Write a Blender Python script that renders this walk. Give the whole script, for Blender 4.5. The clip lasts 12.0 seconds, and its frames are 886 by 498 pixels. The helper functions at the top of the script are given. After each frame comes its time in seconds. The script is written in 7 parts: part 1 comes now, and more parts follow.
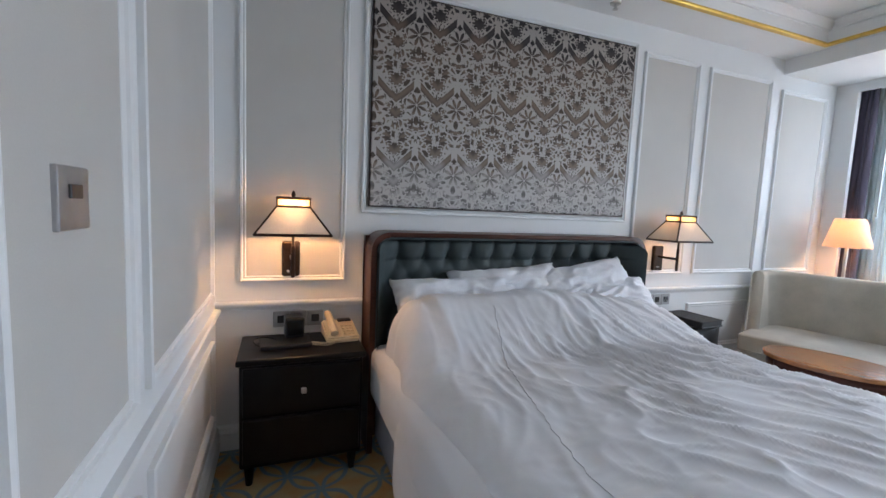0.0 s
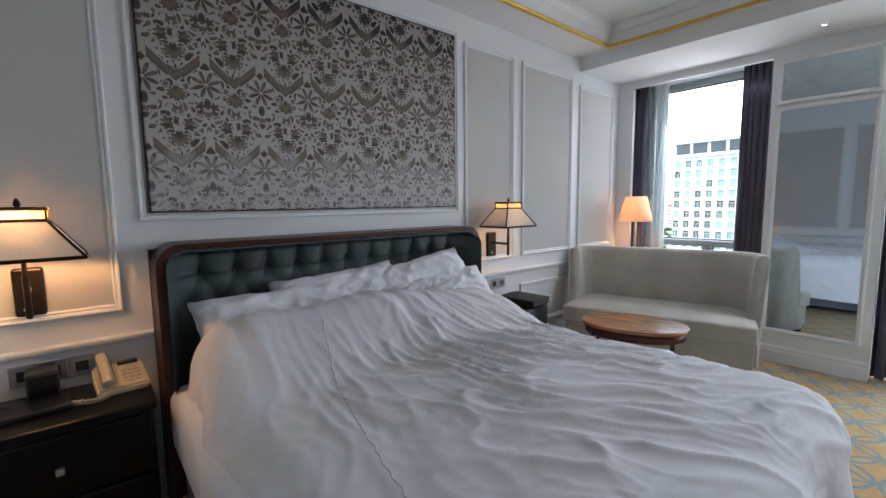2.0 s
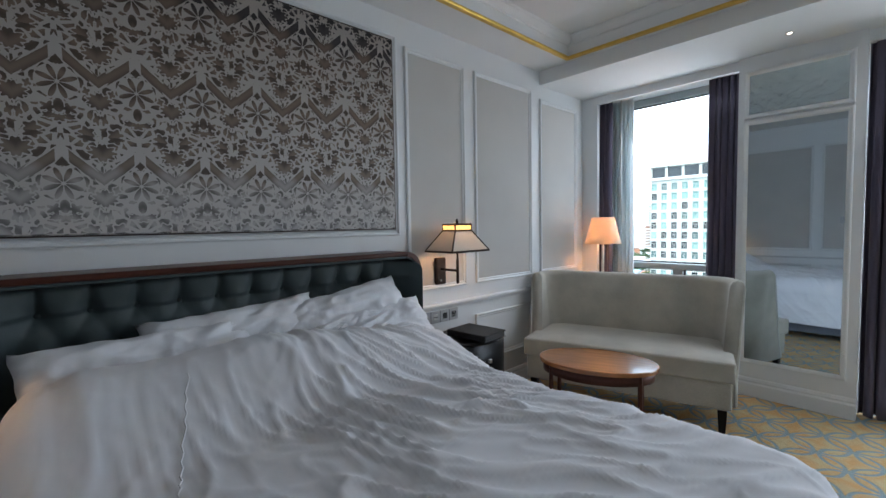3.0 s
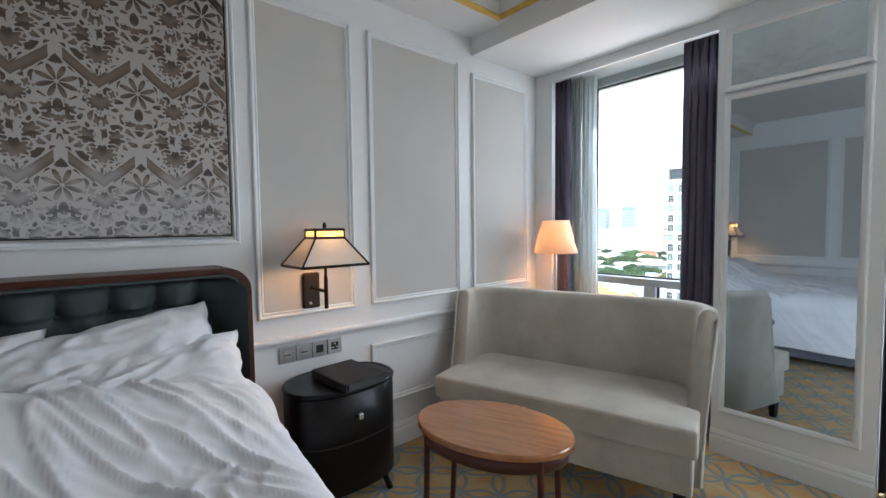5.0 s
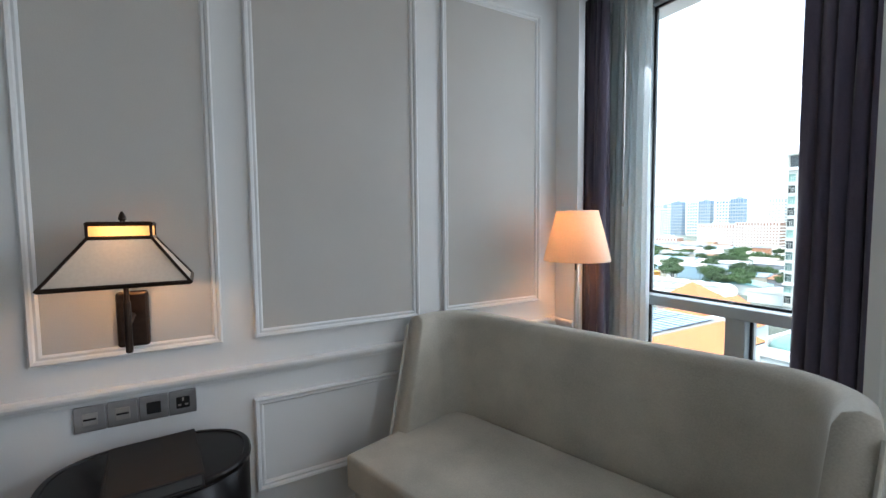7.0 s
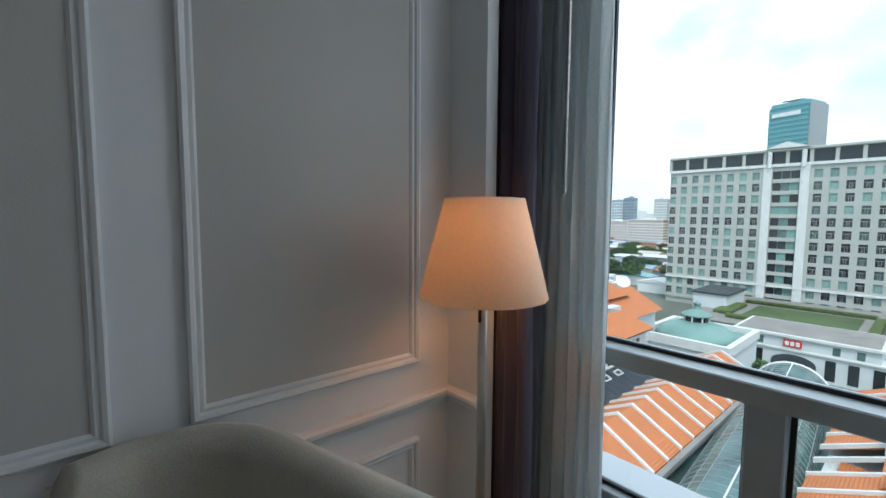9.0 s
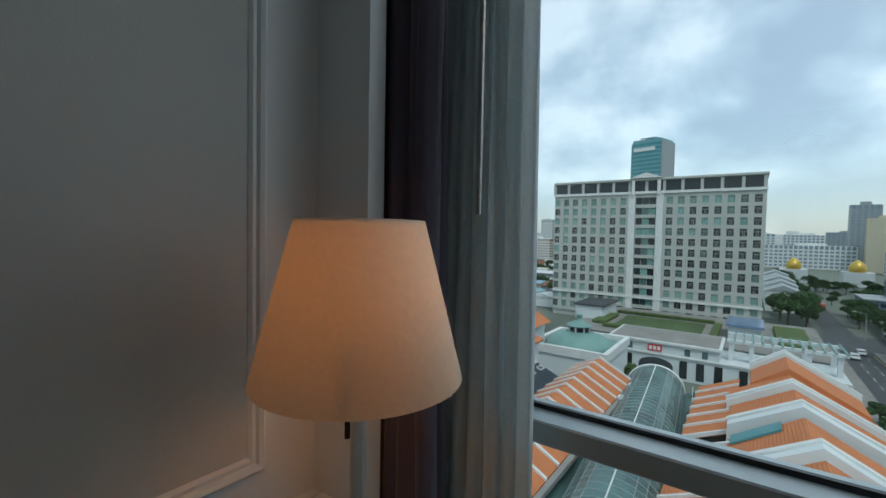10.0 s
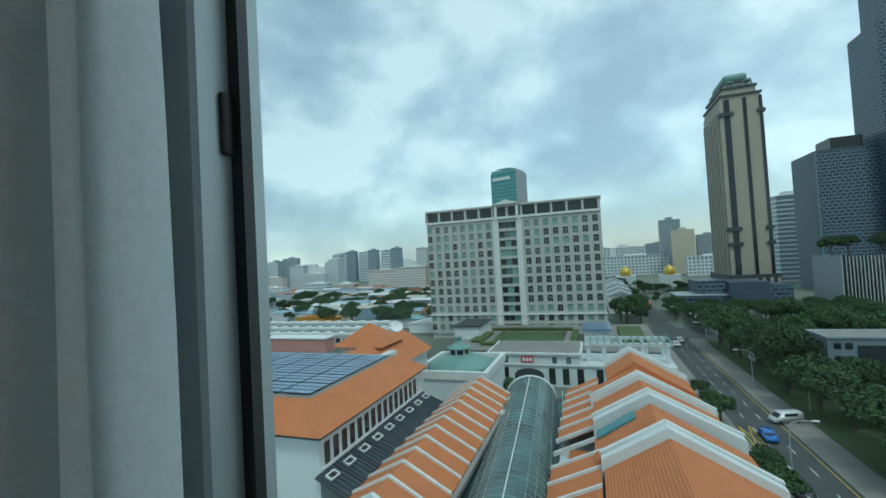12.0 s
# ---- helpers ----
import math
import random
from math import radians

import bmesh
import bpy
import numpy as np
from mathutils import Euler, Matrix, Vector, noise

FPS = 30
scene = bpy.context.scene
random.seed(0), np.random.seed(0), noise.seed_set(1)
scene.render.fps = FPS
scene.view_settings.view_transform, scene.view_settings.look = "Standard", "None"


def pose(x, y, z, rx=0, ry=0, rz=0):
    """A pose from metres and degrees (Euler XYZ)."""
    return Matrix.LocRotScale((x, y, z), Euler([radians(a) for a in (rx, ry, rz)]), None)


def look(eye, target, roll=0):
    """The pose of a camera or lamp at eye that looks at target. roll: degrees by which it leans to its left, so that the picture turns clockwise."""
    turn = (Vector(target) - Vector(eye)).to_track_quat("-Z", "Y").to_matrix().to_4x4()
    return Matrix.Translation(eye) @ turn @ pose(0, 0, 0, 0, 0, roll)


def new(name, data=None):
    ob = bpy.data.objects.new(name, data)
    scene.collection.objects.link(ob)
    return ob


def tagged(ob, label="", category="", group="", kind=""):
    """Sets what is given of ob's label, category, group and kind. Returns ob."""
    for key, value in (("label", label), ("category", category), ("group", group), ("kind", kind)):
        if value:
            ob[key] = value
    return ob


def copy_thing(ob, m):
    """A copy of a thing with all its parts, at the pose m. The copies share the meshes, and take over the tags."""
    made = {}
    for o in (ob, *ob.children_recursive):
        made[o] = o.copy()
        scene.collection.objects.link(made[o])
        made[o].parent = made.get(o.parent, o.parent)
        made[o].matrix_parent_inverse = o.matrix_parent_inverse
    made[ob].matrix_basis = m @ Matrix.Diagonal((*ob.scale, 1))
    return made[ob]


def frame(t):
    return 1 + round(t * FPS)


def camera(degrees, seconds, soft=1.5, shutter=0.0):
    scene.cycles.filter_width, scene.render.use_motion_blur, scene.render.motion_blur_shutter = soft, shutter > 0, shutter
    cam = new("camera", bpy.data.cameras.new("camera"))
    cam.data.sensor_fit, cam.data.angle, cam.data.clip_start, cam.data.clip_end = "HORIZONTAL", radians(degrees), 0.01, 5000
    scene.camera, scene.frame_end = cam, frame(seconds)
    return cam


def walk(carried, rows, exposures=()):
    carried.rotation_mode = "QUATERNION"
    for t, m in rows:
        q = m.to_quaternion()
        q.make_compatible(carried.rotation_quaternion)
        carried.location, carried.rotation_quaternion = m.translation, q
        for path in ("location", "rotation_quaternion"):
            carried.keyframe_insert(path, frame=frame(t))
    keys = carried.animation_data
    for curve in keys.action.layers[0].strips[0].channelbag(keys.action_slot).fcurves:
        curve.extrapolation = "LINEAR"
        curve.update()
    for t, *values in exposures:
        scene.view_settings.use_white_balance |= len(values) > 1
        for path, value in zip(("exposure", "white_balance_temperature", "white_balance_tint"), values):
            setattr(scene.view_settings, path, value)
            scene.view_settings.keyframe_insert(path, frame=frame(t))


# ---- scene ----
cam = camera(92.3, 12.0)
PATH = [
    (0, (0.063, 0.157, 1.347), (0.778, 2.015, 1.156), 2.5),
    (0.5, (-0.011, 0.228, 1.367), (1.096, 1.88, 1.155), 1.6),
    (1, (-0.004, 0.27, 1.361), (1.229, 1.827, 1.125), 0.8),
    (1.5, (0.127, 0.27, 1.37), (1.417, 1.778, 1.122), 0.2),
    (2, (0.292, 0.28, 1.366), (1.579, 1.796, 1.152), -0.7),
    (2.5, (0.491, 0.309, 1.354), (1.819, 1.795, 1.193), -0.9),
    (3, (0.745, 0.373, 1.358), (2.097, 1.843, 1.248), -1.0),
    (3.5, (0.985, 0.371, 1.383), (2.343, 1.835, 1.274), -0.9),
    (5.3, (1.968, 0.437, 1.361), (3.231, 1.985, 1.261), -0.5),
    (5.5, (2.069, 0.466, 1.343), (3.23, 2.092, 1.248), -0.4),
    (6, (2.339, 0.519, 1.36), (3.368, 2.23, 1.237), -0.6),
    (6.5, (2.643, 0.664, 1.347), (3.634, 2.398, 1.228), -0.6),
    (6.7, (2.774, 0.721, 1.355), (3.762, 2.456, 1.232), -0.6),
    (8.5, (3.65, 1.335, 1.37), (4.687, 3.038, 1.212), -0.5),
    (9, (3.809, 1.57, 1.367), (5.111, 3.08, 1.207), 0.4),
    (9.5, (3.96, 1.761, 1.389), (5.504, 3.023, 1.238), 1.5),
    (10, (4.122, 1.818, 1.39), (5.74, 2.991, 1.317), 1.1),
    (10.5, (4.368, 1.865, 1.39), (6.114, 2.841, 1.406), -0.1),
    (11, (4.549, 1.917, 1.37), (6.375, 2.732, 1.422), -1.7),
    (11.5, (4.697, 1.944, 1.349), (6.58, 2.617, 1.392), -4.5),
    (12, (4.822, 1.982, 1.304), (6.708, 2.645, 1.365), -3.2),
]
EXPOSURES = [(0.0, 3.18, 6200, 20), (0.5, 2.80, 6300, 21), (1.0, 2.80, 6350, 21), (1.5, 2.68, 6350, 21), (2.0, 2.75, 6350, 20), (2.5, 2.50, 6330, 19), (3.0, 2.46, 6220, 17), (3.5, 2.58, 6220, 17), (5.5, 2.78, 6550, 19), (6.0, 2.74, 6550, 19), (6.5, 2.50, 6500, 18), (8.3, 1.80, 6350, 15), (9.0, 1.02, 6350, 14),
             (9.6, 0.32, 6350, 13), (10.5, 0.08, 6200, 2), (11.5, 0.08, 6150, -2), (12.0, 0.0, 6050, -3)]
walk(cam, [(t, look(eye, target, roll)) for t, eye, target, roll in PATH], EXPOSURES)

# ---------------------------------------------------------------- world and large lights
GROUND = -30.0


def make_world():
    w = bpy.data.worlds.new("overcast_sky")
    scene.world = w
    w.use_nodes = True
    nt = w.node_tree
    nt.nodes.clear()
    N = nt.nodes.new
    L = nt.links.new
    sky = N("ShaderNodeTexSky")
    sky.sky_type = "NISHITA"
    sky.sun_disc = False
    sky.sun_elevation = radians(50)
    sky.sun_rotation = radians(120)
    b1 = N("ShaderNodeBackground")
    b1.inputs[1].default_value = 0.05
    L(sky.outputs[0], b1.inputs[0])
    tc = N("ShaderNodeTexCoord")
    mp = N("ShaderNodeMapping")
    mp.inputs["Scale"].default_value = (1.7, 1.7, 2.6)
    mp.inputs["Location"].default_value = (0.3, 0.85, 0.1)
    L(tc.outputs["Generated"], mp.inputs[0])
    n1 = N("ShaderNodeTexNoise")
    n1.inputs["Scale"].default_value = 2.1
    n1.inputs["Detail"].default_value = 9
    n1.inputs["Roughness"].default_value = 0.52
    n1.inputs["Distortion"].default_value = 0.1
    L(mp.outputs[0], n1.inputs["Vector"])
    rp = N("ShaderNodeValToRGB")
    e = rp.color_ramp.elements
    e[0].position, e[0].color = 0.385, (0.36, 0.46, 0.53, 1)
    e[1].position, e[1].color = 0.60, (0.90, 0.98, 1.0, 1)
    m = e.new(0.48)
    m.color = (0.52, 0.64, 0.70, 1)
    L(n1.outputs[0], rp.inputs[0])
    b2 = N("ShaderNodeBackground")
    b2.inputs[1].default_value = 0.72
    L(rp.outputs[0], b2.inputs[0])
    add = N("ShaderNodeAddShader")
    L(b1.outputs[0], add.inputs[0])
    L(b2.outputs[0], add.inputs[1])
    out = N("ShaderNodeOutputWorld")
    L(add.outputs[0], out.inputs[0])


make_world()


def lamp(name, kind, power, colour, m, **more):
    d = bpy.data.lights.new(name, kind)
    d.energy, d.color = power, colour
    for k, v in more.items():
        if k == "size":
            d.size = v
        if k == "size_y":
            d.shape, d.size_y = "RECTANGLE", v
        if k == "angle":
            d.angle = v
        if k == "radius":
            d.shadow_soft_size = v
        if k == "spot":
            d.spot_size, d.spot_blend = v, 0.6
    ob = new(name, d)
    ob.matrix_world = m
    return ob


lamp("sun", "SUN", 1.35, (1.0, 0.97, 0.92), look((0, 0, 60), (30, 22, 0)), angle=radians(15))
# the sky's light, in the two window openings
lamp("window_light", "AREA", 2.7, (0.83, 0.92, 0.98), look((5.185, 1.75, 1.70), (3.2, 1.75, 0.6)), size=0.95, size_y=1.9)
lamp("window_light", "AREA", 11.0, (0.83, 0.92, 0.98), look((5.185, -0.55, 1.45), (3.0, -0.55, 0.2)), size=1.9, size_y=2.2)

# ---------------------------------------------------------------- materials
MATS = {}


def mat(name, base, rough=0.6, metal=0.0, var=0.12, scale=6.0, bump=0.0, bscale=60.0, random_=0.0, coat=0.0, sheen=0.0, emit=None, strength=0.0, coords="Object", trans=0.0, aniso=(1, 1, 1)):
    """A procedural surface: base colour with two scales of variation, and a fine relief."""
    if name in MATS:
        return MATS[name]
    m = bpy.data.materials.new(name)
    MATS[name] = m
    m.use_nodes = True
    nt = m.node_tree
    N, L = nt.nodes.new, nt.links.new
    b = nt.nodes["Principled BSDF"]
    b.inputs["Roughness"].default_value = rough
    b.inputs["Metallic"].default_value = metal
    b.inputs["Coat Weight"].default_value = coat
    b.inputs["Sheen Weight"].default_value = sheen
    b.inputs["Transmission Weight"].default_value = trans
    tc = N("ShaderNodeTexCoord")
    mp = N("ShaderNodeMapping")
    mp.inputs["Scale"].default_value = aniso
    L(tc.outputs[coords], mp.inputs[0])
    n1 = N("ShaderNodeTexNoise")
    n1.inputs["Scale"].default_value = scale
    n1.inputs["Detail"].default_value = 5
    L(mp.outputs[0], n1.inputs["Vector"])
    n2 = N("ShaderNodeTexNoise")
    n2.inputs["Scale"].default_value = bscale
    n2.inputs["Detail"].default_value = 3
    L(mp.outputs[0], n2.inputs["Vector"])
    mx = N("ShaderNodeMath")
    mx.operation = "MULTIPLY_ADD"
    L(n2.outputs[0], mx.inputs[0])
    mx.inputs[1].default_value = 0.4
    L(n1.outputs[0], mx.inputs[2])
    rng = N("ShaderNodeMapRange")
    rng.inputs["From Min"].default_value, rng.inputs["From Max"].default_value = 0.4, 1.0
    rng.inputs["To Min"].default_value, rng.inputs["To Max"].default_value = 1 - var, 1 + var
    L(mx.outputs[0], rng.inputs["Value"])
    last = rng.outputs[0]
    if random_:
        oi = N("ShaderNodeObjectInfo")
        r2 = N("ShaderNodeMapRange")
        r2.inputs["To Min"].default_value, r2.inputs["To Max"].default_value = 1 - random_, 1 + random_
        L(oi.outputs["Random"], r2.inputs["Value"])
        mm = N("ShaderNodeMath")
        mm.operation = "MULTIPLY"
        L(last, mm.inputs[0])
        L(r2.outputs[0], mm.inputs[1])
        last = mm.outputs[0]
    vm = N("ShaderNodeVectorMath")
    vm.operation = "SCALE"
    vm.inputs[0].default_value = base
    L(last, vm.inputs["Scale"])
    L(vm.outputs[0], b.inputs["Base Color"])
    if bump:
        bp = N("ShaderNodeBump")
        bp.inputs["Strength"].default_value = min(1.0, bump)
        bp.inputs["Distance"].default_value = 0.004
        L(n2.outputs[0], bp.inputs["Height"])
        L(bp.outputs[0], b.inputs["Normal"])
    if emit:
        b.inputs["Emission Color"].default_value = (*emit, 1)
        b.inputs["Emission Strength"].default_value = strength
    return m


PAINT = mat("white_paint", (0.74, 0.76, 0.77), 0.45, var=0.025, scale=3, bump=0.05, bscale=150)
PAPER = mat("wall_paper", (0.53, 0.52, 0.50), 0.75, var=0.05, scale=2.5, bump=0.12, bscale=220)
CEIL = mat("ceiling_paint", (0.78, 0.79, 0.79), 0.8, var=0.03, scale=2)
GOLD = mat("gold_leaf", (0.75, 0.48, 0.10), 0.35, 0.6, var=0.15, scale=20)
DARKWOOD = mat("mahogany", (0.060, 0.017, 0.010), 0.38, var=0.45, scale=8, coat=0.12, aniso=(1, 1, 8))
BLACKWOOD = mat("black_lacquer", (0.005, 0.0045, 0.005), 0.30, var=0.3, scale=9, coat=0.04)
for m_ in (DARKWOOD, BLACKWOOD):
    m_.node_tree.nodes["Principled BSDF"].inputs["Specular IOR Level"].default_value = 0.2
LEATHER = mat("teal_leather", (0.042, 0.062, 0.066), 0.58, var=0.18, scale=7, bump=0.25, bscale=260)
LINEN = mat("white_linen", (0.73, 0.74, 0.77), 0.85, var=0.03, scale=4, bump=0.12, bscale=350, sheen=0.15)
VELVET = mat("grey_green_velvet", (0.43, 0.41, 0.35), 0.78, var=0.28, scale=4.0, bump=0.2, bscale=200, sheen=0.35)
CURTAIN = mat("plum_curtain", (0.080, 0.068, 0.105), 0.85, var=0.2, scale=9, bump=0.2, bscale=220, sheen=0.2, aniso=(1, 1, 0.3))
BRONZE = mat("dark_bronze", (0.035, 0.022, 0.016), 0.38, 0.7, var=0.25, scale=30)
NICKEL = mat("brushed_nickel", (0.42, 0.42, 0.43), 0.36, 0.85, var=0.08, scale=40)
STEEL = mat("satin_steel", (0.55, 0.54, 0.52), 0.3, 0.9, var=0.06, scale=40)
BLACKPL = mat("black_plastic", (0.012, 0.012, 0.013), 0.4, var=0.2, scale=30)
CREAMPL = mat("cream_plastic", (0.62, 0.52, 0.36), 0.4, var=0.05, scale=30)
ALU = mat("window_aluminium", (0.42, 0.46, 0.47), 0.42, 0.25, var=0.06, scale=6)
ALUDARK = mat("window_gasket", (0.015, 0.016, 0.018), 0.5, var=0.1, scale=20)
RUBBER = mat("rubber", (0.01, 0.01, 0.01), 0.7)
FOLDERM = mat("black_leatherette", (0.006, 0.006, 0.007), 0.6, var=0.25, scale=20, bump=0.2, bscale=300)


def emissive(name, colour, strength, base=(0.8, 0.7, 0.55)):
    return mat(name, base, 0.6, var=0.02, emit=colour, strength=strength)


def translucent(name, colour, mixin=0.5, through_=None):
    m = bpy.data.materials.new(name)
    m.use_nodes = True
    nt = m.node_tree
    nt.nodes.clear()
    N, L = nt.nodes.new, nt.links.new
    d, t, mx, o = N("ShaderNodeBsdfDiffuse"), N("ShaderNodeBsdfTranslucent"), N("ShaderNodeMixShader"), N("ShaderNodeOutputMaterial")
    tc, n = N("ShaderNodeTexCoord"), N("ShaderNodeTexNoise")
    n.inputs["Scale"].default_value = 120
    L(tc.outputs["Object"], n.inputs["Vector"])
    rg = N("ShaderNodeMapRange")
    rg.inputs["To Min"].default_value, rg.inputs["To Max"].default_value = 0.9, 1.08
    L(n.outputs[0], rg.inputs["Value"])
    vm = N("ShaderNodeVectorMath")
    vm.operation = "SCALE"
    vm.inputs[0].default_value = colour
    L(rg.outputs[0], vm.inputs["Scale"])
    L(vm.outputs[0], d.inputs[0])
    if through_:
        t.inputs[0].default_value = (*through_, 1)
    else:
        L(vm.outputs[0], t.inputs[0])
    mx.inputs[0].default_value = mixin
    L(d.outputs[0], mx.inputs[1])
    L(t.outputs[0], mx.inputs[2])
    L(mx.outputs[0], o.inputs[0])
    return m


SHADE = translucent("lamp_shade_cloth", (0.72, 0.67, 0.55), 0.17, (0.74, 0.53, 0.30))
PYRAMID = translucent("wall_lamp_cloth", (0.62, 0.58, 0.52), 0.10)
COLLAR = translucent("amber_collar_cloth", (0.85, 0.62, 0.35), 0.5)
SHEER = translucent("sheer_voile", (0.80, 0.85, 0.86), 0.5)


def glass(name, tint=(1, 1, 1), rough=0.0):
    m = bpy.data.materials.new(name)
    m.use_nodes = True
    nt = m.node_tree
    nt.nodes.clear()
    N, L = nt.nodes.new, nt.links.new
    t, g, f, mx, o = N("ShaderNodeBsdfTransparent"), N("ShaderNodeBsdfGlossy"), N("ShaderNodeLayerWeight"), N("ShaderNodeMixShader"), N("ShaderNodeOutputMaterial")
    t.inputs[0].default_value = (*tint, 1)
    g.inputs["Roughness"].default_value = rough
    f.inputs["Blend"].default_value = 0.5
    pw, ad = N("ShaderNodeMath"), N("ShaderNodeMath")
    pw.operation, ad.operation = "POWER", "MULTIPLY_ADD"
    L(f.outputs["Facing"], pw.inputs[0])
    pw.inputs[1].default_value = 4.0
    L(pw.outputs[0], ad.inputs[0])
    ad.inputs[1].default_value, ad.inputs[2].default_value = 0.5, 0.03
    L(ad.outputs[0], mx.inputs[0])
    L(t.outputs[0], mx.inputs[1])
    L(g.outputs[0], mx.inputs[2])
    L(mx.outputs[0], o.inputs[0])
    return m


GLASS = glass("window_glass", (0.93, 0.97, 0.97))
MIRROR = mat("mirror_glass", (0.52, 0.59, 0.64), 0.02, 1.0, var=0.01)
RIPPLE = mat("rippled_mirror_glass", (0.50, 0.58, 0.60), 0.22, 0.9, var=0.12, scale=8, bump=1.0, bscale=26)


def wood_top():
    m = mat("inlaid_walnut", (0.32, 0.130, 0.046), 0.2, var=0.3, scale=5, coat=0.4, aniso=(1, 9, 1))
    return m


WALNUT = wood_top()


def carpet():
    """Gold carpet with overlapping blue-grey rings in cut pile."""
    m = bpy.data.materials.new("patterned_carpet")
    m.use_nodes = True
    nt = m.node_tree
    N, L = nt.nodes.new, nt.links.new
    b = nt.nodes["Principled BSDF"]
    b.inputs["Roughness"].default_value = 0.95
    tc = N("ShaderNodeTexCoord")
    wob = N("ShaderNodeTexNoise")
    wob.inputs["Scale"].default_value = 3
    L(tc.outputs["Object"], wob.inputs["Vector"])

    def math_(op, a, c=None, d=None):
        n = N("ShaderNodeMath")
        n.operation = op
        for i, v in enumerate((a, c, d)):
            if v is None:
                continue
            if isinstance(v, (int, float)):
                n.inputs[i].default_value = v
            else:
                L(v, n.inputs[i])
        return n.outputs[0]

    sp = N("ShaderNodeSeparateXYZ")
    L(tc.outputs["Object"], sp.inputs[0])
    x = math_("ADD", math_("MULTIPLY", sp.outputs[0], 3.5), math_("MULTIPLY", wob.outputs[0], 0.25))
    y = math_("ADD", math_("MULTIPLY", sp.outputs[1], 3.5), math_("MULTIPLY", wob.outputs[0], 0.2))

    def rings(ox, oy, r):
        fx = math_("SUBTRACT", math_("FRACT", math_("ADD", x, ox)), 0.5)
        fy = math_("SUBTRACT", math_("FRACT", math_("ADD", y, oy)), 0.5)
        d = math_("SQRT", math_("ADD", math_("MULTIPLY", fx, fx), math_("MULTIPLY", fy, fy)))
        return math_("ABSOLUTE", math_("SUBTRACT", d, r))

    d = math_("MINIMUM", rings(0, 0, 0.46), rings(0.5, 0.5, 0.46))
    line = N("ShaderNodeMapRange")
    line.inputs["From Min"].default_value, line.inputs["From Max"].default_value = 0.026, 0.044
    L(d, line.inputs["Value"])
    n1 = N("ShaderNodeTexNoise")
    n1.inputs["Scale"].default_value = 9
    L(tc.outputs["Object"], n1.inputs["Vector"])
    r1 = N("ShaderNodeValToRGB")
    r1.color_ramp.elements[0].position, r1.color_ramp.elements[0].color = 0.38, (0.62, 0.48, 0.25, 1)
    r1.color_ramp.elements[1].position, r1.color_ramp.elements[1].color = 0.62, (0.66, 0.38, 0.14, 1)
    L(n1.outputs[0], r1.inputs[0])
    mx = N("ShaderNodeMix")
    mx.data_type = "RGBA"
    L(line.outputs[0], mx.inputs["Factor"])
    mx.inputs["A"].default_value = (0.27, 0.36, 0.38, 1)
    L(r1.outputs[0], mx.inputs["B"])
    n2 = N("ShaderNodeTexNoise")
    n2.inputs["Scale"].default_value = 320
    L(tc.outputs["Object"], n2.inputs["Vector"])
    m2 = N("ShaderNodeMix")
    m2.data_type, m2.blend_type = "RGBA", "MULTIPLY"
    m2.inputs["Factor"].default_value = 0.5
    L(mx.outputs["Result"], m2.inputs["A"])
    L(n2.outputs[0], m2.inputs["B"])
    L(m2.outputs["Result"], b.inputs["Base Color"])
    bp = N("ShaderNodeBump")
    bp.inputs["Strength"].default_value = 0.6
    bp.inputs["Distance"].default_value = 0.006
    L(math_("ADD", n2.outputs[0], math_("MULTIPLY", line.outputs[0], 0.6)), bp.inputs["Height"])
    L(bp.outputs[0], b.inputs["Normal"])
    return m


CARPET = carpet()

# ---------------------------------------------------------------- mesh tools


def link_mesh(name, bm, material, smooth=False):
    me = bpy.data.meshes.new(name)
    bmesh.ops.recalc_face_normals(bm, faces=bm.faces)
    bm.to_mesh(me)
    bm.free()
    if smooth:
        me.shade_smooth()
    me.materials.append(material)
    return me


def part(name, bm, material, parent=None, label="", smooth=False):
    ob = new(name, link_mesh(name, bm, material, smooth))
    if parent is not None:
        ob.parent = parent
    if label:
        ob["label"] = label
    return ob


def thing(name, label, category, at=(0, 0, 0), rz=0.0, group="", kind=""):
    ob = new(name)
    ob.empty_display_size = 0.1
    ob.matrix_world = pose(*at, 0, 0, rz)
    return tagged(ob, label, category, group, kind)


def box(bm, x0, x1, y0, y1, z0, z1, bevel=0.0, seg=2):
    r = bmesh.ops.create_cube(bm, size=1.0)
    vs = r["verts"]
    for v in vs:
        v.co = Vector(((x0 + x1) / 2 + v.co.x * (x1 - x0), (y0 + y1) / 2 + v.co.y * (y1 - y0), (z0 + z1) / 2 + v.co.z * (z1 - z0)))
    if bevel:
        es = list({e for v in vs for e in v.link_edges})
        bmesh.ops.bevel(bm, geom=es, offset=bevel, segments=seg, profile=0.5, affect="EDGES")
    return bm


def B(*a, **k):
    return box(bmesh.new(), *a, **k)


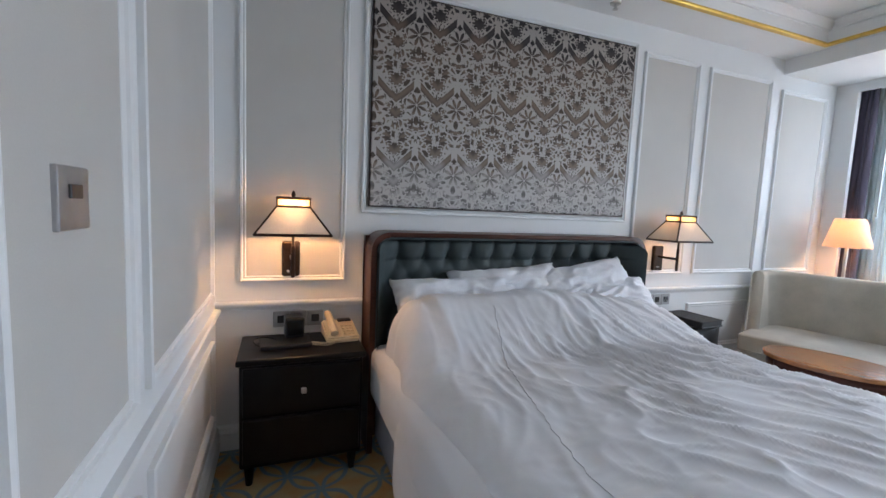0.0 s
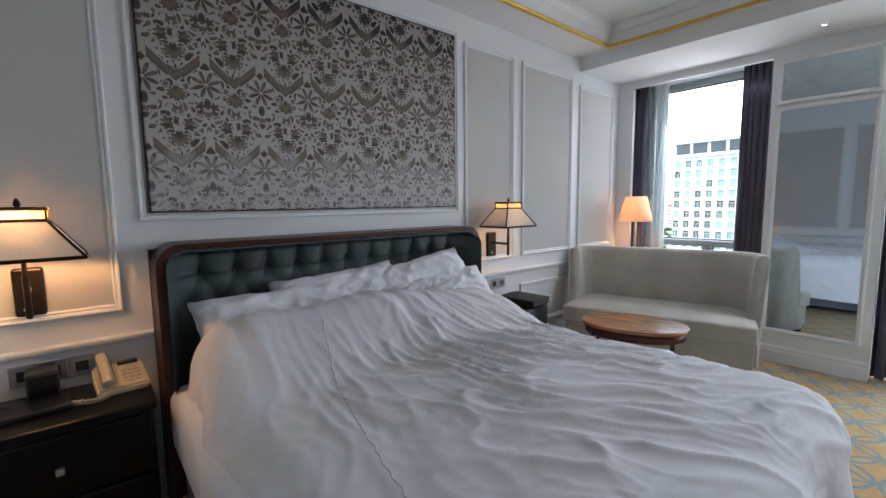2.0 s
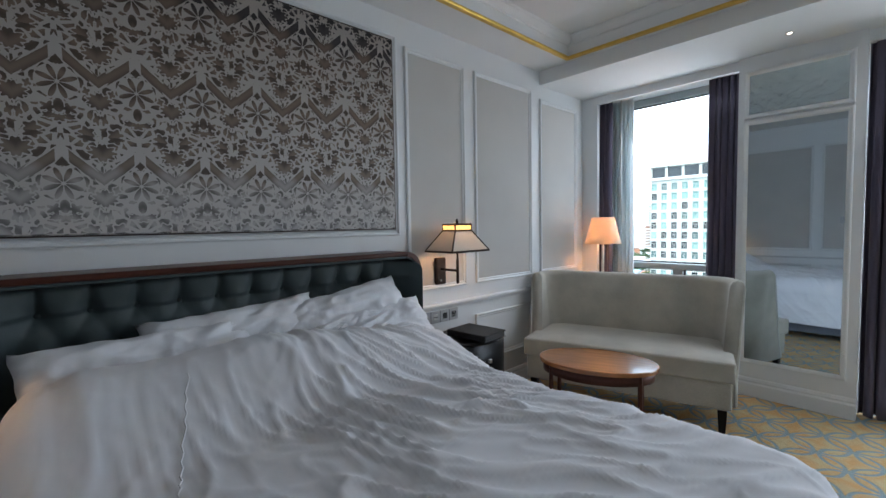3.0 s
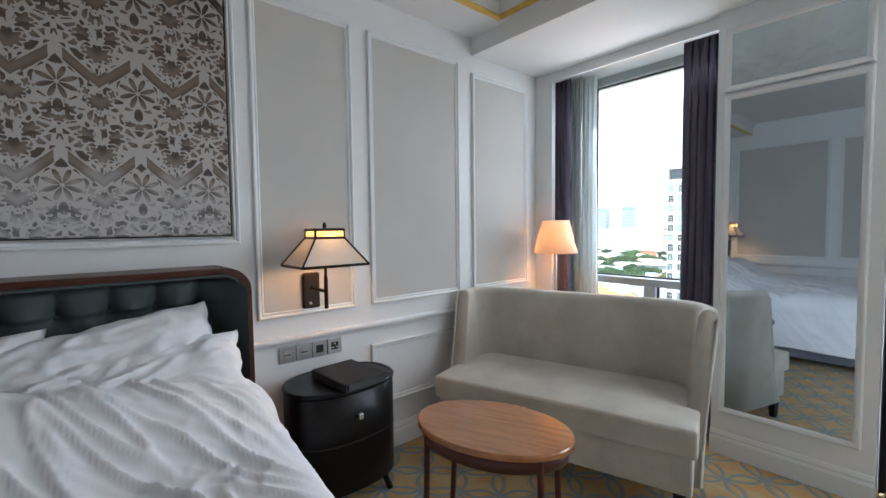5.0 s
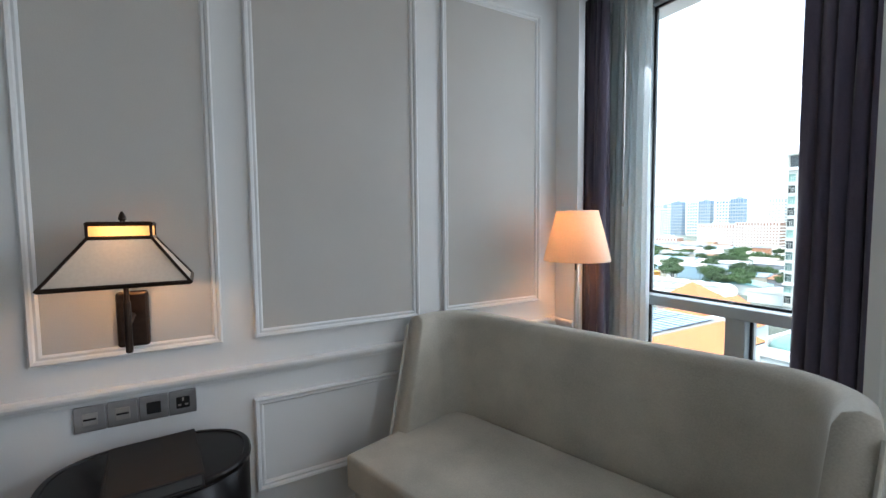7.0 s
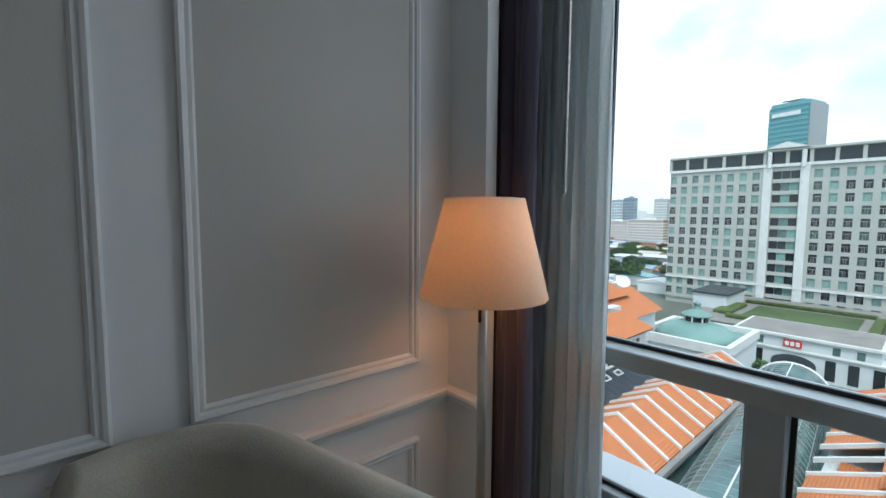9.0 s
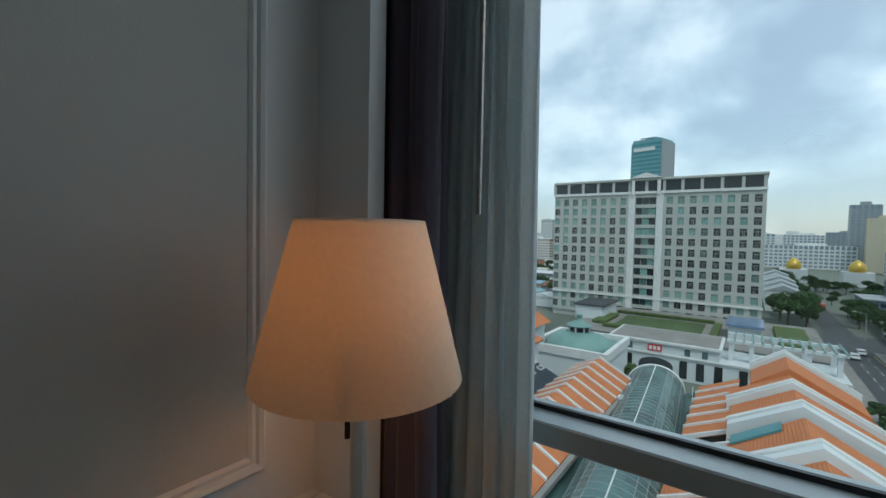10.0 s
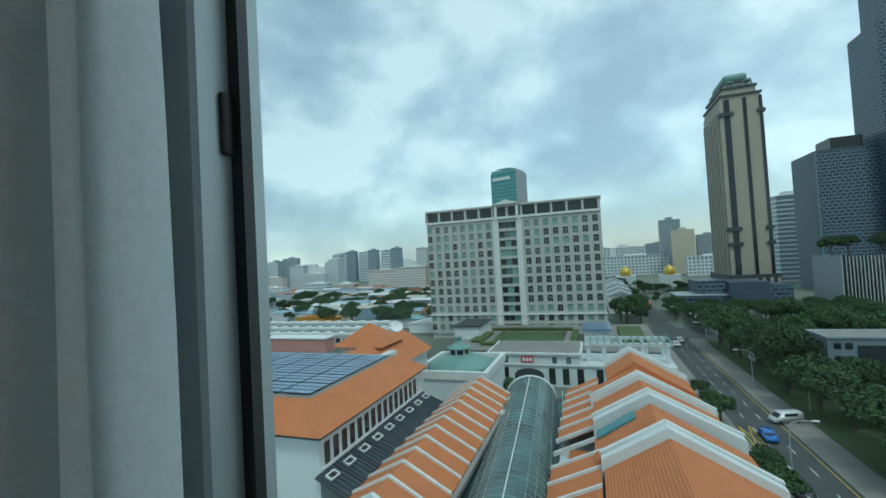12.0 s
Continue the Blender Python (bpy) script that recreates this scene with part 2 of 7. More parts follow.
def lathe(bm, profile, seg=28, cx=0.0, cy=0.0, sx=1.0, sy=1.0, power=2.0):
    """Turn a profile of (radius, z) round a vertical axis; sx, sy make it oval, power squarer."""
    rings = []
    for r, z in profile:
        ring = []
        for i in range(seg):
            a = 2 * math.pi * i / seg
            c, s = math.cos(a), math.sin(a)
            k = (abs(c) ** power + abs(s) ** power) ** (-1 / power)
            ring.append(bm.verts.new((cx + r * sx * c * k, cy + r * sy * s * k, z)))
        rings.append(ring)
    for a, b in zip(rings, rings[1:]):
        for i in range(seg):
            j = (i + 1) % seg
            bm.faces.new((a[i], a[j], b[j], b[i]))
    for ring in (rings[0], rings[-1]):
        bm.faces.new(ring)
    return bm


def tube(bm, pts, r=0.004, seg=8):
    pts = [Vector(p) for p in pts]
    rings = []
    for i, p in enumerate(pts):
        d = (pts[min(i + 1, len(pts) - 1)] - pts[max(i - 1, 0)]).normalized()
        u = d.orthogonal().normalized() if abs(d.z) > 0.95 else d.cross(Vector((0, 0, 1))).normalized()
        w = d.cross(u)
        rings.append([bm.verts.new(p + r * (math.cos(2 * math.pi * k / seg) * u + math.sin(2 * math.pi * k / seg) * w)) for k in range(seg)])
    for a, b in zip(rings, rings[1:]):
        for i in range(seg):
            j = (i + 1) % seg
            bm.faces.new((a[i], a[j], b[j], b[i]))
    bm.faces.new(rings[0])
    bm.faces.new(rings[-1])
    return bm


def rect_frame(bm, o, u, v, n, w, h, profile):
    """A moulding with mitred corners round a rectangle; profile of (inwards, outwards from the wall)."""
    o, u, v, n = Vector(o), Vector(u), Vector(v), Vector(n)
    cols = []
    for cu, cv, su, sv in ((0, 0, 1, 1), (w, 0, -1, 1), (w, h, -1, -1), (0, h, 1, -1)):
        cols.append([bm.verts.new(o + u * (cu + su * a) + v * (cv + sv * a) + n * b) for a, b in profile])
    for k in range(4):
        a, b = cols[k], cols[(k + 1) % 4]
        for i in range(len(profile) - 1):
            bm.faces.new((a[i], a[i + 1], b[i + 1], b[i]))
    return bm


def strip(bm, a, b, out, up, profile):
    """A straight moulding from a to b; profile of (outwards, upwards), closed."""
    a, b, out, up = Vector(a), Vector(b), Vector(out), Vector(up)
    ra = [bm.verts.new(a + out * p + up * q) for p, q in profile]
    rb = [bm.verts.new(b + out * p + up * q) for p, q in profile]
    n = len(profile)
    for i in range(n):
        bm.faces.new((ra[i], ra[(i + 1) % n], rb[(i + 1) % n], rb[i]))
    bm.faces.new(ra)
    bm.faces.new(rb)
    return bm


PANEL_PROFILE = [(0.0, 0.0), (0.0, 0.016), (0.006, 0.020), (0.014, 0.017), (0.018, 0.010), (0.026, 0.012), (0.032, 0.006), (0.034, 0.0)]
RAIL_PROFILE = [(0, -0.022), (0.010, -0.022), (0.014, -0.010), (0.024, -0.004), (0.030, 0.008), (0.030, 0.018), (0.022, 0.024), (0, 0.024)]
SKIRT_PROFILE = [(0, 0), (0.020, 0), (0.020, 0.095), (0.014, 0.110), (0.016, 0.122), (0.008, 0.140), (0, 0.142)]

# ---------------------------------------------------------------- the room
XL, XR, YN, YS = -0.25, 4.722, 2.60, -1.70
SOFFIT, BORDER, TRAY = 2.578, 2.695, 2.855


def structure(name, bm, material, label="", parent=None, smooth=False):
    ob = part(name, bm, material, parent, smooth=smooth)
    if parent is None:
        tagged(ob, label, name.split("_")[0], "", "structure")
    return ob


floor = structure("floor", B(-0.6, 5.5, -2.0, 2.9, -0.2, 0.0), CARPET, "gold hotel carpet with blue-grey interlaced ring lines")
wall_n = structure("wall_north", B(XL - 0.2, 5.4, YN, YN + 0.2, 0.0, 3.2), PAINT, "white panelled wall behind the bed")
wall_w = structure("wall_west", B(XL - 0.2, XL, YS, YN, 0.0, 3.2), PAINT, "white panelled side wall with a light switch")
wall_s = structure("wall_south", B(XL - 0.2, 5.4, YS - 0.2, YS, 0.0, 3.2), PAPER, "plain white wall of the hotel room")


def panel(wall, o, u, n, w, h, insert=True):
    """A moulded panel on a wall: a raised frame round a papered field."""
    u, n = Vector(u), Vector(n)
    part("panel_moulding", rect_frame(bmesh.new(), o, u, (0, 0, 1), n, w, h, PANEL_PROFILE), PAINT, wall)
    if insert:
        a, c = Vector(o) + u * 0.03 + Vector((0, 0, 0.03)), Vector(o) + u * (w - 0.03) + Vector((0, 0, h - 0.03)) + n * 0.004
        part("panel_field", B(min(a.x, c.x), max(a.x, c.x), min(a.y, c.y), max(a.y, c.y), a.z, c.z), PAPER, wall)


ZP0, ZP1 = 0.93, 2.52
for x0, x1, top in ((-0.135, 0.408, 2.512), (2.474, 3.018, 2.512), (3.128, 3.844, 2.507), (3.976, 4.592, 2.455)):
    panel(wall_n, (x0, YN, 0.915), (1, 0, 0), (0, -1, 0), x1 - x0, top - 0.915)
for x0, x1 in ((3.117, 3.844), (3.976, 4.592)):
    panel(wall_n, (x0, YN, 0.295), (1, 0, 0), (0, -1, 0), x1 - x0, 0.378, False)
for y0, y1 in ((1.37, 2.45), (0.78, 1.27), (-0.75, 0.60)):
    panel(wall_w, (XL, y1, 0.865), (0, -1, 0), (1, 0, 0), y1 - y0, 1.645)
    panel(wall_w, (XL, y1, 0.25), (0, -1, 0), (1, 0, 0), y1 - y0, 0.40, False)
for x0, x1 in ((0.1, 1.4), (1.6, 2.9), (3.1, 4.4)):
    panel(wall_s, (x0, YS, ZP0), (1, 0, 0), (0, 1, 0), x1 - x0, ZP1 - ZP0)
RAILZ = 0.785
part("chair_rail", strip(bmesh.new(), (XL, YN, RAILZ), (XR, YN, RAILZ), (0, -1, 0), (0, 0, 1), RAIL_PROFILE), PAINT, wall_n)
part("chair_rail", strip(bmesh.new(), (XL, YS, RAILZ - 0.03), (XL, YN - 0.03, RAILZ - 0.03), (1, 0, 0), (0, 0, 1), RAIL_PROFILE), PAINT, wall_w)
part("chair_rail", strip(bmesh.new(), (XL, YS, RAILZ), (4.8, YS, RAILZ), (0, 1, 0), (0, 0, 1), RAIL_PROFILE), PAINT, wall_s)
tagged(part("baseboard", strip(bmesh.new(), (XL, YN, 0.0), (XR, YN, 0.0), (0, -1, 0), (0, 0, 1), SKIRT_PROFILE), PAINT), "tall white moulded baseboard", "baseboard", "", "structure")
tagged(part("baseboard", strip(bmesh.new(), (XL, YS, 0.0), (XL, YN - 0.02, 0.0), (1, 0, 0), (0, 0, 1), SKIRT_PROFILE), PAINT), "tall white moulded baseboard", "baseboard", "", "structure")
tagged(part("baseboard", strip(bmesh.new(), (XL, YS, 0.0), (4.8, YS, 0.0), (0, 1, 0), (0, 0, 1), SKIRT_PROFILE), PAINT), "tall white moulded baseboard", "baseboard", "", "structure")

# ceiling: a tray over the room, a border round it and a lower soffit at the windows
bm = bmesh.new()
GX, GY, SX = 3.906, 2.272, 3.984
box(bm, XL, GX, YS, GY, TRAY, TRAY + 0.15)
box(bm, XL, GX, GY, YN, BORDER, TRAY + 0.15)
box(bm, GX, SX, YS, YN, BORDER, TRAY + 0.15)
box(bm, SX, 5.4, YS, YN, SOFFIT, TRAY + 0.15)
structure("ceiling", bm, CEIL, "white tray ceiling with a lower soffit by the windows")
COVE = [(0, 0), (0.05, 0.0), (0.048, 0.010), (0.036, 0.016), (0.022, 0.040), (0.012, 0.052), (0.012, 0.062), (0, 0.064)]
bm = bmesh.new()
BEAD = [(-0.02, -0.008), (0.010, -0.008), (0.015, 0.0), (0.010, 0.014), (-0.02, 0.014)]
strip(bm, (XL, GY, BORDER), (GX + 0.02, GY, BORDER), (0, -1, 0), (0, 0, 1), BEAD)
strip(bm, (GX, GY - 0.016, BORDER), (GX, YS, BORDER), (-1, 0, 0), (0, 0, 1), BEAD)
tagged(part("trim_gold", bm, GOLD), "thin gilded bead along the edge of the tray ceiling", "trim", "", "structure")
bm = bmesh.new()
strip(bm, (XL, GY, TRAY), (GX, GY, TRAY), (0, -1, 0), (0, 0, -1), COVE)
strip(bm, (GX, GY - 0.052, TRAY), (GX, YS, TRAY), (-1, 0, 0), (0, 0, -1), COVE)
tagged(part("trim_cornice", bm, CEIL), "white cornice moulding inside the tray ceiling", "trim", "", "structure")

# window wall: return, header, mirrored pillar and sills, with two window recesses
WX, HEAD = 5.124, 2.508
PX, PY0, PY1 = 4.672, 0.565, 1.268
bm = bmesh.new()
box(bm, XR, XR + 0.045, 2.44, YN, 0.0, SOFFIT)
box(bm, XR + 0.045, 5.4, 2.555, YN, 0.0, SOFFIT)
box(bm, XR, XR + 0.045, PY1, 2.44, HEAD, SOFFIT)
box(bm, XR + 0.045, 5.4, PY1, 2.555, HEAD + 0.045, SOFFIT)
box(bm, XR, 5.4, YS, PY0, HEAD, SOFFIT)
box(bm, PX, 5.4, PY0, PY1, 0.0, SOFFIT)
box(bm, 5.03, 5.4, PY1, 2.555, 0.0, 0.41)
box(bm, 5.03, 5.4, YS, PY0, 0.0, 0.10)
box(bm, 5.03, 5.4, YS, -1.45, 0.10, HEAD)
wall_e = structure("wall_east", bm, PAINT, "white window wall with a mirrored pillar between two windows")
part("chair_rail", strip(bmesh.new(), (XR, 2.443, RAILZ), (XR, YN - 0.03, RAILZ), (-1, 0, 0), (0, 0, 1), RAIL_PROFILE), PAINT, wall_e)
tagged(part("baseboard", strip(bmesh.new(), (PX, PY0, 0.0), (PX, PY1, 0.0), (-1, 0, 0), (0, 0, 1), SKIRT_PROFILE), PAINT), "tall white moulded baseboard under the mirror", "baseboard", "", "structure")


def window(name, y0, y1, z0, zmid, z1, mulls, label):
    w = thing(name, label, "window", (WX, (y0 + y1) / 2, z0), kind="structure")
    oy, oz = (y0 + y1) / 2, z0
    fr = 0.07

    def seg(nm, a, b, c, d, x0=-0.05, x1=0.028, m=ALU):
        part(nm, B(x0, x1, a - oy, b - oy, c - oz, d - oz, bevel=0.004, seg=1), m, w)

    seg("window_frame", y0 - fr, y0, z0 - fr, z1 + fr)
    seg("window_frame", y1, y1 + 0.28, z0 - fr, z1 + fr)
    seg("window_frame", y0, y1, z1, z1 + fr)
    seg("window_frame", y0, y1, z0 - fr, z0)
    seg("transom", y0, y1, zmid - 0.055, zmid, -0.085, 0.05)
    for my in mulls:
        seg("mullion", my, my + 0.085, z0, zmid - 0.055, -0.06, 0.05)
    for a, b, c, d in [(y0, y1, zmid, z1)] + [(p, q, z0, zmid - 0.055) for p, q in zip([y0] + [m + 0.085 for m in mulls], mulls + [y1])]:
        p = part("pane", B(0.0, 0.006, a - oy, b - oy, c - oz, d - oz), GLASS, w)
        p.visible_shadow = False
        g = bmesh.new()
        rect_frame(g, (-0.004, a - oy, c - oz), (0, 1, 0), (0, 0, 1), (-1, 0, 0), b - a, d - c, [(0, -0.002), (0, 0.01), (0.012, 0.01), (0.012, -0.002)])
        part("gasket", g, ALUDARK, w)
    return w


win1 = window("window_1", 1.20, 2.274, 0.475, 0.962, 2.49, [1.772], "tall grey aluminium hotel window with a low transom")
win2 = window("window_2", -1.40, 0.62, 0.16, 0.962, 2.49, [-0.40], "wide grey aluminium hotel window")
win1_latch = part("latch", B(-0.026, -0.010, 0.532, 0.538, 0.930, 0.985, bevel=0.003), ALUDARK, win1)

# mirrors on the pillar
mir = thing("pillar_mirror", "tall framed mirror with a small mirror above, on the pillar", "mirror", (PX, 0.922, 0.0))
for a, b, c, d in ((-0.274, 0.276, 0.289, 2.072), (-0.274, 0.276, 2.148, 2.437)):
    part("mirror_glass", B(-0.012, -0.004, a, b, c, d), MIRROR if c < 1 else RIPPLE, mir)
    part("mirror_frame", rect_frame(bmesh.new(), (0.0, a - 0.03, c - 0.03), (0, 1, 0), (0, 0, 1), (-1, 0, 0), b - a + 0.06, d - c + 0.06, [(0, 0), (0, 0.022), (0.008, 0.026), (0.022, 0.022), (0.032, 0.012)]), PAINT, mir)


def curtain(name, label, y0, y1, x, z0, z1, folds, amp, material, seed, flare=0.0):
    rnd = random.Random(seed)
    bm = bmesh.new()
    cols, rows = folds * 16, 24
    ph = [rnd.uniform(-0.5, 0.5) for _ in range(folds + 2)]
    am = [rnd.uniform(0.65, 1.15) for _ in range(folds + 2)]
    grid = []
    for j in range(rows + 1):
        f = j / rows
        z = z1 + (z0 - z1) * f
        row = []
        for i in range(cols + 1):
            s = i / cols
            k = s * folds
            q = int(k)
            a = amp * (am[q] * (1 - k + q) + am[q + 1] * (k - q)) * (0.55 + 0.45 * min(1, f * 3))
            p = ph[q] * (1 - k + q) + ph[q + 1] * (k - q)
            ang = 2 * math.pi * k + p * (0.6 + 0.8 * f)
            y = y0 + (y1 - y0) * s + 0.35 * a * math.sin(2 * ang) + flare * f * f * (0.5 - s)
            fine = 0.24 * a * math.sin(3.3 * ang + 2.0 * math.sin(2.1 * z + q))
            row.append(bm.verts.new((x + a * math.sin(ang) + fine, y, z)))
        grid.append(row)
    for r, t in zip(grid, grid[1:]):
        for i in range(cols):
            bm.faces.new((r[i], r[i + 1], t[i + 1], t[i]))
    ob = part(name, bm, material, smooth=True)
    if material is not SHEER:        # voile is one layer of cloth
        so = ob.modifiers.new("thickness", "SOLIDIFY")
        so.thickness = 0.003
    return tagged(ob, label, "curtain")


curtain("blackout_curtain", "heavy plum-grey curtain drawn aside by the window corner", 2.53, 2.352, 4.845, 0.012, 2.548, 5, 0.048, CURTAIN, 3)
curtain("blackout_curtain", "heavy plum-grey curtain drawn aside beside the mirror", 1.515, 1.29, 4.845, 0.012, 2.545, 5, 0.042, CURTAIN, 5)
curtain("blackout_curtain", "heavy plum-grey curtain drawn aside past the mirror", 0.560, 0.24, 4.785, 0.012, 2.545, 5, 0.046, CURTAIN, 9)
curtain("sheer_curtain", "white sheer voile curtain gathered at the window edge", 2.43, 2.190, 4.97, 0.012, 2.548, 6, 0.040, SHEER, 4, 0.03)

wand = part("curtain_wand", tube(bmesh.new(), [(4.878, 2.277, 2.54), (4.878, 2.277, 1.431)], 0.006, 8), STEEL)
tagged(wand, "thin steel curtain wand hanging beside the sheer", "curtain wand")

# ---------------------------------------------------------------- the bed
BX0, BX1 = 0.52, 2.31       # mattress sides
BY0, BY1 = 0.52, 2.40       # foot and head
BTOP = 0.60


def make_bed():
    bed = thing("bed", "king bed with a winged dark teal tufted headboard", "bed", (0, 0, 0))
    part("base", B(BX0 + 0.04, BX1 - 0.04, BY0 + 0.06, BY1, 0.06, 0.30, bevel=0.02), mat("valance_cloth", (0.22, 0.25, 0.31), 0.9, var=0.08, scale=8, bump=0.2), bed, "grey-blue fabric valance base")
    for x in (BX0 + 0.12, BX1 - 0.12):
        for y in (BY0 + 0.16, BY1 - 0.12):
            part("foot", lathe(bmesh.new(), [(0.025, 0.0), (0.03, 0.062)], 12, x, y), BLACKWOOD, bed)
    part("mattress", B(BX0, BX1, BY0 + 0.03, BY1, 0.302, BTOP, bevel=0.06, seg=4), LINEN, bed, "white mattress", True)
    # headboard: mahogany case with wings, tufted pad inside
    hx0, hx1, top, yf, yb = 0.508, 2.378, 1.208, 2.335, 2.572
    bm = bmesh.new()
    box(bm, hx0, hx1, yb - 0.05, yb, 0.0, top - 0.03)
    part("headboard_back", bm, DARKWOOD, bed)
    # wooden outer band: wings and top with rounded outer corners
    for sx, x in ((1, hx0), (-1, hx1)):
        bm = bmesh.new()
        R = 0.10
        # side and corner profile in x-z, extruded in y
        outer = [(x, 0.0), (x, top - R)] + [(x + sx * (R - R * math.cos(a)), top - R + R * math.sin(a)) for a in [radians(d) for d in range(15, 91, 15)]]
        inner = [(x + sx * 0.030, 0.0), (x + sx * 0.030, top - R)] + [(x + sx * (0.030 + (R - 0.030) * (1 - math.cos(a))), top - R + (R - 0.030) * math.sin(a)) for a in [radians(d) for d in range(15, 91, 15)]]
        prev = None
        for (ax, az), (bx, bz) in zip(outer, inner):
            lean = yf + 0.015 * max(0.0, (az - 0.9) / 0.3)
            ring = [bm.verts.new((ax, lean, az)), bm.verts.new((bx, lean, bz)), bm.verts.new((bx, yb, bz)), bm.verts.new((ax, yb, az))]
            if prev:
                for i in range(4):
                    bm.faces.new((prev[i], prev[(i + 1) % 4], ring[(i + 1) % 4], ring[i]))
            else:
                bm.faces.new(ring)
            prev = ring
        bm.faces.new(prev)
        es = [e for e in bm.edges if e.is_manifold and e.calc_face_angle(0) > 1.2]
        bmesh.ops.bevel(bm, geom=es, offset=0.006, segments=2, affect="EDGES")
        part("headboard_wing", bm, DARKWOOD, bed)
    part("headboard_rail", B(hx0 + 0.10, hx1 - 0.10, yf + 0.012, yb, top - 0.026, top, bevel=0.008), DARKWOOD, bed)
    part("piping", tube(bmesh.new(), [(hx0 + 0.035, yf + 0.01, 0.5), (hx0 + 0.035, yf + 0.02, 1.10), (hx0 + 0.055, yf + 0.02, 1.155), (hx0 + 0.10, yf + 0.02, 1.176), (hx1 - 0.10, yf + 0.02, 1.176), (hx1 - 0.055, yf + 0.02, 1.155), (hx1 - 0.035, yf + 0.02, 1.10), (hx1 - 0.035, yf + 0.01, 0.5)], 0.006), LEATHER, bed)
    # tufted pad: diamond buttoning as real relief, curving forward into the wings
    bm = bmesh.new()
    nx, nz = 260, 76
    xa, xb, za, zb = hx0 + 0.032, hx1 - 0.032, 0.42, top - 0.03
    pitch, rows = 0.150, (1.055, 0.920, 0.785, 0.650)
    grid = []
    for j in range(nz + 1):
        z = za + (zb - za) * j / nz
        row = []
        for i in range(nx + 1):
            x = xa + (xb - xa) * i / nx
            e = min(x - xa, xb - x)
            wing = 0.17 * max(0.0, 1 - e / 0.13) ** 2.0
            dist = 9.0
            for r, zr in enumerate(rows):
                off = 0.5 * (r % 2)
                k = round((x - (hx0 + hx1) / 2) / pitch - off) + off
                dx, dz = x - (hx0 + hx1) / 2 - k * pitch, z - zr
                dist = min(dist, math.hypot(dx, dz))
            # creases: verticals above the top row, diagonals between rows
            if z > rows[0]:
                k = round((x - (hx0 + hx1) / 2) / pitch)
                crease = abs(x - (hx0 + hx1) / 2 - k * pitch)
            else:
                q = (x - (hx0 + hx1) / 2) / pitch
                p = (rows[0] - z) / (0.135 * 2)
                c1, c2 = q + p, q - p
                crease = min(abs(c1 - round(c1)), abs(c2 - round(c2))) * pitch * 0.87
            deep = 0.028 if z > rows[0] else 0.007
            puff = deep * (1 - math.exp(-(crease / 0.019) ** 1.3)) + 0.040 * (1 - math.exp(-(dist / 0.036) ** 1.5))
            inner = min(1.0, e / 0.10)
            puff = puff * inner + 0.05 * (1 - inner)
            edge = max(0.0, 1 - (zb - z) / 0.03)
            y = yb - 0.055 - puff - wing * min(1, (zb - z) / 0.06 + 0.4) + 0.04 * edge * inner
            round_ = top - 0.10 + math.sqrt(max(0.0, 0.068 ** 2 - max(0.0, 0.068 - e) ** 2))
            row.append(bm.verts.new((x, y, min(z, round_))))
        grid.append(row)
    for a, b in zip(grid, grid[1:]):
        for i in range(nx):
            bm.faces.new((a[i], a[i + 1], b[i + 1], b[i]))
    pad = part("tufted_pad", bm, LEATHER, bed, "dark teal leather with deep diamond tufting", True)
    for r, zr in enumerate(rows[:3]):
        off = 0.5 * (r % 2)
        for k in range(-7, 8):
            x = (hx0 + hx1) / 2 + (k + off) * pitch
            if hx0 + 0.12 < x < hx1 - 0.12:
                part("button", lathe(bmesh.new(), [(0.003, -0.004), (0.010, -0.002), (0.011, 0.002), (0.004, 0.006)], 10), LEATHER, pad).matrix_local = pose(x, yb - 0.066, zr, 90)
    return bed


make_bed()


def ridged(p, s):
    return 1 - 2 * abs(noise.noise(p * s))


def creased_linen():
    """White cotton with a fine net of creases pressed into it."""
    m = mat("creased_linen", (0.72, 0.73, 0.76), 0.85, var=0.03, scale=4, sheen=0.15)
    nt = m.node_tree
    N, L = nt.nodes.new, nt.links.new
    tc, n0, v1, n1 = N("ShaderNodeTexCoord"), N("ShaderNodeTexNoise"), N("ShaderNodeVectorMath"), N("ShaderNodeTexNoise")
    n0.inputs["Scale"].default_value = 4.0
    L(tc.outputs["Object"], n0.inputs["Vector"])
    v1.operation = "MULTIPLY_ADD"
    L(n0.outputs["Color"], v1.inputs[0])
    v1.inputs[1].default_value = (0.25, 0.25, 0.25)
    L(tc.outputs["Object"], v1.inputs[2])
    n1.noise_type = "RIDGED_MULTIFRACTAL"
    n1.inputs["Scale"].default_value = 7.0
    n1.inputs["Detail"].default_value = 3.0
    L(v1.outputs[0], n1.inputs["Vector"])
    bp = N("ShaderNodeBump")
    bp.inputs["Strength"].default_value = 0.5
    bp.inputs["Distance"].default_value = 0.009
    L(n1.outputs[0], bp.inputs["Height"])
    L(bp.outputs[0], nt.nodes["Principled BSDF"].inputs["Normal"])
    return m


DUVET = creased_linen()


HEAD_LINE = ((0.60, 0.12), (0.70, 0.20), (0.80, 0.235), (1.0, 0.225), (1.35, 0.225), (1.5, 0.20), (1.8, 0.165), (2.05, 0.15), (2.22, 0.12))


def profile(x, line):
    """A height read off a bent line of (place, height)."""
    for (a, p), (b, q) in zip(line, line[1:]):
        if x <= b:
            k = min(1.0, max(0.0, (x - a) / (b - a)))
            return p + (q - p) * k * k * (3 - 2 * k)
    return line[-1][1]


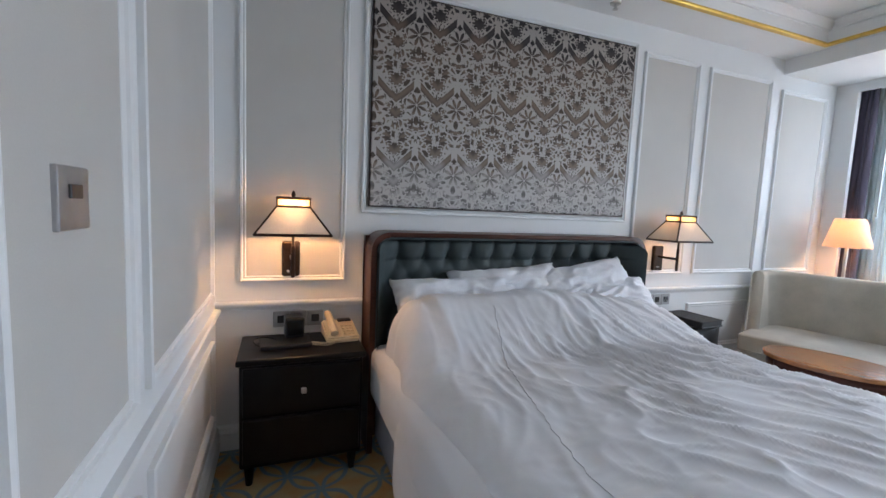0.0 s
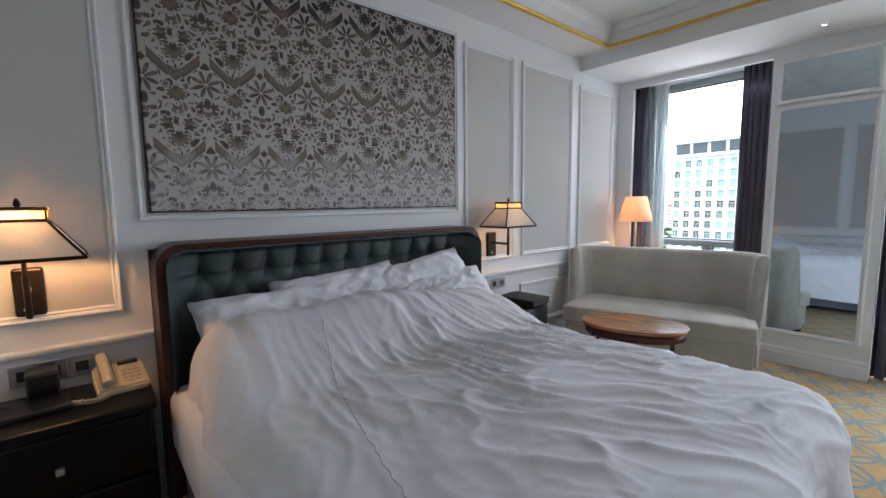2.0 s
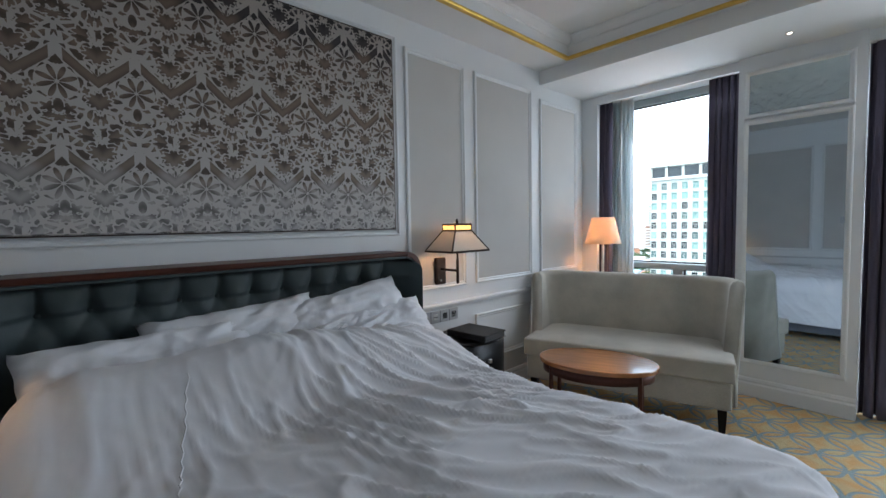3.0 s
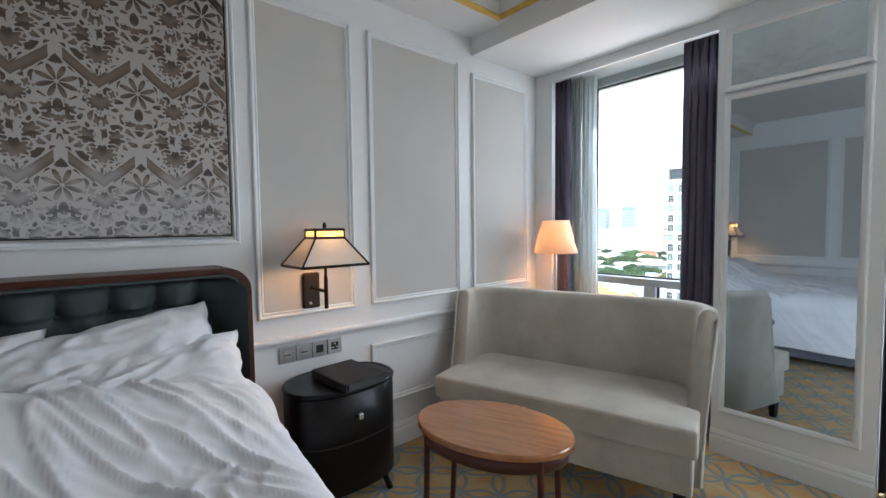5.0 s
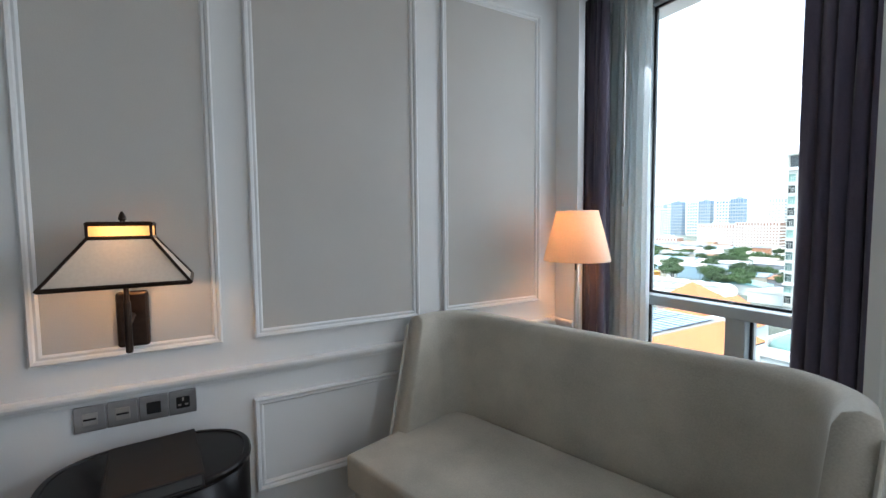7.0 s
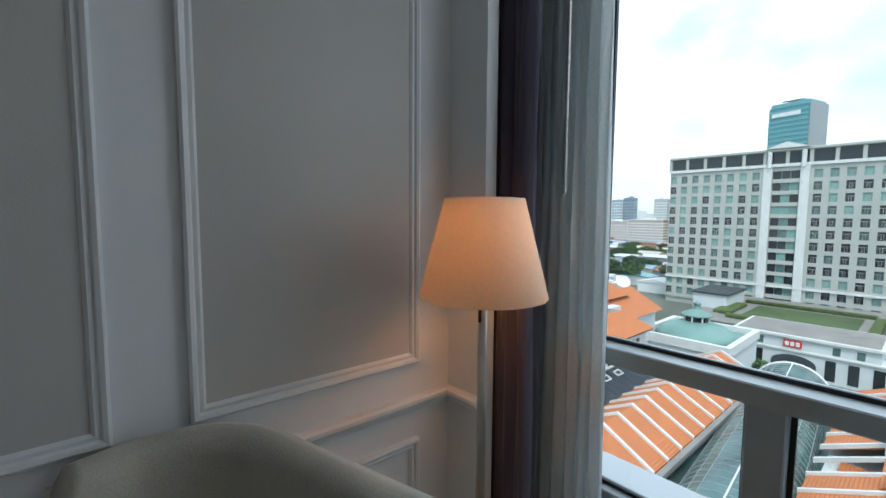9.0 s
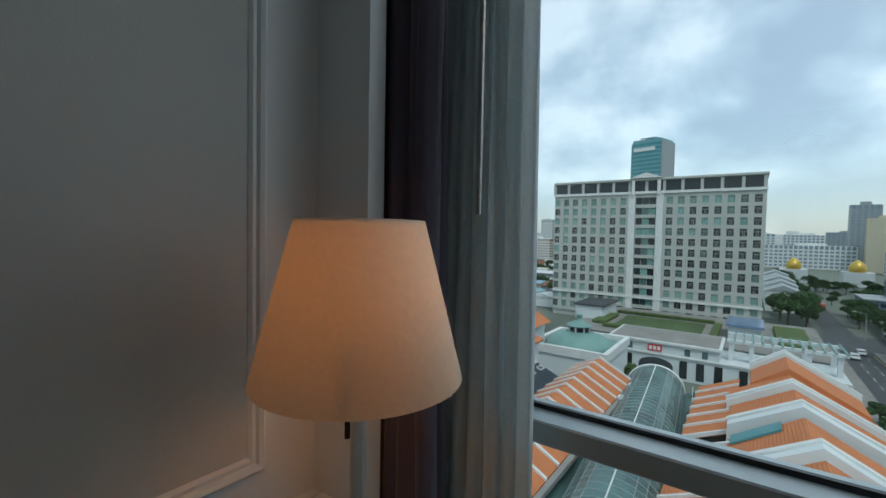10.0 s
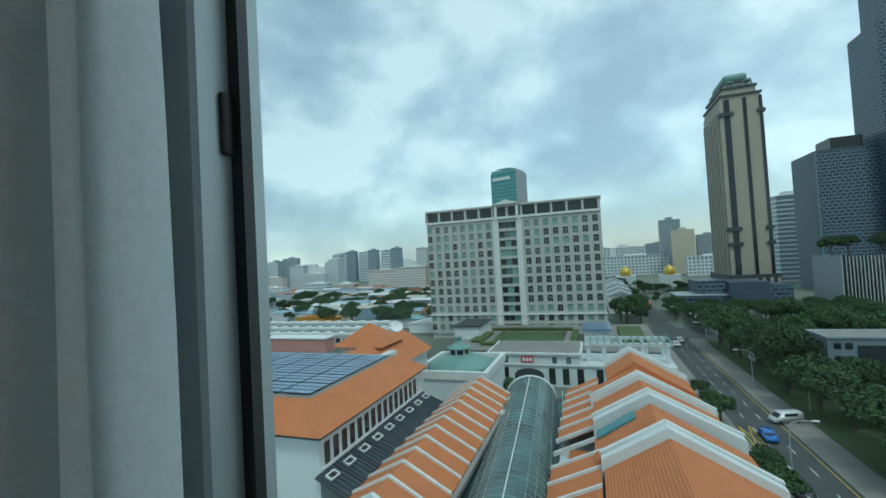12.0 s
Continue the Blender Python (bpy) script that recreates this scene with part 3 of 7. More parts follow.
def make_duvet():
    """A thick quilt thrown over the bed: flat on top, rolling over the sides and foot, creased."""
    bm = bmesh.new()
    x0, x1, y0, y1 = 0.718, 2.205, 0.612, 2.27
    r = 0.17
    top = 0.655
    ex, ey = 0.60, 0.60
    st = 0.0115
    ns = int((x1 - x0 + 2 * ex) / st)
    nt = int((y1 - y0 + ey) / st)
    grid = []
    for j in range(nt + 1):
        t = y0 - ey + (y1 - y0 + ey) * j / nt
        row = []
        for i in range(ns + 1):
            s = x0 - ex + (x1 - x0 + 2 * ex) * i / ns
            qx, qy = min(max(s, x0), x1), max(t, y0)
            dx, dy = s - qx, t - qy
            d = math.hypot(dx, dy)
            ux, uy = (dx / d, dy / d) if d > 1e-6 else (0, 0)
            # head end: the quilt lies over the pillows
            rise = min(1.0, max(0.0, (qy - 1.66) / 0.46))
            hump = profile(qx, HEAD_LINE) * rise * rise * (3 - 2 * rise)
            crown = 0.035 * (1 - ((qx - 1.5) / 1.1) ** 2)
            z = top + hump + crown
            q = r * math.pi / 2
            if d < q:
                out, drop = r * math.sin(d / r), r * (1 - math.cos(d / r))
            else:
                out, drop = r + 0.10 * (d - q), r + 0.985 * (d - q)
            wave = 0.0
            if d > 0.05:
                a = (s * 1.0 + t * 0.7) if abs(dy) > abs(dx) else t
                wave = 0.022 * min(1, (d - 0.05) / 0.3) * math.sin(9.0 * (s if abs(dy) > abs(dx) else t) + 1.3 * math.sin(3.1 * a))
            p = Vector((s, t, 0.0))
            warp = Vector((noise.noise(p * 2.1), noise.noise(p * 2.1 + Vector((7, 3, 1))), 0)) * 0.22
            # long soft folds running from head to foot, fanning out to the foot's corner
            fan = Vector((s * 1.0 + (t - 2.2) * 0.42 * (s - 0.9), t * 0.30, 0.0))
            f1 = max(0.0, ridged(fan + warp * 0.45, 6.2)) ** 3.0
            long_ = Vector((fan.x + warp.x * 0.22, t * 0.17 + warp.y * 0.15, 3.0))
            f2 = max(0.0, ridged(long_, 13.0)) ** 4.0
            f3 = max(0.0, ridged(Vector((long_.x + 0.12 * t, t * 0.22 - 0.1 * s, 9.0)) + warp * 0.15, 17.0)) ** 3.0
            f4 = max(0.0, ridged(Vector((p.x * 1.0 + p.y * 0.8, p.y * 0.5 - p.x * 0.3, 5.0)) + warp * 1.3, 9.0)) ** 7.0
            crump = math.exp(-(((s - 1.70) / 0.60) ** 2 + ((t - 1.60) / 0.55) ** 2))
            calm = 1 - 0.75 * math.exp(-(((s - 1.1) / 0.55) ** 2 + ((t - 2.1) / 0.22) ** 2))
            soft = 0.35 + 0.65 * min(1.0, max(0.0, (s - 0.75) / 0.7))
            h = (0.014 * f1 + (0.015 + 0.014 * crump) * f2 + (0.005 + 0.005 * crump) * f3 + 0.007 * f4) * calm * soft * (1 - 0.6 * min(1.0, d / 0.2))
            h += 0.026 * noise.noise(p * 1.5 + Vector((2, 5, 0))) + 0.005 * noise.noise(p * 4)
            nz = 1.0 if d < 1e-6 else math.cos(min(d / r, math.pi / 2))
            no = 0.0 if d < 1e-6 else math.sin(min(d / r, math.pi / 2))
            pull = 1 - 0.38 * rise ** 3 if dx < 0 else 1.0
            x = qx + ux * (out * pull + (h + wave) * no)
            y = qy + uy * (out + (h + wave) * no)
            zz = z - drop + h * nz
            if t > y1 - 0.10:
                zz -= 0.9 * (t - (y1 - 0.10)) ** 2 / 0.10
            row.append(bm.verts.new((x, y, max(zz, 0.07 + 0.02 * noise.noise(p * 4)))))
        grid.append(row)
    for a, b in zip(grid, grid[1:]):
        for i in range(ns):
            bm.faces.new((a[i], a[i + 1], b[i + 1], b[i]))
    seam = []
    for j in range(nt + 1):
        t = y0 - ey + (y1 - y0 + ey) * j / nt
        if 0.50 < t < 2.02 and j % 2 == 0:
            s = 0.825 + 0.24 * max(0.0, (t - 0.95) / 1.05) ** 1.3
            seam.append(tuple(grid[j][int((s - x0 + ex) / st)].co + Vector((0, 0, 0.001))))
    ob = part("duvet", bm, DUVET, smooth=True)
    so = ob.modifiers.new("thickness", "SOLIDIFY")
    so.thickness, so.offset = 0.02, -1
    part("seam", tube(bmesh.new(), seam, 0.0025, 6), DUVET, ob, "raised stitched seam")
    return tagged(ob, "rumpled white cotton duvet thrown over the unmade bed", "duvet")


make_duvet()


def pillow(label, at, size, rot, seed):
    bm = bmesh.new()
    n = 44
    w, h, th = size
    top, bot = [], []
    for j in range(n + 1):
        a, b = [], []
        for i in range(n + 1):
            u, v = 2 * i / n - 1, 2 * j / n - 1
            k = max(0.0, (1 - u ** 4) * (1 - v ** 4)) ** 0.55
            ear = 1 - 0.08 * (1 - abs(u)) ** 0.8 * abs(v) ** 3
            ear2 = 1 - 0.06 * (1 - abs(v)) ** 0.8 * abs(u) ** 3
            p = Vector((u * 1.3, v * 1.3, seed))
            rim = max(abs(u), abs(v)) ** 6
            wr = (0.022 * max(0, ridged(p + 0.4 * noise.noise_vector(p), 2.4)) ** 2 + 0.010 * max(0, ridged(p * 2.3, 2.6)) ** 3 + 0.022 * noise.noise(p * 1.6)) * k
            wr += 0.020 * rim * noise.noise(p * 5.0)
            ear += 0.045 * rim * noise.noise(p * 3.1 + Vector((5, 0, 0)))
            ear2 += 0.030 * rim * noise.noise(p * 3.1 + Vector((0, 9, 0)))
            x, y = u * w / 2 * ear2, v * h / 2 * ear
            a.append(bm.verts.new((x, y, th / 2 * k + wr)))
            b.append(bm.verts.new((x, y, -th / 2 * k * 0.8)) if 0 < i < n and 0 < j < n else a[-1])
        top.append(a)
        bot.append(b)
    for g in (top, bot):
        for a, b in zip(g, g[1:]):
            for i in range(n):
                vs = (a[i], a[i + 1], b[i + 1], b[i])
                try:
                    bm.faces.new(vs)
                except ValueError:
                    pass
    ob = part("pillow", bm, LINEN, smooth=True)
    ob.matrix_world = pose(*at, *rot)
    return tagged(ob, label, "pillow", "pillows on the bed")


pillow("white cotton pillow leaning half under the duvet", (1.02, 2.255, 0.775), (0.80, 0.46, 0.15), (50, 0, 2), 1.0)
pillow("soft white pillow slumped against the headboard", (1.36, 2.345, 0.815), (0.74, 0.44, 0.13), (58, -4, 0), 9.0)
pillow("plump white pillow leaning on the headboard", (1.85, 2.315, 0.835), (0.78, 0.44, 0.17), (56, -8, -2), 4.0)
pillow("creased white pillow lying in front of another", (1.92, 2.205, 0.775), (0.78, 0.38, 0.15), (46, -6, -4), 7.0)

# ---------------------------------------------------------------- headboard wall: artwork, wall lamps, sockets


def art_material():
    """A woven panel: pale fretwork of rosettes and ogees over a ground that pales downwards."""
    m = bpy.data.materials.new("fretwork_textile")
    m.use_nodes = True
    nt = m.node_tree
    N, L = nt.nodes.new, nt.links.new
    b = nt.nodes["Principled BSDF"]
    b.inputs["Roughness"].default_value = 0.7

    def M(op, a, c=None, d=None):
        n = N("ShaderNodeMath")
        n.operation = op
        for i, v in enumerate((a, c, d)):
            if v is None:
                continue
            if isinstance(v, (int, float)):
                n.inputs[i].default_value = v
            else:
                L(v, n.inputs[i])
        return n.outputs[0]

    tc = N("ShaderNodeTexCoord")
    sp = N("ShaderNodeSeparateXYZ")
    L(tc.outputs["Object"], sp.inputs[0])
    PX, PZ = 0.247, 0.385
    u = M("DIVIDE", M("SUBTRACT", sp.outputs[0], 0.05), PX)
    v = M("DIVIDE", M("SUBTRACT", sp.outputs[2], 1.545), PZ)
    col = M("FLOOR", M("ADD", u, 0.5))
    odd = M("ABSOLUTE", M("MODULO", col, 2.0))
    fu = M("MULTIPLY", M("SUBTRACT", M("FRACT", M("ADD", u, 0.5)), 0.5), PX)
    au = M("ABSOLUTE", fu)
    fv = M("MULTIPLY", M("SUBTRACT", M("FRACT", M("ADD", v, 0.5)), 0.5), PZ)
    mu = M("SUBTRACT", PX / 2, au)
    teeth = M("MULTIPLY", M("SINE", M("MULTIPLY", M("ADD", fv, au), 330.0)), 0.0045)
    nz = N("ShaderNodeTexNoise")
    nz.inputs["Scale"].default_value = 30
    cmb = N("ShaderNodeCombineXYZ")
    L(au, cmb.inputs[0])
    L(fv, cmb.inputs[2])
    L(odd, cmb.inputs[1])
    L(cmb.outputs[0], nz.inputs["Vector"])
    wob = M("MULTIPLY", M("SUBTRACT", nz.outputs[0], 0.5), 0.03)

    halos = []

    def disc(cu, cv, ru, rv, spikes=0, depth=0.0, mirror=True):
        """A cut-out: an oval, with a spiky rim if wanted."""
        x_ = M("DIVIDE", M("SUBTRACT", au if mirror else fu, cu), ru)
        y_ = M("DIVIDE", M("SUBTRACT", fv, cv), rv)
        r_ = M("SQRT", M("ADD", M("MULTIPLY", x_, x_), M("MULTIPLY", y_, y_)))
        if spikes:
            r_ = M("ADD", r_, M("MULTIPLY", M("SINE", M("MULTIPLY", M("ARCTAN2", x_, y_), spikes)), depth))
        halos.append(M("LESS_THAN", r_, 1.0 + 0.0055 / min(ru, rv)))
        return M("LESS_THAN", r_, 1.0)

    # eight-petalled rosette
    r = M("SQRT", M("ADD", M("MULTIPLY", fu, fu), M("MULTIPLY", fv, fv)))
    ang = M("ARCTAN2", fu, fv)
    petal = M("MULTIPLY", M("ABSOLUTE", M("SINE", M("MULTIPLY", ang, 4.0))), r)
    lim = M("MULTIPLY", M("ABSOLUTE", M("SINE", M("MULTIPLY", ang, 4.0))), 0.062)
    cut = M("MULTIPLY", M("GREATER_THAN", M("SUBTRACT", petal, M("MULTIPLY", M("SINE", M("MULTIPLY", r, 420.0)), 0.0018)), 0.0062), M("LESS_THAN", r, M("ADD", lim, 0.002)))
    cuts = [cut]
    # lozenge above, bud or arrow below
    cuts.append(M("LESS_THAN", M("ADD", M("MULTIPLY", au, 1.2), M("ABSOLUTE", M("SUBTRACT", fv, 0.083))), 0.020))
    cuts.append(disc(0.0, -0.088, 0.015, 0.026))
    cuts.append(M("MULTIPLY", odd, disc(0.030, -0.098, 0.020, 0.017, 5, 0.35)))
    cuts.append(disc(0.0, -0.132, 0.030, 0.012, 6, 0.4))
    cuts.append(disc(0.034, -0.128, 0.012, 0.010, 5, 0.3))
    # spiky flowers half-way between the columns
    cuts.append(disc(PX / 2, -0.055, 0.037, 0.030, 11, 0.16))
    cuts.append(disc(PX / 2, 0.128, 0.040, 0.030, 9, 0.2))
    cuts.append(disc(PX / 2 - 0.045, 0.185, 0.024, 0.017, 5, 0.25))
    cuts.append(disc(PX / 2 - 0.045, -0.180, 0.022, 0.019, 5, 0.25))
    cuts.append(disc(PX / 2 - 0.012, -0.125, 0.010, 0.020, 4, 0.3))
    cuts.append(disc(PX / 2 - 0.040, -0.020, 0.010, 0.013, 4, 0.3))
    # broad toothed chevrons
    mid = M("ADD", 0.018, M("MULTIPLY", mu, 0.86))
    dist = M("ABSOLUTE", M("SUBTRACT", M("SUBTRACT", fv, mid), M("MULTIPLY", wob, 0.4)))
    cuts.append(M("MULTIPLY", M("LESS_THAN", M("ADD", dist, teeth), 0.0235), M("GREATER_THAN", au, 0.020)))
    halos.append(M("LESS_THAN", dist, 0.0300))
    halos.append(M("LESS_THAN", r, 0.066))
    halo = halos[0]
    for q in halos[1:]:
        halo = M("MAXIMUM", halo, q)
    vor = N("ShaderNodeTexVoronoi")
    vor.feature = "DISTANCE_TO_EDGE"
    vor.inputs["Scale"].default_value = 24
    L(cmb.outputs[0], vor.inputs["Vector"])
    cells = M("GREATER_THAN", M("ADD", vor.outputs["Distance"], M("MULTIPLY", wob, 4.0)), 0.13)
    cuts.append(M("MULTIPLY", cells, M("SUBTRACT", 1.0, halo)))
    dark = cuts[0]
    for q in cuts[1:]:
        dark = M("MAXIMUM", dark, q)
    lace = M("SUBTRACT", 1.0, dark)
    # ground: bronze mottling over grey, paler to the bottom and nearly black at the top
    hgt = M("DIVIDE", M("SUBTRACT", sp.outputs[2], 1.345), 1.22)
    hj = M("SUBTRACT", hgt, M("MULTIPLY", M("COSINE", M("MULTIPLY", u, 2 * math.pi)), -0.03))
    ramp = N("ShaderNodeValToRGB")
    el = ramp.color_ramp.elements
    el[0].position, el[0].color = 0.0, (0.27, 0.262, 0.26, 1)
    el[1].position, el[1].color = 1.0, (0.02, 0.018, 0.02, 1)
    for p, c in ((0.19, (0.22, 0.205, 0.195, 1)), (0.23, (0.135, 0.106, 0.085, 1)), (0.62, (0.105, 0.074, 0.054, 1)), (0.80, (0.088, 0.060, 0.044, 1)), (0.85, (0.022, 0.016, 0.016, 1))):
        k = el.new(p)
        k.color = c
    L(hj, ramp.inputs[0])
    blob = N("ShaderNodeMapRange")
    blob.inputs["From Min"].default_value, blob.inputs["From Max"].default_value = -1, 1
    blob.inputs["To Min"].default_value, blob.inputs["To Max"].default_value = 0.55, 1.45
    L(M("SINE", M("MULTIPLY", M("ADD", fv, M("MULTIPLY", mu, -0.86)), 75.0)), blob.inputs["Value"])
    g2 = N("ShaderNodeVectorMath")
    g2.operation = "SCALE"
    L(ramp.outputs[0], g2.inputs[0])
    L(blob.outputs[0], g2.inputs["Scale"])
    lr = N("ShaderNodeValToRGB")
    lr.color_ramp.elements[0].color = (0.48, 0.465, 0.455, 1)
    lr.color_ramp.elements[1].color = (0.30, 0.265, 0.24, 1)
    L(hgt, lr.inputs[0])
    mx = N("ShaderNodeMix")
    mx.data_type = "RGBA"
    L(lace, mx.inputs["Factor"])
    L(g2.outputs[0], mx.inputs["A"])
    L(lr.outputs[0], mx.inputs["B"])
    L(mx.outputs["Result"], b.inputs["Base Color"])
    bp = N("ShaderNodeBump")
    bp.inputs["Distance"].default_value = 0.003
    bp.inputs["Strength"].default_value = 0.5
    L(lace, bp.inputs["Height"])
    L(bp.outputs[0], b.inputs["Normal"])
    return m


art = thing("wall_artwork", "large textile panel with pale fretwork rosettes over dark bronze", "wall art", (0.0, YN, 0.0))
ax0, ax1, az0, az1 = 0.536, 2.361, 1.345, 2.513
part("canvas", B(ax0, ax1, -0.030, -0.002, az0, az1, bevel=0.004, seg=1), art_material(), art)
part("backing_edge", rect_frame(bmesh.new(), (ax0 - 0.006, -0.001, az0 - 0.006), (1, 0, 0), (0, 0, 1), (0, -1, 0), ax1 - ax0 + 0.012, az1 - az0 + 0.012, [(0, 0), (0, 0.024), (0.005, 0.024), (0.005, 0)]), BRONZE, art)
part("panel_moulding", rect_frame(bmesh.new(), (ax0 - 0.045, YN, az0 - 0.045), (1, 0, 0), (0, 0, 1), (0, -1, 0), ax1 - ax0 + 0.09, az1 - az0 + 0.09, PANEL_PROFILE), PAINT, wall_n)


def sconce(x, label, power):
    s = thing("wall_lamp", label, "lamp", (x, YN, 1.18), group="bedside wall lamps")
    part("backplate", B(-0.052, 0.040, -0.030, 0.0, -0.235, -0.045, bevel=0.010), BRONZE, s)
    y = -0.185
    part("arm", tube(bmesh.new(), [(-0.006, -0.028, -0.125), (-0.004, -0.09, -0.128), (0.0, y, -0.128)], 0.009), BRONZE, s)
    part("stem", lathe(bmesh.new(), [(0.008, -0.215), (0.010, -0.21), (0.010, -0.06), (0.007, -0.05), (0.007, 0.20), (0.004, 0.205)], 12, 0.0, y), BRONZE, s)
    part("finial", lathe(bmesh.new(), [(0.004, 0.19), (0.011, 0.198), (0.008, 0.212), (0.002, 0.222)], 12, 0.0, y), BRONZE, s)
    part("switch_knob", lathe(bmesh.new(), [(0.006, 0.0), (0.007, 0.012), (0.003, 0.014)], 10), NICKEL, s).matrix_local = pose(-0.02, -0.030, -0.205, 90)
    bw, bd, tw, td, z0, z1, z2 = 0.174, 0.130, 0.076, 0.060, 0.008, 0.142, 0.184
    bm = bmesh.new()
    lo = [bm.verts.new((sx * bw, y + sy * bd, z0)) for sx, sy in ((-1, -1), (1, -1), (1, 1), (-1, 1))]
    hi = [bm.verts.new((sx * tw, y + sy * td, z1)) for sx, sy in ((-1, -1), (1, -1), (1, 1), (-1, 1))]
    for i in range(4):
        bm.faces.new((lo[i], lo[(i + 1) % 4], hi[(i + 1) % 4], hi[i]))
    part("shade", bm, PYRAMID, s, "cream cloth pyramid shade")
    bm = bmesh.new()
    lo = [bm.verts.new((sx * tw, y + sy * td, z1 + 0.004)) for sx, sy in ((-1, -1), (1, -1), (1, 1), (-1, 1))]
    hi = [bm.verts.new((sx * tw, y + sy * td, z2)) for sx, sy in ((-1, -1), (1, -1), (1, 1), (-1, 1))]
    for i in range(4):
        bm.faces.new((lo[i], lo[(i + 1) % 4], hi[(i + 1) % 4], hi[i]))
    part("shade_collar", bm, COLLAR, s, "glowing amber collar")
    bm = bmesh.new()
    for i in range(4):
        c = ((-1, -1), (1, -1), (1, 1), (-1, 1))
        (ax, ay), (cx, cy) = c[i], c[(i + 1) % 4]
        for w, d, z in ((bw, bd, z0), (tw, td, z1), (tw, td, z2)):
            tube(bm, [(ax * w, y + ay * d, z), (cx * w, y + cy * d, z)], 0.0065, 4)
        tube(bm, [(ax * bw, y + ay * bd, z0), (ax * tw, y + ay * td, z1), (ax * tw, y + ay * td, z2)], 0.0055, 4)
    tube(bm, [(-tw, y, z2 - 0.01), (tw, y, z2 - 0.01)], 0.004, 4)
    part("shade_frame", bm, BRONZE, s)
    part("top_plate", B(-tw, tw, y - td, y + td, z2 - 0.004, z2 - 0.001), BRONZE, s)
    part("bulb", lathe(bmesh.new(), [(0.008, 0.03), (0.020, 0.05), (0.024, 0.08), (0.014, 0.10), (0.004, 0.108)], 14, 0.0, y), emissive("warm_bulb", (1.0, 0.55, 0.22), 5.0), s)
    lamp("lamp_light", "POINT", power, (1.0, 0.56, 0.24), pose(x, YN + y, 1.18 + 0.125), radius=0.02)
    return s


sconce(0.124, "bronze wall lamp with a lit pyramid shade above the phone", 1.25)
sconce(2.755, "bronze wall lamp with a lit pyramid shade beside the headboard", 0.45)


def socket_row(x0, z0, n, label, kinds):
    row = thing("socket_plate", label, "socket", (x0, YN, z0))
    for i in range(n):
        x = i * 0.0885
        plate = part("plate", B(x, x + 0.0855, -0.010, 0.0, 0.0, 0.0865, bevel=0.003), NICKEL, row)
        part("insert", B(x + 0.022, x + 0.064, -0.0125, -0.009, 0.022, 0.064, bevel=0.002, seg=1), STEEL if kinds[i] == "s" else BLACKPL, plate)
        if kinds[i] == "s":
            part("switch_mark", B(x + 0.026, x + 0.060, -0.0145, -0.012, 0.040, 0.046), BLACKPL, plate)
        if kinds[i] == "u":
            for dx, dz, w, h in ((0.0, 0.012, 0.006, 0.012), (-0.011, -0.008, 0.010, 0.006), (0.011, -0.008, 0.010, 0.006)):
                part("pin_hole", B(x + 0.043 + dx - w / 2, x + 0.043 + dx + w / 2, -0.0135, -0.012, 0.043 + dz - h / 2, 0.043 + dz + h / 2), STEEL, plate)
    return row


socket_row(2.572, 0.672, 4, "row of four brushed grey switch and socket plates", "ssdu")
socket_row(0.03, 0.662, 3, "row of three dark grey socket plates", "dud")

sw = thing("light_switch", "square steel light switch on the panelled wall", "switch", (XL, 0.990, 1.337))
part("plate", B(0.0, 0.012, -0.055, 0.055, -0.05, 0.05, bevel=0.003), NICKEL, sw)
part("rocker", B(0.011, 0.0155, -0.02, 0.022, 0.0, 0.022, bevel=0.001, seg=1), BLACKPL, sw)

# ---------------------------------------------------------------- bedside tables


def square_nightstand():
    t = thing("bedside_table", "black lacquered bedside chest with one drawer", "bedside table", (0.172, 2.43, 0.0))
    part("body", B(-0.28, 0.28, -0.225, 0.135, 0.10, 0.60, bevel=0.012), BLACKWOOD, t)
    part("top", B(-0.292, 0.292, -0.25, 0.14, 0.60, 0.63, bevel=0.008), BLACKWOOD, t)
    d = part("drawer", B(-0.265, 0.265, -0.243, -0.222, 0.36, 0.585, bevel=0.006), BLACKWOOD, t)
    part("knob", B(-0.012, 0.012, -0.264, -0.241, 0.455, 0.479, bevel=0.004), STEEL, d)
    part("door", B(-0.265, 0.265, -0.243, -0.222, 0.13, 0.345, bevel=0.006), BLACKWOOD, t)
    for sx in (-0.24, 0.24):
        for sy in (-0.18, 0.10):
            part("foot", lathe(bmesh.new(), [(0.016, 0.0), (0.026, 0.102)], 10, sx, sy), BLACKWOOD, t)
    return t


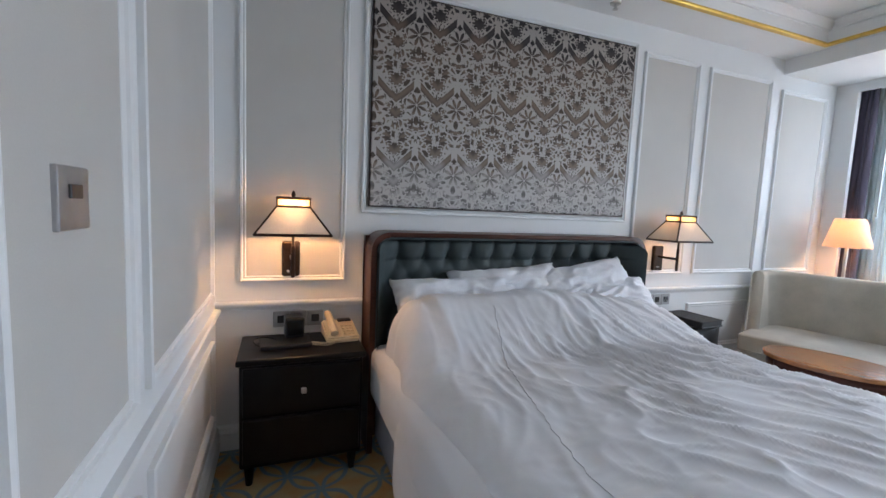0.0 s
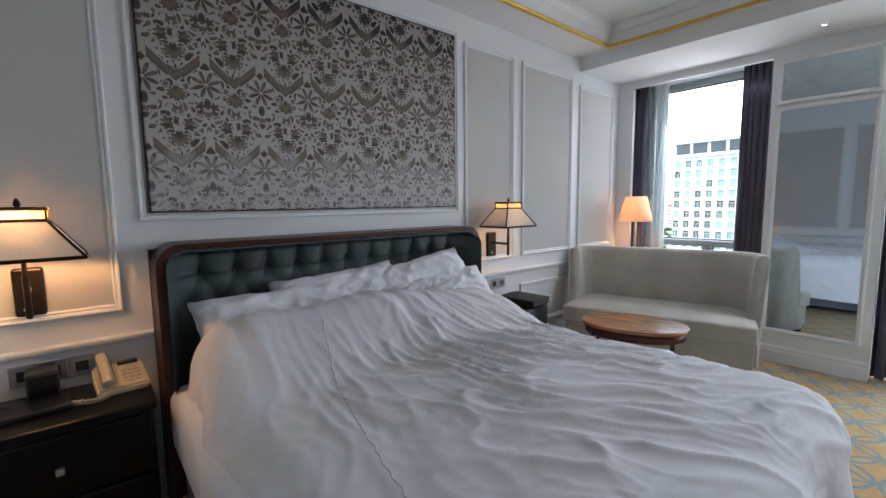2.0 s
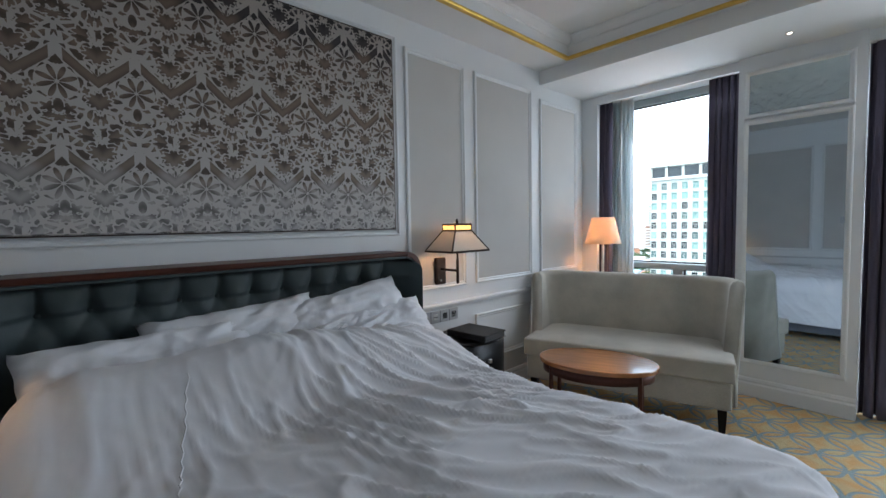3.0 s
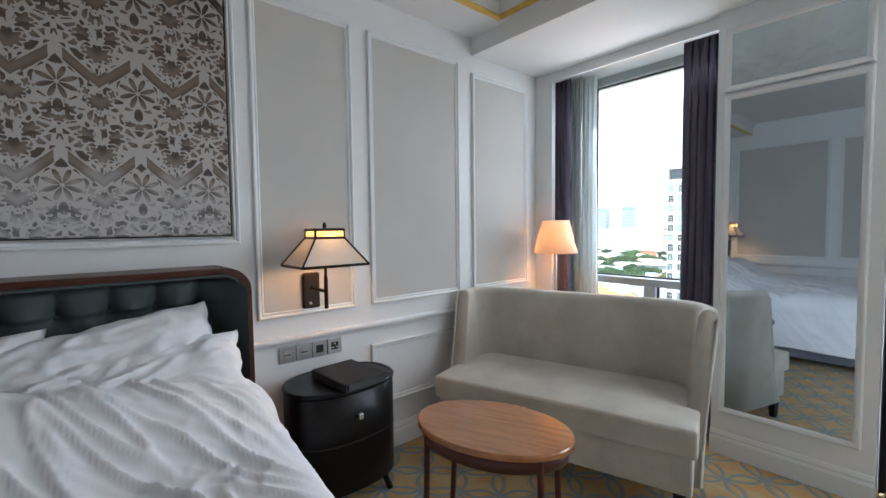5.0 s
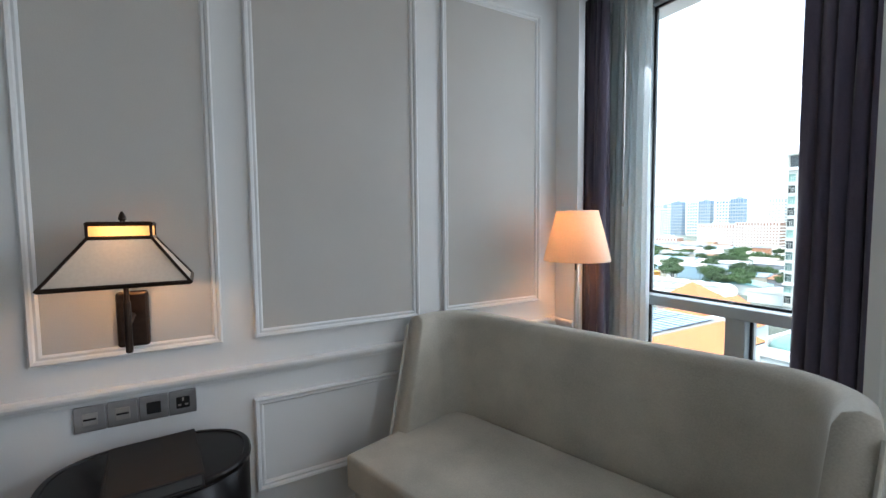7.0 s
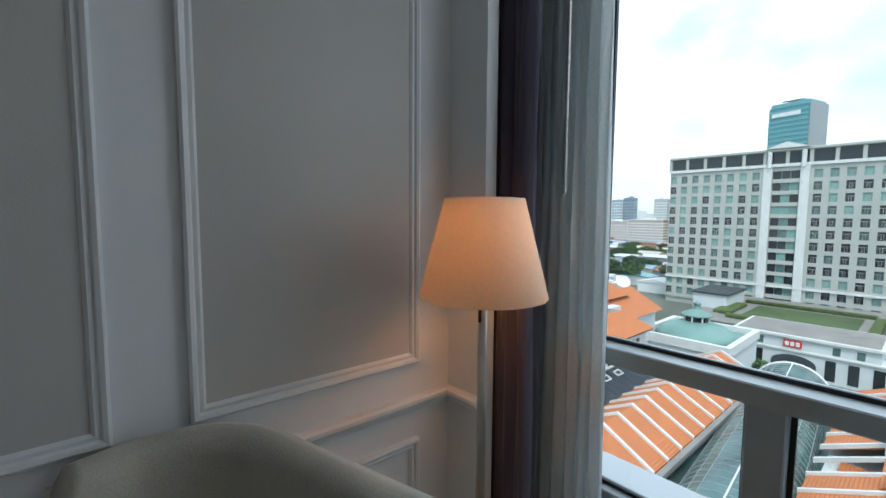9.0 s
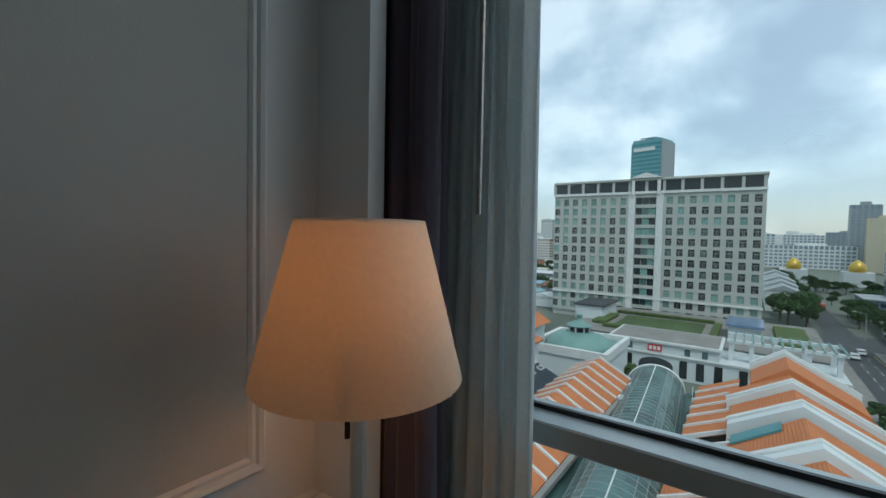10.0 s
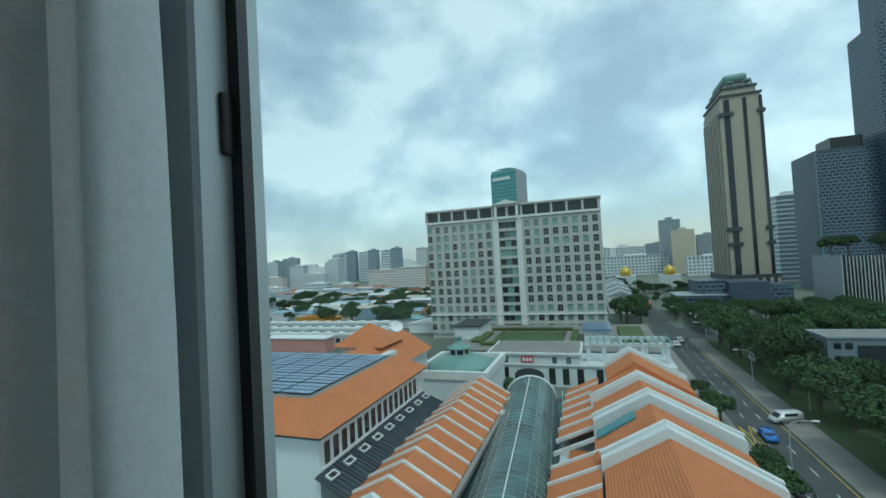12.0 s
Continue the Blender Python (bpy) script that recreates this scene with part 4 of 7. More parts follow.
def oval_nightstand():
    t = thing("bedside_table", "oval black lacquered bedside cabinet with one drawer", "bedside table", (2.80, 2.375, 0.0))
    part("body", lathe(bmesh.new(), [(0.93, 0.105), (0.985, 0.112), (0.985, 0.585), (0.95, 0.59)], 64, 0, 0, 0.28, 0.195, 2.5), BLACKWOOD, t, "", True)
    part("top", lathe(bmesh.new(), [(0.97, 0.590), (1.0, 0.594), (1.005, 0.606), (0.985, 0.612), (0.93, 0.613), (0.92, 0.609)], 64, 0, 0, 0.28, 0.195, 2.5), BLACKWOOD, t, "polished top with a raised rim", False)
    part("drawer_seam", lathe(bmesh.new(), [(0.987, 0.352), (0.990, 0.353), (0.990, 0.357), (0.987, 0.358)], 64, 0, 0, 0.28, 0.195, 2.5), BLACKPL, t)
    part("knob", B(-0.012, 0.012, -0.21, -0.19, 0.462, 0.487, bevel=0.003), STEEL, t)
    for a in (40, 140, 220, 320):
        c, s = math.cos(radians(a)), math.sin(radians(a))
        bm = bmesh.new()
        tube(bm, [(0.235 * c, 0.165 * s, 0.125), (0.25 * c, 0.175 * s, 0.06), (0.275 * c, 0.19 * s, 0.0)], 0.016, 8)
        part("leg", bm, BLACKWOOD, t)
    return t


square_nightstand()
oval_nightstand()

folder = thing("room_directory", "black leatherette ring folder lying on the bedside cabinet", "folder", (2.815, 2.305, 0.614), 5)
part("cover", B(-0.115, 0.115, -0.158, 0.158, 0.0, 0.006, bevel=0.003), FOLDERM, folder)
part("pages", B(-0.100, 0.108, -0.150, 0.150, 0.006, 0.036), mat("paper_block", (0.05, 0.05, 0.05), 0.8, var=0.3, scale=90, aniso=(1, 1, 30)), folder)
part("cover", B(-0.115, 0.115, -0.158, 0.158, 0.036, 0.045, bevel=0.004), FOLDERM, folder)
part("spine", B(-0.121, -0.112, -0.158, 0.158, 0.001, 0.044, bevel=0.004), FOLDERM, folder)

# things on the chest
phone = thing("telephone", "cream corded desk telephone with a handset", "telephone", (0.368, 2.44, 0.6305), 4)
bm = bmesh.new()
for x0, x1, y0, y1, h0, h1 in ((-0.085, 0.085, -0.10, 0.10, 0.028, 0.075),):
    vs = [bm.verts.new(p) for p in ((x0, y0, 0), (x1, y0, 0), (x1, y1, 0), (x0, y1, 0), (x0, y0, h0), (x1, y0, h0), (x1, y1, h1), (x0, y1, h1))]
    for f in ((0, 1, 2, 3), (4, 5, 6, 7), (0, 1, 5, 4), (1, 2, 6, 5), (2, 3, 7, 6), (3, 0, 4, 7)):
        bm.faces.new([vs[i] for i in f])
bmesh.ops.bevel(bm, geom=bm.edges[:], offset=0.008, segments=2, affect="EDGES")
part("base", bm, CREAMPL, phone)
hs = part("handset", tube(bmesh.new(), [(-0.05, -0.105, 0.055), (-0.05, -0.07, 0.075), (-0.05, 0.06, 0.105), (-0.05, 0.10, 0.108)], 0.020, 10), CREAMPL, phone)
part("display", B(0.0, 0.07, 0.06, 0.09, 0.068, 0.080, bevel=0.002, seg=1), BLACKPL, phone)
for r in range(4):
    for c in range(3):
        part("key", B(0.005 + c * 0.022, 0.020 + c * 0.022, -0.075 + r * 0.028, -0.06 + r * 0.028, 0.036 + r * 0.0062, 0.041 + r * 0.0065), CREAMPL, phone)
part("cord", tube(bmesh.new(), [(-0.05 - 0.0022 * k + 0.010 * math.cos(k * 1.4), -0.11 - 0.02 * math.sin(k * 0.08) + 0.0, 0.012 + 0.008 * math.sin(k * 1.4)) for k in range(64)], 0.0035, 6), CREAMPL, phone)
dock = thing("clock_radio", "black bedside clock radio with a flat charging pad", "clock", (0.11, 2.41, 0.6305), 4)
part("pad", B(-0.14, 0.10, -0.11, 0.06, 0.0, 0.022, bevel=0.006), BLACKPL, dock)
part("body", B(-0.02, 0.075, 0.0, 0.10, 0.018, 0.125, bevel=0.010), BLACKPL, dock)
part("face", B(-0.012, 0.067, -0.003, 0.002, 0.035, 0.11), mat("smoked_plastic", (0.008, 0.008, 0.01), 0.12), dock)
cable = part("cable", tube(bmesh.new(), [(0.005 + 0.06 * math.cos(a / 6), 2.36 + 0.05 * math.sin(a / 6), 0.637 + 0.03 * max(0, math.sin(a / 9))) for a in range(0, 62)], 0.0032, 6), BLACKPL)
tagged(cable, "loose black charging cable coiled on the chest", "cable")

# ---------------------------------------------------------------- sofa, table, floor lamp
SOFA_AT, SOFA_TURN = (3.403, 2.371, 0.0), -73.8


def make_sofa():
    """Local x runs along the seat, local y to the back."""
    s = thing("sofa", "grey-green velvet settee with a high winged back", "sofa", SOFA_AT, SOFA_TURN)
    Lx, D = 1.39, 0.64
    # seat
    bm = B(0.012, Lx - 0.012, 0.0, D - 0.08, 0.345, 0.478)
    bmesh.ops.subdivide_edges(bm, edges=bm.edges[:], cuts=7, use_grid_fill=True)
    for v in bm.verts:
        x, y, z = v.co
        if z > 0.45:
            e = min(x - 0.03, Lx - 0.03 - x, y) / 0.14
            v.co.z += 0.02 * min(1, max(0, e))
    ob = part("seat", bm, VELVET, s, "worn velvet seat cushion", True)
    bv = ob.modifiers.new("soft", "BEVEL")
    bv.width, bv.segments, bv.limit_method, bv.angle_limit = 0.035, 4, "ANGLE", radians(50)
    part("apron", B(0.03, Lx - 0.03, 0.022, D - 0.06, 0.165, 0.35, bevel=0.012), VELVET, s)
    # shell: a wall swept round the plan, its ends sloping
    T, R, H = 0.085, 0.17, 0.945
    plan = []
    def arc(cx, cy, a0, a1, n=8):
        for k in range(n + 1):
            a = radians(a0 + (a1 - a0) * k / n)
            plan.append((cx + R * math.cos(a), cy + R * math.sin(a), math.cos(a), math.sin(a)))
    for y in (0.03, 0.08, 0.14, 0.20, 0.26, 0.32, 0.38, 0.43):
        plan.append((0.0, y, -1, 0))
    arc(R, D - R, 180, 90)
    for k in range(1, 10):
        plan.append((R + (Lx - 2 * R) * k / 10, D, 0, 1))
    arc(Lx - R, D - R, 90, 0)
    for y in (0.43, 0.38, 0.32, 0.26, 0.20, 0.14, 0.08, 0.03):
        plan.append((Lx, y, 1, 0))
    bm = bmesh.new()
    rings = []
    def rake(py, z):
        y0 = 0.15 + 0.25 * max(0.0, min(1.0, (z - 0.15) / 0.80))
        return y0 + (0.49 - y0) * (py - 0.03) / 0.46 if py < 0.49 else py

    for px, py, nx, ny in plan:
        ring = []
        zs = [0.15, 0.40, 0.58, 0.76, H - 0.04]
        for z in zs:
            o = 0.085 * max(0, (z - 0.25)) ** 1.2
            ring.append((px + nx * o, rake(py, z) + ny * o, z))
        o = 0.085 * max(0, H - 0.25) ** 1.2
        for a in (45, 90, 135):
            c, q = math.cos(radians(a)), math.sin(radians(a))
            ring.append((px + nx * (o - T / 2 + T / 2 * c), rake(py, H) + ny * (o - T / 2 + T / 2 * c), H - 0.04 + 0.04 * q))
        for z in reversed(zs):
            o = 0.085 * max(0, (z - 0.25)) ** 1.2
            ring.append((px + nx * (o - T), rake(py, z) + ny * (o - T), z))
        rings.append([bm.verts.new(p) for p in ring])
    for a, b in zip(rings, rings[1:]):
        n = len(a)
        for i in range(n):
            bm.faces.new((a[i], a[(i + 1) % n], b[(i + 1) % n], b[i]))
    bm.faces.new(rings[0])
    bm.faces.new(rings[-1])
    part("winged_back", bm, VELVET, s, "high curved velvet back", True)
    for x, s_ in ((0.0, -1), (Lx, 1)):
        pts = [(x + s_ * 0.085 * max(0, z - 0.25) ** 1.2, 0.15 + 0.25 * (z - 0.15) / 0.80 - 0.004, z) for z in (0.16, 0.30, 0.45, 0.60, 0.75, 0.90)]
        part("piping", tube(bmesh.new(), pts, 0.006, 8), mat("pale_piping", (0.55, 0.55, 0.50), 0.7), s)
    for x, y in ((0.08, 0.06), (Lx - 0.08, 0.06), (0.10, D - 0.06), (Lx - 0.10, D - 0.06)):
        bm = bmesh.new()
        a = [bm.verts.new((x + dx * 0.026, y + dy * 0.026, 0.16)) for dx, dy in ((-1, -1), (1, -1), (1, 1), (-1, 1))]
        b = [bm.verts.new((x + dx * 0.017, y + dy * 0.017 - 0.01, 0.0)) for dx, dy in ((-1, -1), (1, -1), (1, 1), (-1, 1))]
        for i in range(4):
            bm.faces.new((a[i], a[(i + 1) % 4], b[(i + 1) % 4], b[i]))
        bm.faces.new(a)
        bm.faces.new(b)
        part("leg", bm, BLACKWOOD, s)
    return s


make_sofa()


def make_table():
    t = thing("coffee_table", "oval walnut coffee table with an inlaid polished top", "table", (3.083, 1.59, 0.0), -69.0)
    a, b, h = 0.335, 0.225, 0.552
    part("tabletop", lathe(bmesh.new(), [(0.96, h - 0.028), (0.995, h - 0.024), (1.0, h - 0.006), (0.985, h), (0.02, h)], 72, 0, 0, a, b), WALNUT, t, "polished inlaid walnut oval")
    part("apron", lathe(bmesh.new(), [(0.90, h - 0.085), (0.93, h - 0.08), (0.93, h - 0.028), (0.90, h - 0.028)], 60, 0, 0, a, b), DARKWOOD, t, "", True)
    for ang in (38, 142, 218, 322):
        c, s = math.cos(radians(ang)), math.sin(radians(ang))
        bm = bmesh.new()
        tube(bm, [(a * 0.90 * c, b * 0.90 * s, h - 0.03), (a * 0.92 * c, b * 0.92 * s, 0.25), (a * 0.99 * c, b * 0.99 * s, 0.0)], 0.013, 8)
        part("leg", bm, DARKWOOD, t)
    return t


make_table()


def make_floor_lamp():
    t = thing("floor_lamp", "slim steel floor lamp with a lit cream cone shade", "lamp", (4.582, 2.31, 0.0))
    part("base", lathe(bmesh.new(), [(0.13, 0.0), (0.135, 0.006), (0.13, 0.016), (0.03, 0.022), (0.014, 0.03)], 40), STEEL, t)
    part("pole", lathe(bmesh.new(), [(0.0125, 0.02), (0.0125, 1.26), (0.008, 1.27)], 16), STEEL, t, "", True)
    bm = bmesh.new()
    rings = []
    for r, z in ((0.160, 1.162), (0.162, 1.165), (0.1, 1.408), (0.0985, 1.4085)):
        rings.append([bm.verts.new((r * math.cos(2 * math.pi * k / 56), r * math.sin(2 * math.pi * k / 56), z)) for k in range(56)])
    for p, q in zip(rings, rings[1:]):
        for i in range(56):
            bm.faces.new((p[i], p[(i + 1) % 56], q[(i + 1) % 56], q[i]))
    part("shade", bm, SHADE, t, "cream fabric cone shade", True)
    bm = bmesh.new()
    for a in (0, 120, 240):
        tube(bm, [(0, 0, 1.404), (0.092 * math.cos(radians(a)), 0.092 * math.sin(radians(a)), 1.406)], 0.0025, 6)
    tube(bm, [(0, 0, 1.26), (0, 0, 1.408)], 0.004, 6)
    part("shade_spider", bm, STEEL, t)
    part("shade_diffuser", lathe(bmesh.new(), [(0.095, 1.398), (0.095, 1.401), (0.006, 1.401), (0.006, 1.398)], 40), BRONZE, t, "dark disc closing the shade")
    part("bulb", lathe(bmesh.new(), [(0.012, 1.25), (0.026, 1.27), (0.028, 1.295), (0.016, 1.318), (0.004, 1.33)], 16), emissive("warm_bulb", (1, 0.55, 0.22), 5.0), t)
    part("pull_chain", tube(bmesh.new(), [(-0.098, -0.085, 1.24), (-0.098, -0.085, 1.128)], 0.004, 6), BRONZE, t)
    lamp("lamp_light", "POINT", 1.9, (1.0, 0.38, 0.11), pose(4.582, 2.31, 1.300), radius=0.035)


make_floor_lamp()

sp = thing("ceiling_spotlight", "small recessed ceiling downlight in the soffit", "lamp", (4.37, 0.923, SOFFIT))
part("ring", lathe(bmesh.new(), [(0.024, 0.0), (0.025, -0.003), (0.016, -0.004), (0.014, 0.0)], 28), STEEL, sp)
part("lens", lathe(bmesh.new(), [(0.013, -0.001), (0.013, -0.003), (0.004, -0.004)], 24), emissive("spot_lens", (1.0, 0.85, 0.65), 1.6), sp)
sd = thing("ceiling_sprinkler", "small grey sprinkler head on the ceiling border", "sprinkler", (2.05, 2.45, BORDER))
part("rosette", lathe(bmesh.new(), [(0.035, 0.0), (0.032, -0.008), (0.012, -0.012)], 20), STEEL, sd)
part("head", lathe(bmesh.new(), [(0.008, -0.01), (0.008, -0.035), (0.016, -0.037), (0.016, -0.041)], 12), STEEL, sd)

# ---------------------------------------------------------------- the city outside: ground and road
ASPHALT = mat("asphalt", (0.070, 0.078, 0.080), 0.9, var=0.25, scale=0.25, bscale=3)
PAVING = mat("street_paving", (0.24, 0.23, 0.21), 0.9, var=0.25, scale=0.3, bscale=3)
GRASS = mat("grass", (0.075, 0.115, 0.045), 0.95, var=0.45, scale=0.12, bscale=2)
MARK = mat("road_paint", (0.62, 0.62, 0.58), 0.7, var=0.15, scale=2)
YELLOW = mat("yellow_road_paint", (0.55, 0.40, 0.06), 0.7, var=0.15, scale=2)
STONE = mat("beige_cladding", (0.43, 0.44, 0.405), 0.8, var=0.07, scale=0.2, bscale=2)
WHITEWALL = mat("white_render", (0.60, 0.64, 0.64), 0.8, var=0.09, scale=0.25, bscale=3)
COPING = mat("white_coping", (0.64, 0.65, 0.63), 0.75, var=0.12, scale=0.8, bscale=6)
PANE = mat("teal_window_glass", (0.055, 0.105, 0.10), 0.12, 0.0, var=0.3, scale=0.5, random_=0.75, coat=0.3)
PALEPANE = mat("blinds_behind_glass", (0.16, 0.30, 0.27), 0.3, var=0.15, scale=1, random_=0.25)
DARKPANE = mat("dark_window_glass", (0.020, 0.026, 0.030), 0.12, var=0.3, scale=0.5, random_=0.4)
NAVY = mat("navy_cladding", (0.055, 0.085, 0.120), 0.45, var=0.10, scale=0.1)
TANSTONE = mat("tan_granite", (0.37, 0.335, 0.265), 0.7, var=0.08, scale=0.08, bscale=1)
DARKMETAL = mat("dark_city_metal", (0.045, 0.055, 0.062), 0.5, var=0.2, scale=0.4)
COPPER = mat("verdigris_copper", (0.165, 0.30, 0.27), 0.55, var=0.15, scale=0.5, bscale=6)
HEDGE = mat("hedge_leaves", (0.070, 0.105, 0.030), 0.9, var=0.5, scale=0.8, bscale=8, random_=0.2)
GOLDDOME = mat("gold_dome", (0.62, 0.42, 0.08), 0.4, 0.4, var=0.1)
LEAF = mat("tree_leaves", (0.040, 0.082, 0.026), 0.8, var=0.6, scale=0.5, bscale=4, random_=0.35)
BARK = mat("bark", (0.10, 0.08, 0.06), 0.95, var=0.3, scale=3)
ORANGE = mat("orange_sheeting", (0.60, 0.26, 0.03), 0.6, var=0.15, scale=0.6)
SOLAR = mat("solar_cells", (0.115, 0.185, 0.29), 0.32, var=0.2, scale=2, random_=0.12, coat=0.3)


def tile_material():
    """Orange clay roof: rows of pantiles as fine relief, colour shifting from tile to tile and patch to patch."""
    m = bpy.data.materials.new("orange_clay_tiles")
    m.use_nodes = True
    nt = m.node_tree
    N, L = nt.nodes.new, nt.links.new
    b = nt.nodes["Principled BSDF"]
    b.inputs["Roughness"].default_value = 0.8
    tc = N("ShaderNodeTexCoord")
    br = N("ShaderNodeTexBrick")
    br.inputs["Scale"].default_value = 1.1
    br.inputs["Mortar Size"].default_value = 0.035
    br.inputs["Color1"].default_value = (0.62, 0.215, 0.075, 1)
    br.inputs["Color2"].default_value = (0.56, 0.185, 0.062, 1)
    br.inputs["Mortar"].default_value = (0.36, 0.115, 0.042, 1)
    L(tc.outputs["Object"], br.inputs["Vector"])
    n = N("ShaderNodeTexNoise")
    n.inputs["Scale"].default_value = 0.45
    n.inputs["Detail"].default_value = 6
    L(tc.outputs["Object"], n.inputs["Vector"])
    rg = N("ShaderNodeMapRange")
    rg.inputs["From Min"].default_value, rg.inputs["From Max"].default_value = 0.3, 0.7
    rg.inputs["To Min"].default_value, rg.inputs["To Max"].default_value = 0.92, 1.06
    L(n.outputs[0], rg.inputs["Value"])
    vm = N("ShaderNodeVectorMath")
    vm.operation = "SCALE"
    L(br.outputs[0], vm.inputs[0])
    L(rg.outputs[0], vm.inputs["Scale"])
    L(vm.outputs[0], b.inputs["Base Color"])
    bp = N("ShaderNodeBump")
    bp.inputs["Distance"].default_value = 0.05
    bp.inputs["Strength"].default_value = 0.4
    L(br.outputs["Fac"], bp.inputs["Height"])
    bp.invert = True
    L(bp.outputs[0], b.inputs["Normal"])
    return m


TILES = tile_material()
ground = tagged(part("ground", B(6.0, 4500, -3000, 3000, GROUND - 2, GROUND), mat("city_ground", (0.13, 0.15, 0.12), 0.95, var=0.45, scale=0.012, bscale=0.15)), "city ground far below the hotel window", "ground", "", "structure")
road = tagged(part("road", B(10, 620, -27.0, -19.3, GROUND, GROUND + 0.04), ASPHALT), "asphalt avenue running away from the hotel", "road", "", "structure")
cross = tagged(part("road", B(172, 196, -62, -8, GROUND + 0.004, GROUND + 0.045), ASPHALT), "asphalt cross street at the junction", "road", "", "structure")
for y0, y1, lab in ((-31.5, -27.0, "paved footway beside the trees"), (-19.3, -14.5, "paved footway beside the shophouses")):
    tagged(part("pavement", B(10, 172, y0, y1, GROUND, GROUND + 0.16), PAVING), lab, "pavement", "", "structure")
for x in range(40, 168, 7):
    for y in (-21.9, -24.4):
        part("lane_mark", B(x, x + 2.6, y - 0.08, y + 0.08, GROUND + 0.045, GROUND + 0.05), MARK, road)
part("edge_line", B(40, 168, -26.6, -26.45, GROUND + 0.045, GROUND + 0.05), YELLOW, road)
for a, b in (((82, -19.8), (92, -21.4)), ((92, -19.8), (82, -21.4)), ((82, -19.8), (92, -19.8)), ((82, -21.5), (92, -21.5))):
    d = Vector((b[0] - a[0], b[1] - a[1], 0)).normalized()
    n = Vector((-d.y, d.x, 0)) * 0.09
    bm = bmesh.new()
    vs = [bm.verts.new((p[0] + s * n.x, p[1] + s * n.y, GROUND + 0.052)) for p, s in ((a, 1), (b, 1), (b, -1), (a, -1))]
    bm.faces.new(vs)
    part("box_mark", bm, YELLOW, road)
tagged(part("lawn", B(40, 168, -60, -31.5, GROUND, GROUND + 0.10), GRASS), "rough grass under the street trees", "grass", "", "structure")
part("earth_bank", B(120, 140, -58, -40, GROUND + 0.1, GROUND + 0.3), mat("bare_earth", (0.33, 0.22, 0.12), 0.95, var=0.3, scale=0.3), ground)


# ---------------------------------------------------------------- buildings
def building(name, label, at=(0, 0, 0), rz=0.0, group=""):
    return thing(name, label, "building", at, rz, group)


